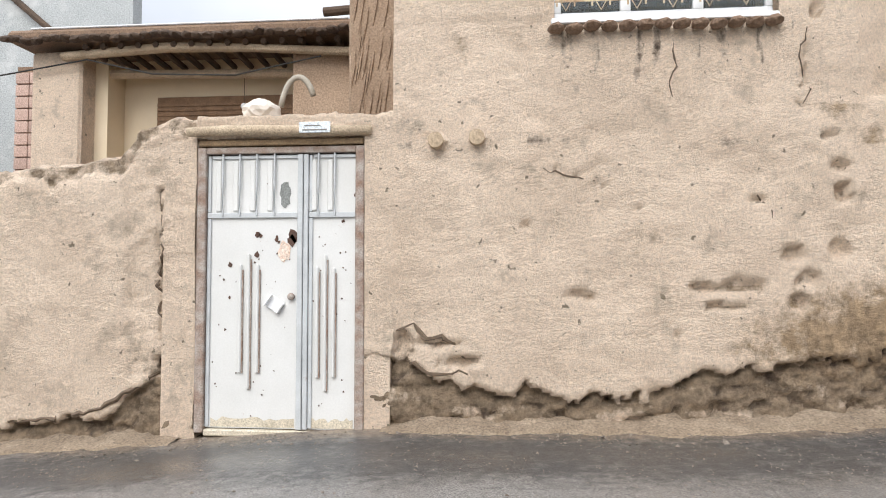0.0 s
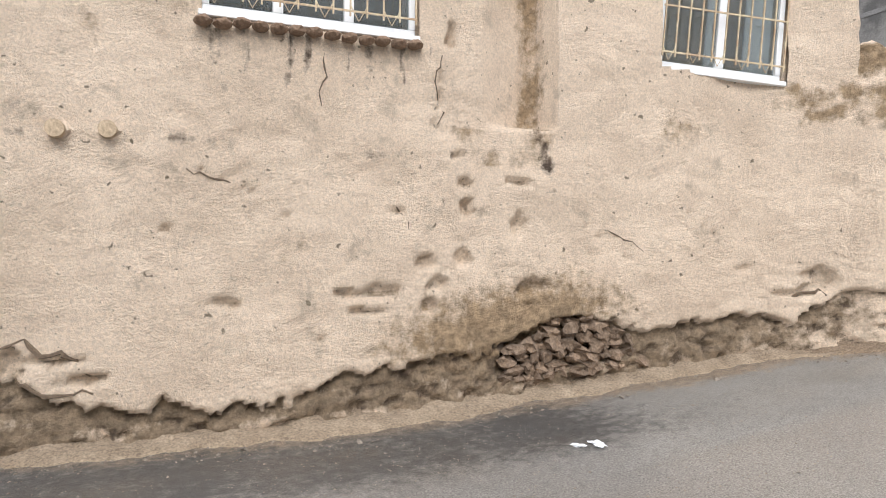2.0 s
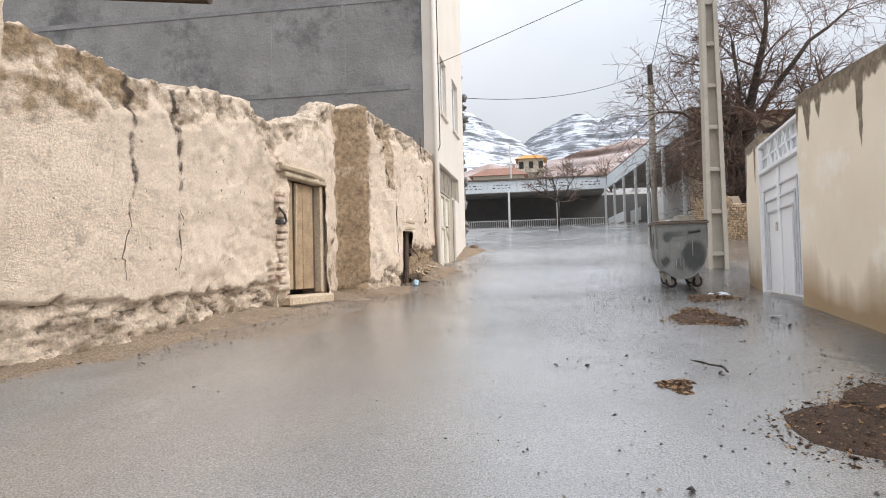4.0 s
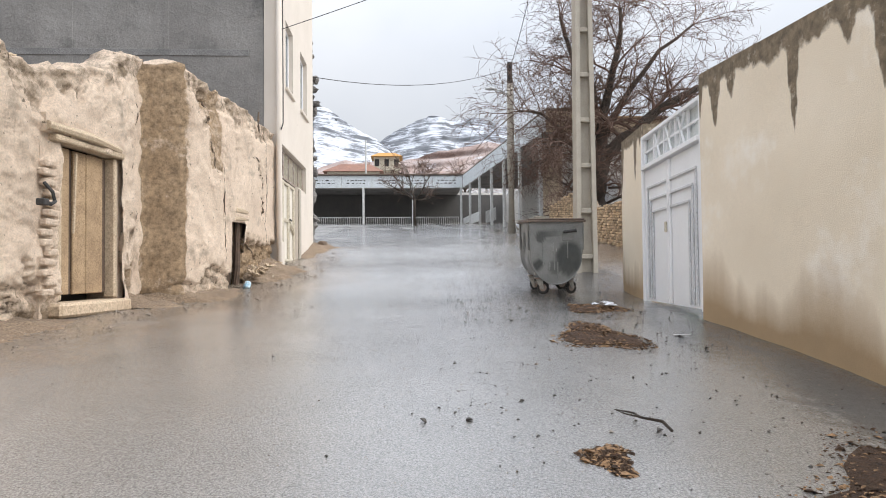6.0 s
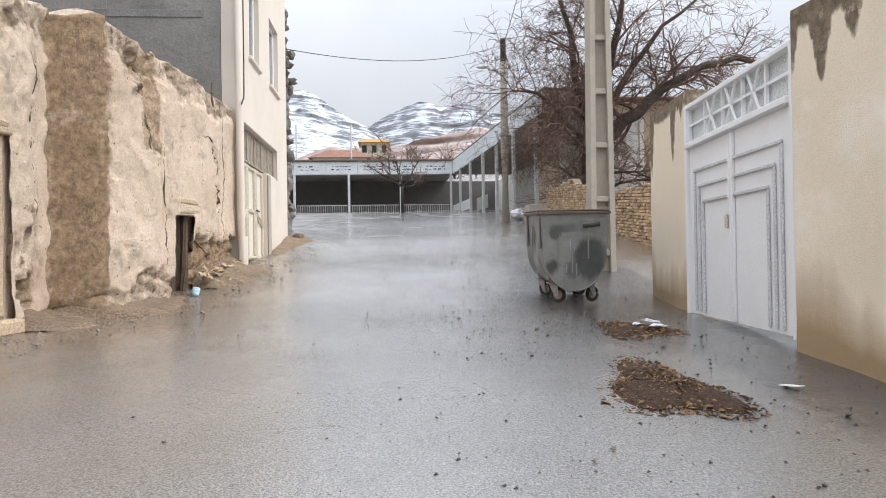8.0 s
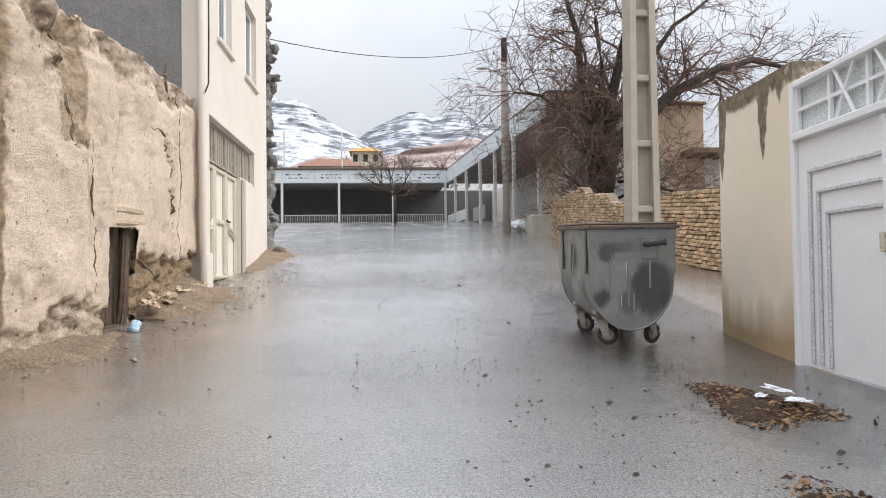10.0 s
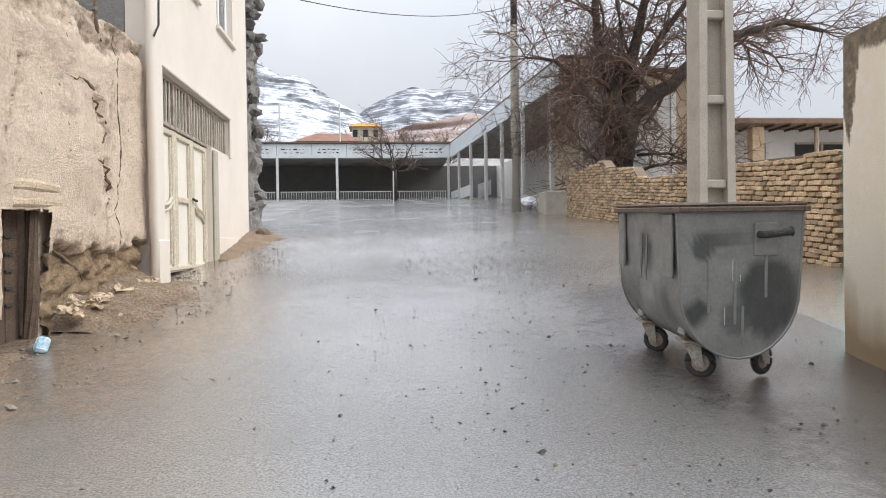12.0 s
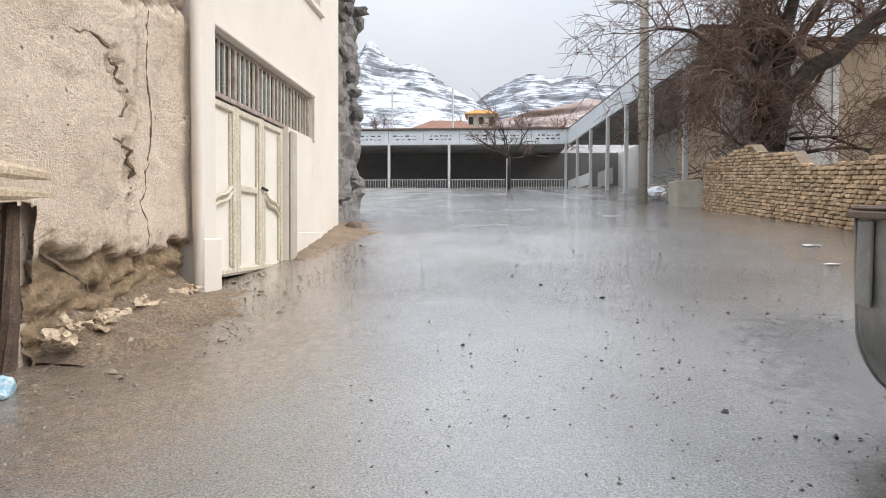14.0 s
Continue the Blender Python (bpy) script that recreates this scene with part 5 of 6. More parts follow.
# ---- wheeled dumpster ----
def dumpster():
    d = empty("dumpster")
    d.matrix_world = pose(14.4, -2.85, ground_z(14.9) - 0.01, 0, -2.5, -2.9)
    tagged(d, "dented grey galvanised wheeled dumpster with sooty patches", "dumpster")
    W, L, zt = 0.41, 1.24, 1.12
    side = [(W - 0.003 * k, zt - 0.0625 * k) for k in range(8)]
    prof = side + [(W * 0.95 * math.cos(math.pi * i / 16), 0.62 - 0.46 * math.sin(math.pi * i / 16)) for i in range(1, 16)] + [(-y, z) for y, z in side[::-1]]

    def soot_at(spots, u, z):
        return max(0.9 * max(0.0, min(1.0, (1.12 - math.hypot((u - a) / ra, (z - b) / rb) + 0.12 * fbm(u * 9, z * 9, a)) * 3.2)) * k for a, b, ra, rb, k in spots)

    side_spots = ((0.62, 0.86, 0.12, 0.14, 0.6), (0.35, 0.5, 0.16, 0.16, 0.5), (1.0, 0.5, 0.22, 0.16, 0.6), (0.45, 0.4, 0.3, 0.1, 0.35))
    end_spots = ((0.24, 0.88, 0.075, 0.10, 0.8), (0.28, 0.46, 0.09, 0.095, 0.85), (-0.19, 0.55, 0.2, 0.28, 0.82), (0.02, 0.42, 0.11, 0.11, 0.6))
    verts, faces, soot = [], [], []
    nseg = 24
    for i in range(nseg + 1):
        x = L * i / nseg
        for y, z in prof:
            dent = 0.02 * fbm(x * 3, z * 3 + y * 2, 2.0)
            verts.append((x, y * (1 + dent), z))
            soot.append(soot_at(side_spots, x, z))
    m = len(prof)
    for i in range(nseg):
        for j in range(m - 1):
            faces.append((i * m + j, (i + 1) * m + j, (i + 1) * m + j + 1, i * m + j + 1))
    mesh_ob("body", verts, faces, STEEL, d, smooth=True, attrs={"soot": soot})
    ends = []
    for x, flip in ((0, False), (L, True)):
        ev, ef, es = [], [], []
        for q in range(15):
            for y, z in prof:
                u, v = y * q / 14, 0.72 + (z - 0.72) * q / 14
                ev.append((x - (0.008 * fbm(u * 4, v * 4, x) if 0 < q < 14 else 0), u, v))
                es.append(soot_at(end_spots, u, v))
        for q in range(14):
            for j in range(m):
                a, b = q * m + j, q * m + (j + 1) % m
                f = (a, b, b + m, a + m)
                ef.append(f if flip else f[::-1])
        end = mesh_ob("end_plate", ev, ef, STEEL, d, smooth=True, attrs={"soot": es})
        ends.append(end)
        part("seam", tube_of([(x, y * 1.005, z) for y, z in prof], 0.009, 6), STEEL, end, smooth=True)
    end = ends[0]
    # pressed ribs, trunnion and plates on the end
    for y, z0, z1 in ((0.20, 0.45, 0.80), (0.03, 0.38, 0.78), (-0.17, 0.55, 0.86), (-0.02, 0.25, 0.5)):
        part("pressed_rib", boxes((-0.010, 0.004, y - 0.009, y + 0.009, z0, z1), bevel=0.004), STEEL, end)
    part("trunnion_plate", boxes((-0.014, -0.001, -0.24, -0.09, 0.82, 1.03), bevel=0.005), STEEL, end)
    part("trunnion", tube_of([(0, -0.12, 0.955), (-0.06, -0.13, 0.955), (-0.08, -0.17, 0.96), (-0.09, -0.275, 0.975), (-0.09, -0.285, 0.976)], [0.024, 0.024, 0.024, 0.026, 0.034], 12), RUBBER, end, "black lifting pin")
    rng = random.Random(1)
    for y, z0, z1 in ((0.05, 0.58, 0.86), (-0.0, 0.62, 0.72), (0.10, 0.3, 0.55)):
        part("scratch", boxes((-0.0125, -0.0115, y - 0.0022, y + 0.0022, z0 + 0.08, z1 - 0.06)), FENCE, end)
    # rim, lid, side straps
    part("rim", boxes((-0.03, L + 0.03, -W - 0.035, -W + 0.01, zt - 0.02, zt + 0.015), (-0.03, L + 0.03, W - 0.01, W + 0.035, zt - 0.02, zt + 0.015), (-0.03, 0.015, -W + 0.011, W - 0.011, zt - 0.02, zt + 0.015), (L - 0.015, L + 0.03, -W + 0.011, W - 0.011, zt - 0.02, zt + 0.015), bevel=0.006), RIM, d, "rusty brown folded rim")
    part("lid", boxes((-0.02, L + 0.02, -W - 0.02, W + 0.02, zt + 0.017, zt + 0.04), bevel=0.01), RIM, d, "flat rust-brown lid")
    for x0, x1 in ((0.04, 0.2), (L - 0.2, L - 0.06)):
        for s in (1, -1):
            part("side_strap", boxes((x0, x1, min(s * W, s * (W + 0.02)), max(s * W, s * (W + 0.02)), 0.68, zt - 0.03), bevel=0.006), STEEL, d)
    for x, y, hgt in ((0.55, W, 0.4), (0.66, W, 0.5)):
        bm = tube_of([(x, y + 0.004, 0.62), (x, y + 0.008, 0.75), (x, y + 0.002, 0.95)], [0.005, 0.012, 0.005], 6)
        part("pressed_rib", bm, STEEL, d)
    for cx, cy, turn in ((0.2, 0.22, 62), (L - 0.2, 0.22, 48), (0.2, -0.22, 118), (L - 0.2, -0.22, 80)):
        s = 1 if cy > 0 else -1
        foot = part("leg", boxes((cx - 0.055, cx + 0.055, s * 0.27 - 0.012, s * 0.27 + 0.012, 0.25, 0.40), bevel=0.006, m=pose(0, s * 0.06, 0, s * 8, 0, 0)), PALESTEEL, d, "pale welded steel leg plate")
        part("top_plate", boxes((cx - 0.085, cx + 0.085, cy - 0.085, cy + 0.085, 0.235, 0.25), bevel=0.004), RUST, foot)
        at = pose(cx, cy, 0, 0, 0, turn)
        for k in (-0.042, 0.042):
            bm = bmesh.new()
            ring = [(-0.055, 0.235), (0.055, 0.235), (-0.02, 0.085), (-0.075, 0.075)]
            vs = [bm.verts.new(at @ Vector((a, k + w, b))) for w in (-0.004, 0.004) for a, b in ring]
            for f in ((0, 1, 2, 3), (7, 6, 5, 4), (0, 4, 5, 1), (1, 5, 6, 2), (2, 6, 7, 3), (3, 7, 4, 0)):
                bm.faces.new([vs[i] for i in f])
            part("fork", bm, PALESTEEL, foot, "bent pale steel caster fork")
        hub = at @ Vector((-0.05, 0, 0.1))
        tyre = [(hub + at.to_3x3() @ Vector((0.078 * math.cos(a), 0, 0.078 * math.sin(a)))) for a in [i * math.pi / 12 for i in range(25)]]
        part("tyre", tube_of(tyre, 0.025, 8), RUBBER, foot, "worn black rubber tyre", smooth=True)
        bm = bmesh.new()
        bmesh.ops.create_cone(bm, cap_ends=True, segments=16, radius1=0.06, radius2=0.06, depth=0.025, matrix=pose(*hub, 90, 0, turn))
        part("rim", bm, RUST, foot, "rusty wheel rim")
    return d


PALESTEEL = material("pale_scuffed_steel", (0.42, 0.40, 0.36), (0.28, 0.26, 0.23), 9, 60, 0.6, bump=0.1, metal=0.2)
RIM = material("rusty_brown_sheet", (0.16, 0.12, 0.09), (0.10, 0.075, 0.06), 5, 60, 0.8, bump=0.2)
dumpster()


# ---- poles and wires ----
def ladder_pole():
    p = empty("utility_pole", 17.16, -4.05, ground_z(17.16))
    tagged(p, "square concrete utility pole with recessed ladder panels", "pole")
    H = 11.0
    n = 12
    w0, w1 = 0.205, 0.12
    for s in (-1, 1):
        bm = bmesh.new()
        vs = []
        for z, w in ((-0.3, w0), (H, w1)):
            for x, y in ((-0.15, s * w), (0.15, s * w), (0.15, s * (w - 0.085)), (-0.15, s * (w - 0.085))):
                vs.append(bm.verts.new((x, y, z)))
        for f in ((0, 1, 5, 4), (1, 2, 6, 5), (2, 3, 7, 6), (3, 0, 4, 7), (3, 2, 1, 0), (4, 5, 6, 7)):
            bm.faces.new([vs[i] for i in f])
        bmesh.ops.recalc_face_normals(bm, faces=bm.faces)
        part("flange", bm, CONCRETE, p)
    part("web", boxes((-0.03, 0.03, -w0 + 0.08, w0 - 0.08, -0.3, H)), CONCRETE, p)
    for i in range(n):
        z = 0.25 + i * 0.88
        w = w0 + (w1 - w0) * z / H - 0.086
        part("rung", boxes((-0.125, 0.125, -w, w, z, z + 0.09), bevel=0.012), CONCRETE, p)
    return p


ladder_pole()
pf = empty("street_lamp_pole", 35.62, -5.57, ground_z(35.62))
tagged(pf, "round concrete lamp pole with dark top and lamp arm", "street lamp")
part("shaft", tube_of([(0, 0, -0.3), (0, 0, 3), (0.02, 0.0, 7.0)], [0.20, 0.18, 0.14], 12), CONCRETE, pf, smooth=True)
part("cap", tube_of([(0.02, 0, 6.95), (0.02, 0, 8.0)], [0.13, 0.12], 10), DARK, pf, "black upper section")
part("lamp_arm", tube_of([(0.02, 0, 6.4), (0, 0.4, 6.65), (-0.1, 0.75, 6.7)], 0.03, 8), FENCE, pf)
bm = bmesh.new()
bmesh.ops.create_uvsphere(bm, u_segments=12, v_segments=8, radius=0.1, matrix=Matrix.Diagonal((1.0, 2.6, 0.8, 1)))
part("lamp_head", bm, FENCE, pf, smooth=True).matrix_local = pose(-0.12, 0.95, 6.72)


def wire(name, a, b, sag, r=0.014):
    a, b = Vector(a), Vector(b)
    pts = [a.lerp(b, t) - Vector((0, 0, sag * 4 * t * (1 - t))) for t in [i / 16 for i in range(17)]]
    return tagged(part(name, tube_of(pts, r, 5), DARK), "thin black overhead wire", "cable", group="overhead wires")


wire("overhead_wire", (23.9, 2.1, 7.2), (35.62, -5.57, 11.0), 0.5, 0.011)
wire("overhead_wire", (18.3, 1.95, 6.6), (16.5, -8.0, 9.8), 0.1, 0.008)
wire("overhead_wire", (35.62, -5.57, 11.0), (17.16, -4.05, 12.0), 0.7, 0.012)


# ---- brick garden wall ----
def brick_top(x):
    return lerp_list([(18.6, 3.28), (21.7, 3.46), (25.5, 3.55), (26.5, 3.72), (26.6, 3.95), (29.0, 4.2), (29.1, 4.4), (33.2, 4.25)], x)


def brick_wall():
    w = empty("brick_garden_wall", 18.7, -6.6, 0)
    tagged(w, "long yellow-brown garden wall of rough clay bricks", "wall")
    ang = math.atan2(-0.2, 14)
    L = 14.4
    verts, faces = [], []
    xs = [i * 0.4 for i in range(37)]
    for x in xs:
        t = brick_top(18.7 + x) - 0.03
        verts += [(x, -0.03 - 0.014 * x, ground_z(18.7 + x) - 0.2), (x, -0.03 - 0.014 * x, t), (x, -0.3 - 0.014 * x, t), (x, -0.3 - 0.014 * x, ground_z(18.7 + x) - 0.2)]
    for i in range(len(xs) - 1):
        a = i * 4
        for j in range(3):
            faces.append((a + j, a + 4 + j, a + 5 + j, a + 1 + j)[::-1])
    faces += [(0, 1, 2, 3), tuple(len(verts) - 4 + k for k in (3, 2, 1, 0))]
    mesh_ob("mortar_core", verts, faces, MORTAR, w)
    bm = bmesh.new()
    box(bm, -0.082, 0.082, -0.06, 0.06, -0.032, 0.032, bevel=0.009)
    first = part("brick", bm, BRICK, w)
    src = [v.co.copy() for v in first.data.vertices]
    fs = [tuple(p.vertices) for p in first.data.polygons]
    rng = random.Random(6)
    count, jv, jf = 0, [], []
    course = 0
    x0 = 18.7
    for course in range(34):
        n = int(L / 0.178)
        for i in range(n):
            x = 0.1 + i * 0.178 + (0.089 if course % 2 else 0)
            g = lerp_list([(18.6, 1.72), (33, 2.9)], x0 + x)
            z = g + course * 0.079 + rng.uniform(-0.009, 0.009)
            if z + 0.04 > brick_top(x0 + x) or x > L - 0.1 or z < ground_z(x0 + x) - 0.06:
                continue
            m = pose(x + rng.uniform(-0.012, 0.012), -0.014 * x - 0.04 + rng.uniform(-0.015, 0.02), z, rng.uniform(-3, 3), rng.uniform(-2.5, 2.5), rng.uniform(-4, 4))
            if x < 3.4 and count < 300:
                if count == 0:
                    first.matrix_local = m
                else:
                    o = new("brick", first.data)
                    o.parent, o.matrix_local = w, m
                count += 1
            else:
                base = len(jv)
                jv += [tuple(m @ c) for c in src]
                jf += [tuple(base + k for k in f) for f in fs]
    rest = mesh_ob("brickwork", jv, jf, BRICKREST, w)
    rest["kind"] = "stuff"
    return w


def island_brick():
    m = material("clay_brick_joined", (0.58, 0.43, 0.27), (0.43, 0.295, 0.18), 4, 60, 0.9, bump=0.4)
    n, k = m.node_tree.nodes, m.node_tree.links
    geo, hsv = n.new("ShaderNodeNewGeometry"), n.new("ShaderNodeHueSaturation")
    b = n["Principled BSDF"]
    src = b.inputs["Base Color"].links[0].from_socket
    k.new(ramp_to(n, k, geo.outputs["Random Per Island"], 0.55, 1.3), hsv.inputs["Value"])
    k.new(src, hsv.inputs["Color"])
    k.new(hsv.outputs["Color"], b.inputs["Base Color"])
    return m


BRICK = material("clay_brick", (0.58, 0.43, 0.27), (0.43, 0.295, 0.18), 4, 60, 0.9, bump=0.4, rand=0.4)
BRICKREST = island_brick()
MORTAR = material("mud_mortar", (0.21, 0.16, 0.11), (0.16, 0.12, 0.085), 5, 60, 0.95, bump=0.4)
gg = empty("green_gate", 17.55, -6.6, 1.65)
tagged(gg, "pale green metal gate with barred top", "gate", kind="structure")
GREEN = material("pale_green_paint", (0.50, 0.66, 0.53), (0.42, 0.56, 0.44), 4, 60, 0.5, bump=0.05)
part("post", boxes((1.0, 1.07, -0.04, 0.04, 0, 1.72), bevel=0.006), GREEN, gg)
part("post", boxes((0.0, 0.07, -0.04, 0.04, 0, 1.72), bevel=0.006), GREEN, gg)
part("leaf", boxes((0.075, 0.995, -0.015, 0.015, 0.05, 1.05)), GREEN, gg)
part("rail", boxes((0.075, 0.995, -0.02, 0.02, 1.051, 1.09), (0.075, 0.995, -0.02, 0.02, 1.64, 1.70), bevel=0.005), GREEN, gg)
for i in range(8):
    part("bar", boxes((0.13 + i * 0.115, 0.145 + i * 0.115, -0.008, 0.008, 1.09, 1.64)), GREEN, gg)


# ---- covered market at the head of the street ----
def market():
    m = empty("market_canopy", 56, 0, 4.9)
    tagged(m, "long open-fronted market shed with painted fascia and posts", "building")
    for i in range(8):
        y0 = -5.05 + i * 2.3
        f = part("fascia_panel", boxes((-0.03, 0.03, y0, y0 + 2.28, 2.9, 3.82), bevel=0.008), FASCIA, m)
        rr = random.Random(i)
        for k, zz in ((0, 3.42), (1, 3.2)):
            y = y0 + 0.5
            while y < y0 + 1.8:
                wdt = rr.uniform(0.06, 0.28)
                part("text_bar", boxes((-0.036, -0.031, y, y + wdt, zz, zz + rr.uniform(0.03, 0.09))), DARK, f)
                y += wdt + rr.uniform(0.05, 0.2)
    part("roof", boxes((-0.15, 6, -5.2, 13.4, 3.84, 3.95)), RIM, m, "dark sheet-metal roof")
    part("ceiling", boxes((0.04, 5.9, -5.0, 13.2, 2.84, 2.89)), CEMENT, m)
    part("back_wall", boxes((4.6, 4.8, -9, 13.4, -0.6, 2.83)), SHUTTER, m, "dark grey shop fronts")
    for y in (-4.95, -1.27, 2.49, 6.4, 10.1, 13.2):
        part("post", boxes((-0.08, 0.08, y - 0.08, y + 0.08, -0.4, 2.89), bevel=0.012), FENCE, m)
    for y0, y1 in ((-4.8, -1.4), (-1.12, 2.34), (2.64, 6.25), (6.55, 9.95)):
        fence = part("railing", boxes((-0.02, 0.02, y0, y1, 0.62, 0.66), (-0.02, 0.02, y0, y1, 0.08, 0.11)), FENCE, m)
        n = int((y1 - y0) / 0.16)
        for i in range(n):
            y = y0 + (i + 0.5) * (y1 - y0) / n
            part("baluster", boxes((-0.012, 0.012, y - 0.014, y + 0.014, 0.11, 0.62)), FENCE, fence)
    # side wing coming forward
    a, b = Vector((0.0, -5.1)), Vector((-21.4, -7.0))
    L = (b - a).length
    ang = math.degrees(math.atan2(b.y - a.y, b.x - a.x))
    w = new("side_wing")
    w.parent, w.matrix_local = m, pose(0, -5.1, 0, 0, 0, ang)
    for i in range(9):
        part("fascia_panel", boxes((0.05 + i * L / 9, (i + 1) * L / 9, -0.03, 0.03, 2.9, 3.82), bevel=0.008), FASCIA, w)
    part("roof", boxes((0.0, L + 0.1, 0.035, 2.7, 3.84, 3.95)), RIM, w)
    part("ceiling", boxes((0.0, L, 0.05, 4.5, 2.84, 2.89)), CEMENT, w)
    part("back_wall", boxes((-6.0, L, 4.4, 4.6, -2.5, 2.83), (-6.2, -6.01, -0.5, 4.6, -2.5, 3.2)), PALEWALL, w)
    part("end_wall", boxes((L - 0.35, L - 0.05, 0.9, 4.39, -2.2, 2.83)), PALEWALL, w, "pale rendered end wall")
    part("end_panel", boxes((L - 0.04, L - 0.02, 1.2, 3.4, -0.3, 0.75), bevel=0.01), GATETRIM, w)
    part("end_gable", boxes((L, L + 0.06, 0.04, 2.6, 2.86, 3.83), bevel=0.01), ADOBETAN, w)
    for x in (2.9, 6.4, 10.1, 13.4, 16.9, 20.6):
        gz = ground_z(56 - x) - 4.9
        part("post", boxes((x - 0.08, x + 0.08, -0.08, 0.08, gz, 2.89), bevel=0.012), FENCE, w)
    for x0, x1 in ((0.2, 2.7), (3.1, 6.2)):
        part("low_screen", boxes((x0, x1, -0.03, 0.03, ground_z(56 - x0) - 4.9, 0.55), bevel=0.01), FENCE, w)
    for x in np.arange(6.8, 9.8, 0.2):
        part("baluster", boxes((x, x + 0.03, 0.3, 0.33, -0.3, 0.5)), FENCE, w)
    return m


FASCIA = material("painted_fascia", (0.66, 0.69, 0.70), (0.56, 0.59, 0.60), 1.5, 40, 0.6, bump=0.05)
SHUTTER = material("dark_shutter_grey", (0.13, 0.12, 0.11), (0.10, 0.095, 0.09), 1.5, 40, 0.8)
PALEWALL = material("pale_wall", (0.76, 0.73, 0.68), (0.68, 0.65, 0.60), 1.2, 40, 0.85)
market()
for y in (2.4, 6.5):
    lp = tagged(part("mast", tube_of([(58, y, 8.7), (58, y, 11.8)], 0.06, 8), FENCE), "plain grey metal mast above the market roof", "pole", group="roof masts")
tagged(part("lattice_mast", tube_of([(110, -18, 14), (110, -18, 27)], 0.12, 6), FENCE), "slender distant radio mast", "mast")
sacks = random.Random(9)
for i in range(9):
    x, y = 35.2 + sacks.random() * 2.5, -6.3 - sacks.random() * 1.0
    tagged(lump("rubble_sack", x, y, ground_z(x) + 0.15 + 0.3 * sacks.random(), 0.35, 0.28, 0.22, SNOW if i % 3 == 0 else CONCRETE, seed=i + 30, rough=0.4), "pale sack of rubble heaped under the shed", "sack", group="rubble sacks")
tagged(part("stone_block", boxes((34.0, 35.2, -7.1, -6.3, 2.6, 3.9), bevel=0.06), CONCRETE), "squat concrete block at the end of the wall", "block")


# ---- houses behind the garden wall ----
MUDTOP = material("brown_mud_parapet", (0.36, 0.235, 0.14), (0.27, 0.17, 0.10), 2, 40, 0.95, bump=0.6)


def mud_house():
    h = empty("mud_house", 40, -12, 3.5)
    tagged(h, "flat-roofed brown mud house behind the bare tree", "house")
    part("wall", boxes((-3.4, 4, -2.5, 3.2, -0.5, 5.3), bevel=0.05), ADOBETAN, h)
    part("roof", boxes((-3.5, 4.1, -2.6, 3.3, 5.3, 5.45), bevel=0.05), MUDTOP, h, "brown mud parapet")


def low_house():
    h = empty("low_house", 36, -17, 4.0)
    tagged(h, "low whitewashed house with timber veranda posts", "house")
    part("wall", boxes((0.8, 5, -6, 3.4, -0.8, 2.5)), PALEWALL, h)
    part("roof", boxes((-0.6, 5.2, -6.2, 3.6, 2.5, 2.75), bevel=0.04), ADOBE, h)
    for i in range(14):
        part("rafter", tube_of([(-0.7, 3.3 - i * 0.65, 2.46), (0.9, 3.3 - i * 0.65, 2.46)], 0.05, 6), SHADOWWOOD, h)
    part("pillar", boxes((-0.4, 0.0, 1.6, 2.1, -0.8, 2.44), bevel=0.03), BRICK, h, "square brick pillar")
    for y in (-0.6, -3.0):
        part("post", tube_of([(-0.3, y, -0.8), (-0.3, y, 2.44)], 0.09, 8), PALEWOOD, h)
    win = part("window", boxes((0.74, 0.79, -2.6, -0.4, 0.6, 1.9)), DARK, h)
    part("window_frame", boxes((0.7, 0.739, -1.55, -1.45, 0.6, 1.9), (0.7, 0.739, -2.65, -0.35, 1.9, 1.98), (0.7, 0.739, -2.65, -0.35, 0.52, 0.6)), PALEWOOD, win)
    part("window", boxes((0.74, 0.79, 0.9, 1.3, 0.3, 1.9)), GLASS, h)


mud_house()
low_house()
for x, y0, z0, y1, z1 in ((12.6, 12.0, 7.1, 4.8, 6.17), (12.4, 12.0, 7.44, 4.9, 6.44)):
    tagged(part("eave_beam", tube_of([(x, y0, z0), (x, (y0 + y1) / 2, (z0 + z1) / 2 - 0.02), (x, y1, z1)], 0.09, 8), SHADOWWOOD), "dark sloping roof beam of the house behind", "beam", group="roof beams", kind="structure")


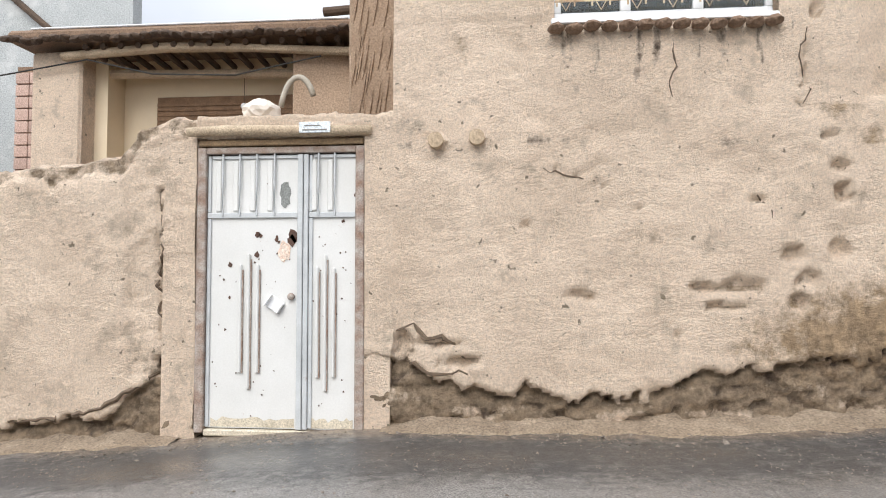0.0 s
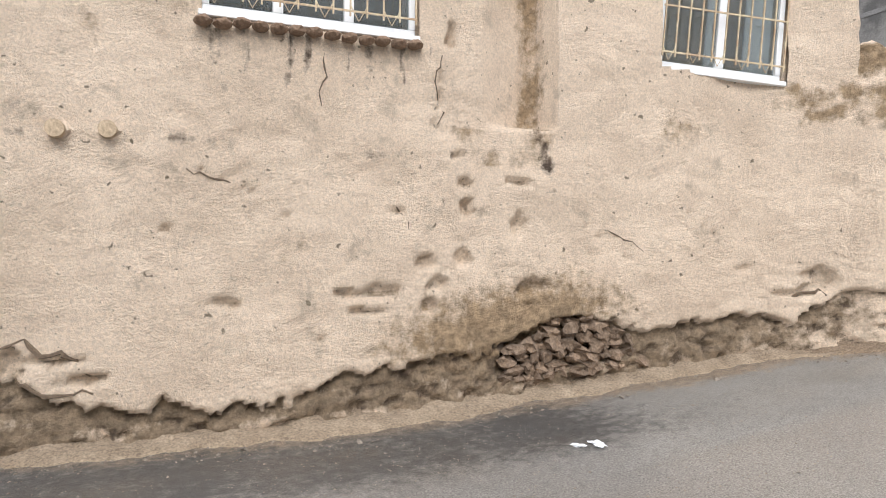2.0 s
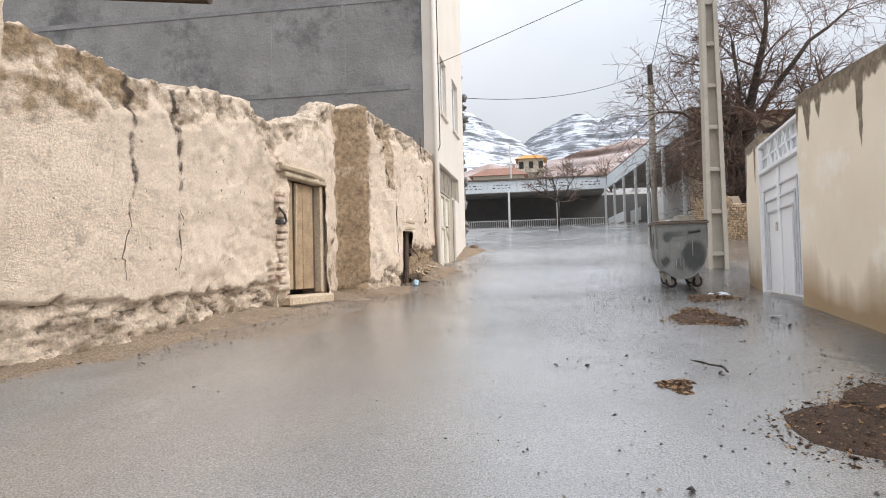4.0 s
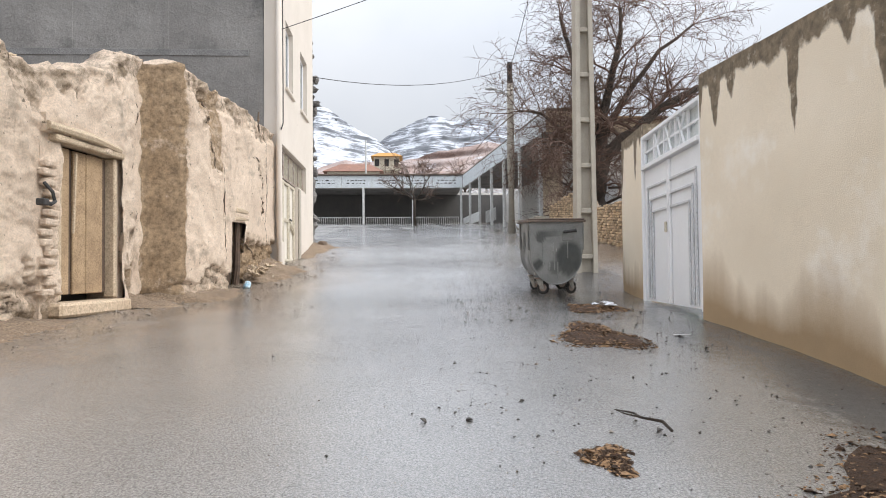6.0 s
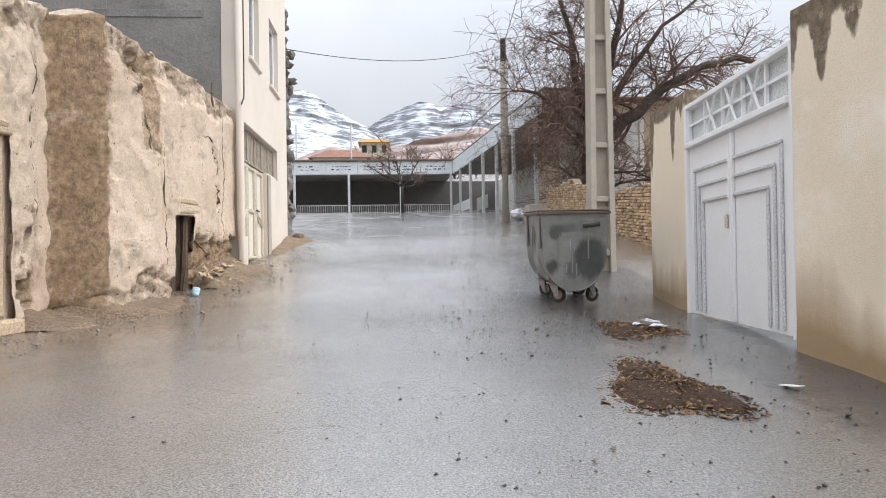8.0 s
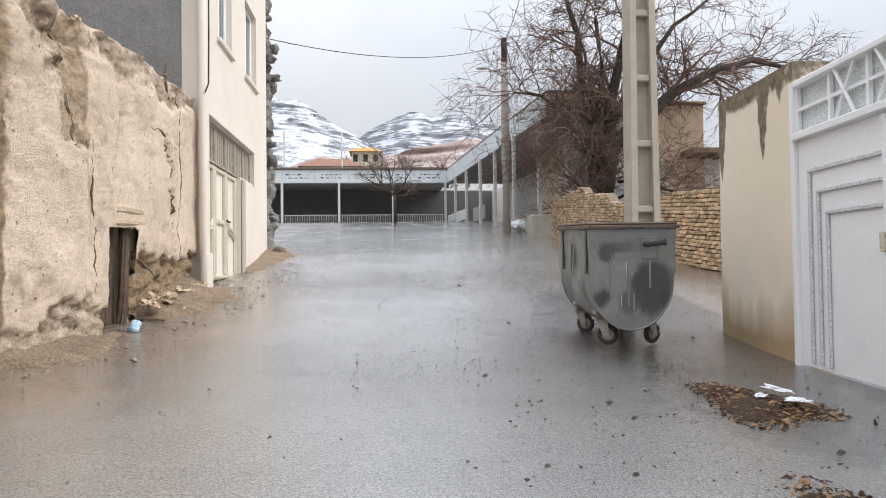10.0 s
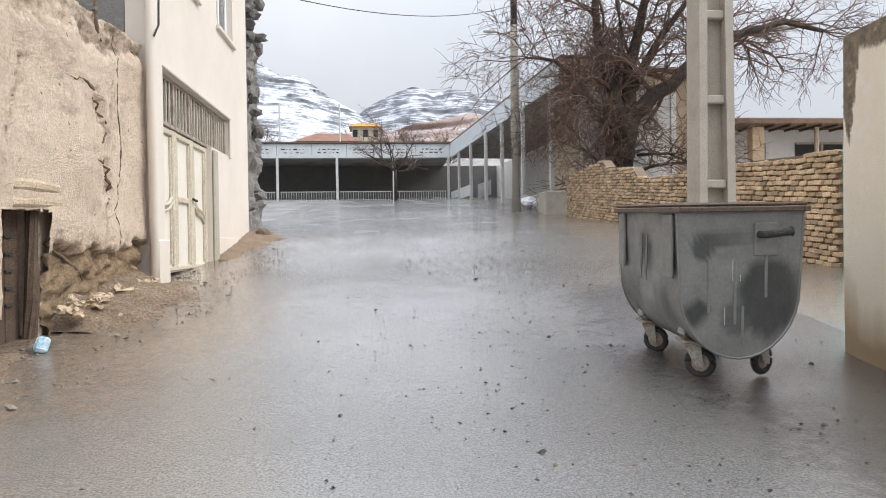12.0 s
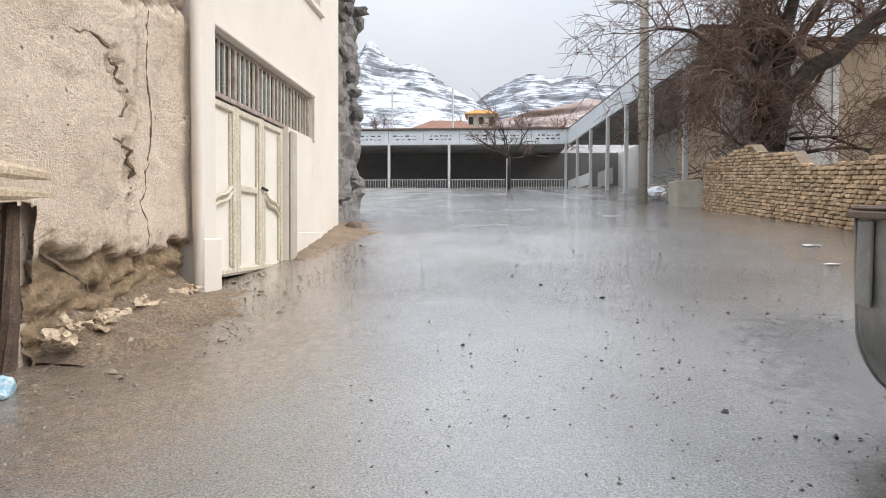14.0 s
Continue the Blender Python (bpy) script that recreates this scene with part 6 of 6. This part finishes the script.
# ---- bare trees ----
def bare_tree(name, x, y, z, trunk, label, seed, limbs, depth, droop=0.0, twigs=3, min_r=0.008, arms=()):
    t = empty(name, x, y, z)
    tagged(t, label, "tree")
    rng = random.Random(seed)
    bmt, bmc = bmesh.new(), bmesh.new()
    tube(bmt, [Vector(p) for p, _ in trunk], [r for _, r in trunk], 12, 0.12)

    def grow(bm, p, d, length, r, level):
        pts, rad = [p.copy()], [r]
        n = 4 if level < depth - 1 else 3
        for i in range(n):
            d = (d + Vector((rng.gauss(0, 0.22), rng.gauss(0, 0.22), rng.gauss(0, 0.18) - droop * level * 0.25))).normalized()
            p = p + d * (length / n)
            pts.append(p.copy())
            rad.append(max(min_r * 0.6, r * (1 - 0.5 * (i + 1) / n)))
            if level < depth:
                kids = 2 if level < 2 else (twigs if i > 0 else 1)
                for _ in range(kids if i > 0 or level > 0 else 1):
                    side = Vector((rng.gauss(0, 1), rng.gauss(0, 1), rng.gauss(0.15, 0.7))).normalized()
                    nd = (d * 0.75 + side * 0.8).normalized()
                    grow(bmc if level >= 1 else bm, p.copy(), nd, length * rng.uniform(0.42, 0.72), max(min_r, rad[-1] * 0.6), level + 1)
        tube(bm, pts, rad, 7 if level < 2 else (5 if level < 3 else 3))
    for pts, r0, r1 in arms:
        pts = [Vector(p) for p in pts]
        smooth_pts = [pts[0]]
        for a, b in zip(pts, pts[1:]):
            smooth_pts += [a.lerp(b, 0.5) + Vector((rng.gauss(0, 0.07), rng.gauss(0, 0.07), rng.gauss(0, 0.07))), b]
        n = len(smooth_pts) - 1
        tube(bmt, smooth_pts, [r0 + (r1 - r0) * (i / n) ** 0.8 for i in range(n + 1)], 10, 0.1)
        for i in range(2, n + 1):
            r = r0 + (r1 - r0) * (i / n) ** 0.8
            along = (smooth_pts[i] - smooth_pts[i - 1]).normalized()
            for _ in range(2 if i < n else 5):
                side = Vector((rng.gauss(0, 0.8), rng.gauss(0, 1), rng.gauss(0.25, 0.7))).normalized()
                grow(bmc, smooth_pts[i].copy(), (along * 0.6 + side).normalized(), rng.uniform(1.4, 2.6), max(0.025, r * 0.36), 2)
    for p, d, ln, r in limbs:
        grow(bmt, Vector(p), Vector(d).normalized(), ln, r, 1 if arms else 0)
    part("trunk", bmt, BARK, t, smooth=True)
    part("crown", bmc, TWIG, t, "fine bare drooping twigs")
    return t


TWIG = material("brown_twigs", (0.17, 0.105, 0.078), (0.11, 0.07, 0.052), 5, 40, 0.95, bump=0.2)
bare_tree("bare_tree", 34.2, -9.35, ground_z(34.2) - 0.1, [((0, 0, 0), 0.62), ((0.05, 0.05, 1.2), 0.5), ((0.0, 0.1, 2.2), 0.44), ((0.0, 0.0, 3.0), 0.42), ((0.0, -0.1, 3.7), 0.3)], "big gnarled bare tree with a tangle of twigs", 5,
          [((0.1, 0.2, 1.5), (-0.6, 0.9, 0.3), 2.2, 0.07), ((0, -0.3, 1.5), (-0.6, -0.8, 0.3), 2.4, 0.07), ((0, -0.4, 1.0), (-0.3, -1.0, 0.3), 2.6, 0.07), ((0, -0.4, 2.2), (-0.5, -0.9, 0.1), 2.4, 0.06), ((0, 0.3, 3.2), (-0.4, 0.9, 0.3), 3.0, 0.07), ((0, 0.4, 3.8), (-0.4, 1.0, 0.0), 3.0, 0.05)],
          4, 0.12, 3, 0.009, [
              ([(0, -0.1, 3.5), (-0.1, -1.0, 4.4), (-0.2, -2.1, 5.2), (-0.2, -3.2, 6.0), (-0.1, -4.5, 6.7), (0, -6.0, 7.1), (0.1, -7.6, 6.8)], 0.34, 0.08),
              ([(0, -0.2, 3.3), (0.1, -0.15, 4.8), (0.1, -0.45, 6.4), (0, -0.9, 8.3), (0, -1.1, 10.4)], 0.33, 0.08),
              ([(0, 0.1, 3.0), (0, 0.45, 4.5), (0.1, 0.95, 6.2), (0, 1.1, 8.0), (0, 1.7, 10.0)], 0.30, 0.07),
              ([(0, 0.2, 2.6), (-0.2, 0.9, 3.8), (-0.2, 1.8, 4.8), (-0.3, 2.7, 5.5), (-0.3, 3.7, 5.6)], 0.15, 0.04),
              ([(0.1, 0.5, 0.2), (0.1, 0.55, 1.6), (0.0, 0.7, 3.0), (-0.1, 0.5, 4.6), (-0.2, 0.2, 6.4), (-0.1, 0.4, 8.6)], 0.26, 0.07),
              ([(0, -0.3, 4.6), (0.3, -1.6, 6.8), (0.4, -3.0, 8.6), (0.4, -4.6, 9.8)], 0.18, 0.05)])
bare_tree("small_bare_tree", 48.2, -1.25, ground_z(48.2) - 0.1, [((0, 0, 0), 0.10), ((0, 0, 1.2), 0.085), ((0, 0, 1.8), 0.09)], "small pollarded bare tree in front of the market", 12,
          [((0, 0, 1.7), (0.1, math.cos(a), 0.75), 2.0, 0.05) for a in (0.2, 0.9, 1.5, 2.2, 2.9)] + [((0, 0, 1.8), (0.3, 0.1, 1), 2.2, 0.05)], 2, 0.0, 2, 0.012)
bm = bmesh.new()
rng = random.Random(2)
for i in range(120):
    a, e = rng.uniform(0, 6.28), rng.uniform(0, 6.28)
    c = Vector((0.22 * math.cos(a), 0.22 * math.sin(a), rng.uniform(-0.12, 0.12)))
    tube(bm, [c, c + Vector((math.cos(e), math.sin(e), rng.uniform(-0.3, 0.3))) * 0.3], [0.008, 0.006], 3)
nest = tagged(part("bird_nest", bm, TWIG), "dark twig nest high in the bare tree", "nest")
nest.matrix_world = pose(34.6, -7.6, 12.0)


# ---- distance ----
def mountain(name, dist, sil, depth, label, seed, mat):
    ys = np.linspace(sil[0][0], sil[-1][0], 340)
    rows, verts = 90, []
    for y in ys:
        top = lerp_list(sil, y)
        top += 5 * fbm(y * 0.02, seed, 0, 5)
        for j in range(rows + 1):
            v = j / rows
            z = top * (1 - v) ** 1.15
            ledge = 10 * noise.noise(Vector((y * 0.006, z * 0.05, seed))) + 7 * noise.noise(Vector((y * 0.008, z * 0.16, seed + 4))) + 5 * noise.noise(Vector((y * 0.05, z * 0.3, seed + 9)))
            x = dist - depth * v + ledge + 30 * v * fbm(y * 0.01, z * 0.015, seed, 5)
            verts.append((x, y, z + 3 * v * fbm(y * 0.03, z * 0.03, seed)))
    m = rows + 1
    faces = [(i * m + j, i * m + j + 1, (i + 1) * m + j + 1, (i + 1) * m + j) for i in range(len(ys) - 1) for j in range(rows)]
    ob = mesh_ob(name, verts, faces, mat, smooth=True)
    return tagged(ob, label, "mountain", kind="structure")


def snow_rock(name, cover):
    m = bpy.data.materials.new(name)
    m.use_nodes = True
    n, k = m.node_tree.nodes, m.node_tree.links
    co, mp = n.new("ShaderNodeTexCoord"), n.new("ShaderNodeMapping")
    mp.inputs["Scale"].default_value = (0.022, 0.022, 0.22)
    a, b = n.new("ShaderNodeTexNoise"), n.new("ShaderNodeTexNoise")
    a.inputs["Scale"].default_value, a.inputs["Detail"].default_value, a.inputs["Roughness"].default_value = 1.0, 12, 0.78
    b.inputs["Scale"].default_value, b.inputs["Detail"].default_value = 0.02, 9
    k.new(co.outputs["Object"], mp.inputs["Vector"])
    k.new(mp.outputs["Vector"], a.inputs["Vector"])
    k.new(co.outputs["Object"], b.inputs["Vector"])
    geo, sep = n.new("ShaderNodeNewGeometry"), n.new("ShaderNodeSeparateXYZ")
    k.new(geo.outputs["Normal"], sep.inputs[0])
    s1, s2, s3 = n.new("ShaderNodeMath"), n.new("ShaderNodeMath"), n.new("ShaderNodeMapRange")
    s1.operation = s2.operation = "MULTIPLY_ADD"
    k.new(b.outputs["Fac"], s1.inputs[0])
    s1.inputs[1].default_value = 0.4
    k.new(a.outputs["Fac"], s1.inputs[2])
    k.new(sep.outputs["Z"], s2.inputs[0])
    s2.inputs[1].default_value = 0.22
    k.new(s1.outputs[0], s2.inputs[2])
    s3.inputs["From Min"].default_value, s3.inputs["From Max"].default_value = cover, cover + 0.08
    k.new(s2.outputs[0], s3.inputs["Value"])
    mix = n.new("ShaderNodeMixRGB")
    mix.inputs["Color1"].default_value, mix.inputs["Color2"].default_value = (0.13, 0.137, 0.15, 1), (0.52, 0.545, 0.59, 1)
    k.new(s3.outputs["Result"], mix.inputs["Fac"])
    k.new(mix.outputs["Color"], n["Principled BSDF"].inputs["Base Color"])
    n["Principled BSDF"].inputs["Roughness"].default_value = 0.9
    return m


P = 1.246
mountain("mountain_far", 1500, [(52 - 1200 * P, 150), (52 - 700 * P, 225), (52 - 400 * P, 268), (52 - 265 * P, 305), (52 - 215 * P, 322), (52 - 165 * P, 336), (52 - 125 * P, 331), (52 - 90 * P, 339), (52 - 65 * P, 328), (52 - 25 * P, 302), (52, 280), (52 + 60 * P, 262), (52 + 300 * P, 240)], 700, "snow-dusted far mountain ridge", 3.0, snow_rock("far_snow_rock", 0.87))
Q = 1.06
mountain("mountain_near", 1250, [(50 - 140 * Q, 100), (50 - 60 * Q, 185), (46, 238), (46 + 35 * Q, 258), (46 + 75 * Q, 286), (46 + 104 * Q, 306), (46 + 140 * Q, 311), (46 + 160 * Q, 324), (46 + 176 * Q, 348), (46 + 184 * Q, 346), (46 + 195 * Q, 330), (46 + 240 * Q, 318), (46 + 400 * Q, 300), (46 + 900 * Q, 240)], 600, "snowy stepped mountain with a rocky knob", 8.0, snow_rock("near_snow_rock", 0.81))
SCRUB = material("scrub_hill", (0.27, 0.18, 0.145), (0.40, 0.34, 0.32), 0.08, 1.5, 0.95, bump=0.0, stain=(0.68, 0.70, 0.74), stain_scale=0.05, stain_at=0.56)
mountain("hill_scrub", 330, [(-260, 30), (-130, 60), (-70, 63), (-40, 61), (-18, 58), (0, 54), (27, 51), (50, 46), (120, 38), (260, 30)], 170, "brown scrubby hillside with patches of snow", 1.0, SCRUB)
yh = empty("orange_roofed_house", 162, 3.2, 22.6)
tagged(yh, "small far house with a yellow-orange hipped roof", "house")
part("wall", boxes((-3, 3, -2.9, 2.9, -6, 4.6)), DULLCREAM, yh)
bm = bmesh.new()
vs = [bm.verts.new(c) for c in ((-4, -3.6, 4.6), (4, -3.6, 4.6), (4, 3.6, 4.6), (-4, 3.6, 4.6), (0, -1.8, 6.0), (0, 1.8, 6.0))]
for f in ((0, 1, 4), (1, 2, 5, 4), (2, 3, 5), (3, 0, 4, 5), (3, 2, 1, 0)):
    bm.faces.new([vs[i] for i in f])
part("roof", bm, material("orange_roof", (0.52, 0.27, 0.06), (0.45, 0.22, 0.05), 1, 20, 0.7), yh, "bright yellow-orange roof")
for y in (-2.2, 0.0, 2.2):
    part("window", boxes((-3.06, -3.0, y - 0.5, y + 0.5, 2.4, 4.0)), DARK, yh)
part("balcony", boxes((-4, -3.05, -3.3, 3.3, 1.4, 2.1)), DULLCREAM, yh)
rh = empty("red_roofed_house", 102, 6.4, ground_z(102))
tagged(rh, "far low house with a rust-red hipped roof", "house")
part("wall", boxes((-3, 3, -3.6, 3.6, -1, 15.2 - ground_z(102))), DULLCREAM, rh)
bm = bmesh.new()
vs = [bm.verts.new((a, b, c - ground_z(102))) for a, b, c in ((-3.6, -4.2, 15.2), (3.6, -4.2, 15.2), (3.6, 4.2, 15.2), (-3.6, 4.2, 15.2), (0, -2.2, 16.7), (0, 2.0, 16.7))]
for f in ((0, 1, 4), (1, 2, 5, 4), (2, 3, 5), (3, 0, 4, 5), (3, 2, 1, 0)):
    bm.faces.new([vs[i] for i in f])
part("roof", bm, material("red_brown_roof", (0.27, 0.135, 0.09), (0.20, 0.10, 0.07), 1, 20, 0.8), rh, "rust-red sheet roof")
for i, (x, y) in enumerate(((95, -9), (120, -4), (130, -16), (105, 3), (140, 22), (125, 28))):
    bare_tree("far_bare_tree", x, y, ground_z(x), [((0, 0, 0), 0.2), ((0, 0, 1.5), 0.16)], "leafless tree on the far slope", 40 + i, [((0, 0, 1.4), (math.cos(a), math.sin(a), 1.4), 3.2, 0.09) for a in (0, 1.3, 2.6, 3.9, 5.2)], 2, 0.0, 2, 0.03)


# ---- litter on the road ----
def scatter(name, n, place, size, mat, label, seed, flat=0.6):
    rng = random.Random(seed)
    verts, faces = [], []
    base = [Vector(c) for c in ((1, 0, -0.3), (-0.4, 0.9, -0.3), (-0.5, -0.8, -0.3), (0.1, 0.1, 0.8), (0.7, 0.5, 0.3))]
    tri = [(0, 1, 4), (1, 3, 4), (4, 3, 0), (0, 3, 2), (2, 3, 1), (0, 2, 1)]
    for _ in range(n):
        x, y, dz = place(rng)
        s = size * rng.uniform(0.4, 1.0) ** 2 * (2.2 if rng.random() < 0.05 else 1)
        rot = Euler((rng.uniform(-0.5, 0.5), rng.uniform(-0.5, 0.5), rng.uniform(0, 6.28))).to_matrix()
        o = len(verts)
        z = ground_z(x) + dz + s * 0.2
        for b in base:
            v = rot @ Vector((b.x * s, b.y * s * rng.uniform(0.5, 1.1), b.z * s * flat))
            verts.append((x + v.x, y + v.y, z + v.z))
        faces += [tuple(o + k for k in f) for f in tri]
    return tagged(mesh_ob(name, verts, faces, mat), label, "debris", kind="stuff")


EARTH = material("crumbled_earth", (0.30, 0.22, 0.148), (0.20, 0.145, 0.10), 3, 45, 0.95, bump=1.0, fine_mix=0.45, speck=(0.5, 0.42, 0.32), bump_scale=30, relief=0.03)


def earth_bank(x0, x1, width, height, line, seed, mat=EARTH):
    """Crumbled plaster and soil that has slid down against the foot of a wall."""
    verts, faces = [], []
    xs, n = np.arange(x0, x1 + 0.01, 0.05), 14
    for x in xs:
        fade = min(1.0, (x - x0) / 0.35, (x1 - x) / 0.5)
        w = max(0.04, lerp_list(width, x) * (1 + 0.9 * fbm(x * 1.3, seed) + 0.4 * fbm(x * 6, seed)))
        for j in range(n + 1):
            u = j / n
            y = line(x) + 0.12 - u * (w + 0.12)
            h = lerp_list(height, x) * (1 - u) ** 1.5 * fade * (1 + 0.5 * fbm(x * 3, y * 3, seed)) + 0.02 * fbm(x * 9, y * 9, seed, 3) * (1 - u)
            verts.append((x, y, ground_z(x) + max(h, 0.0) + 0.014 - 0.05 * u ** 6))
    m = n + 1
    for i in range(len(xs) - 1):
        faces += [(i * m + j, i * m + j + 1, (i + 1) * m + j + 1, (i + 1) * m + j) for j in range(n)]
    ob = tagged(mesh_ob("earth_bank", verts, faces, mat, smooth=True), "bank of crumbled brown earth against the wall foot" if mat is EARTH else "pale strip of crumbled plaster along the wall foot", "earth", kind="stuff")
    return ob


PALEDUST = material("crumbled_pale_plaster", (0.43, 0.335, 0.24), (0.26, 0.195, 0.135), 4, 45, 0.95, bump=1.0, fine_mix=0.4, speck=(0.22, 0.165, 0.12), bump_scale=34, relief=0.03)
earth_bank(-8.5, -2.3, [(-9, 0.3), (0, 0.3)], [(-9, 0.09), (0, 0.09)], left_y, 1.0, PALEDUST)
earth_bank(-0.4, 7.4, [(-1, 0.22), (4, 0.3), (7, 0.2)], [(-1, 0.1), (4, 0.09), (7, 0.07)], left_y, 3.0, PALEDUST)
earth_bank(16.3, 18.5, [(16.3, 0.35), (17.2, 0.75), (18.5, 0.6)], [(16.3, 0.2), (17.2, 0.27), (18.2, 0.18), (18.5, 0.06)], left_y, 4.0)
earth_bank(7.0, 11.7, [(7, 0.2), (9, 0.35), (11.7, 0.45)], [(7, 0.05), (9.5, 0.1), (11.7, 0.08)], left_y, 7.0)
earth_bank(13.0, 15.7, [(13, 0.5), (14.2, 0.6), (15.7, 0.3)], [(13, 0.12), (14.2, 0.16), (15.7, 0.06)], left_y, 9.0)
earth_bank(21.0, 25.5, [(21.0, 0.3), (23.8, 0.7), (25.5, 0.9)], [(21.0, 0.06), (23.8, 0.12), (25.5, 0.12)], lambda x: 2.0 if x < 23.9 else 2.4, 2.0)
GRAVEL = material("road_gravel", (0.30, 0.25, 0.20), (0.16, 0.14, 0.12), 25, 60, 0.9)
DARKGRIT = material("dark_grit", (0.06, 0.055, 0.05), (0.10, 0.09, 0.08), 25, 60, 0.9)
DRYLEAF = material("dry_leaf", (0.33, 0.20, 0.10), (0.20, 0.115, 0.06), 25, 60, 0.9)
LITTER = material("leaf_litter", (0.125, 0.068, 0.036), (0.055, 0.034, 0.022), 22, 80, 0.95, bump=1.0, bump_scale=60, relief=0.03)


def along_wall(rng):
    x = rng.uniform(-3.5, 18) if rng.random() < 0.5 else rng.uniform(8, 24)
    off = rng.random() ** 2.2 * (1.0 if x > 8 else 0.5)
    return x, left_y(x) - 0.05 - off, 0.0


def on_road(rng):
    x = rng.uniform(3.5, 26)
    return x, -2.0 + rng.gauss(0, 1.0), 0.0


def all_road(rng):
    x = rng.uniform(-4, 22)
    return x, rng.uniform(-3.4, left_y(x) - 0.1), 0.0


scatter("wall_gravel", 4500, along_wall, 0.022, GRAVEL, "loose gravel and crumbled plaster along the wall", 1)
scatter("road_grit", 2600, on_road, 0.017, DARKGRIT, "dark grit scattered over the wet asphalt", 2)
scatter("verge_gravel", 5000, lambda rng: ((lambda x: (x, left_y(x) - 0.05 - rng.random() ** 1.6 * 2.6, 0.0))(rng.uniform(-4, 6))), 0.011, GRAVEL, "pale gravel washed over the asphalt edge", 7)
scatter("fine_gravel", 6000, all_road, 0.010, GRAVEL, "fine gravel on the road surface", 3)


def litter_heap(x, y, rx, ry, h, seed, label):
    def put(rng):
        a, r = rng.uniform(0, 6.283), math.sqrt(rng.random()) * 1.14
        k = 1 + 0.25 * math.sin(3 * a + seed)
        return x + rx * r * k * math.cos(a), y + ry * r * k * math.sin(a), h * max(0, 1 - r) * 1.0
    bm = bmesh.new()
    rows = []
    for i in range(9):
        ring = []
        for j in range(28):
            a = j * 2 * math.pi / 28
            r = i / 8
            k = (1 + 0.25 * math.sin(3 * a + seed)) * (1 + 0.12 * fbm(math.cos(a) * 2, math.sin(a) * 2, seed))
            px, py = x + rx * r * k * math.cos(a), y + ry * r * k * math.sin(a)
            ring.append(bm.verts.new((px, py, ground_z(px) + h * (1 - r ** 1.4) * (0.9 + 0.4 * fbm(px * 5, py * 5)) - (0.03 if i == 8 else 0))))
        rows.append(ring)
    for a, b in zip(rows, rows[1:]):
        for j in range(28):
            bm.faces.new((a[j], b[j], b[(j + 1) % 28], a[(j + 1) % 28])) if a is not rows[0] or True else None
    ob = tagged(part("litter_heap", bm, LITTER, smooth=True), label, "debris heap")
    ob["kind"] = "stuff"
    scatter("litter_chips", 2000, put, 0.017, LITTER, label, seed, 0.35)
    scatter("dry_leaf_bits", 1000, put, 0.02, DRYLEAF, label, seed + 50, 0.3)


litter_heap(12.2, -2.8, 0.5, 0.3, 0.05, 1, "swept heap of brown leaves and snow")
litter_heap(10.2, -2.25, 0.6, 0.33, 0.06, 2, "low heap of brown leaf litter on the road")
litter_heap(6.5, -2.65, 0.9, 0.6, 0.05, 3, "wide heap of brown leaf litter on the road")
litter_heap(7.35, -1.5, 0.15, 0.1, 0.03, 4, "small clump of dead leaves on the road")
for i, (x, y, rx, ry) in enumerate(((4.0, 3.55, 0.11, 0.07), (3.86, 3.6, 0.06, 0.04), (12.3, -3.0, 0.14, 0.06), (12.0, -2.95, 0.1, 0.05), (12.15, -2.8, 0.05, 0.03), (6.8, -2.7, 0.08, 0.04), (6.5, -2.6, 0.06, 0.03), (6.9, -2.9, 0.09, 0.03), (21.0, -4.9, 0.14, 0.1), (22.5, -5.3, 0.25, 0.18), (24.0, 1.75, 0.3, 0.12))):
    tagged(lump("snow_patch", x, y, ground_z(x) + (0.012 if x < 20 else 0.0) + (0.05 if x in (12.3, 12.0, 12.15, 6.8, 6.5, 6.9) else 0), rx * 0.65, ry * 0.65, 0.010, SNOW, seed=i + 90, sub=3, rough=1.3), "small patch of dirty melting snow", "snow", group="snow patches")
stick = empty("fallen_stick", 7.75, -1.85, ground_z(7.75) + 0.02, 25)
tagged(stick, "crooked dead stick lying on the road", "stick")
part("stem", tube_of([(-0.16, 0.02, 0.0), (-0.05, -0.03, 0.02), (0.05, 0.03, 0.03), (0.15, -0.02, 0.03), (0.24, 0.04, 0.04)], [0.009, 0.009, 0.007, 0.006, 0.003], 6), BARK, stick)
part("twig", tube_of([(0.05, 0.03, 0.03), (0.1, 0.10, 0.05), (0.16, 0.11, 0.06)], [0.005, 0.004, 0.002], 5), BARK, stick)
tagged(part("paper_scrap", boxes((-0.06, 0.06, -0.04, 0.04, 0, 0.004), m=pose(10.1, -3.0, ground_z(10.1) + 0.015, 3, 4, 30)), GATE), "scrap of white paper on the asphalt", "litter")
tagged(lump("pebble_mound", 23.85, 1.8, ground_z(23.85) + 0.05, 0.16, 0.14, 0.14, STONE, seed=77, rough=0.4), "dark stone at the corner of the house", "stone")

# ---- bricks of the garden wall ----
brick_wall()
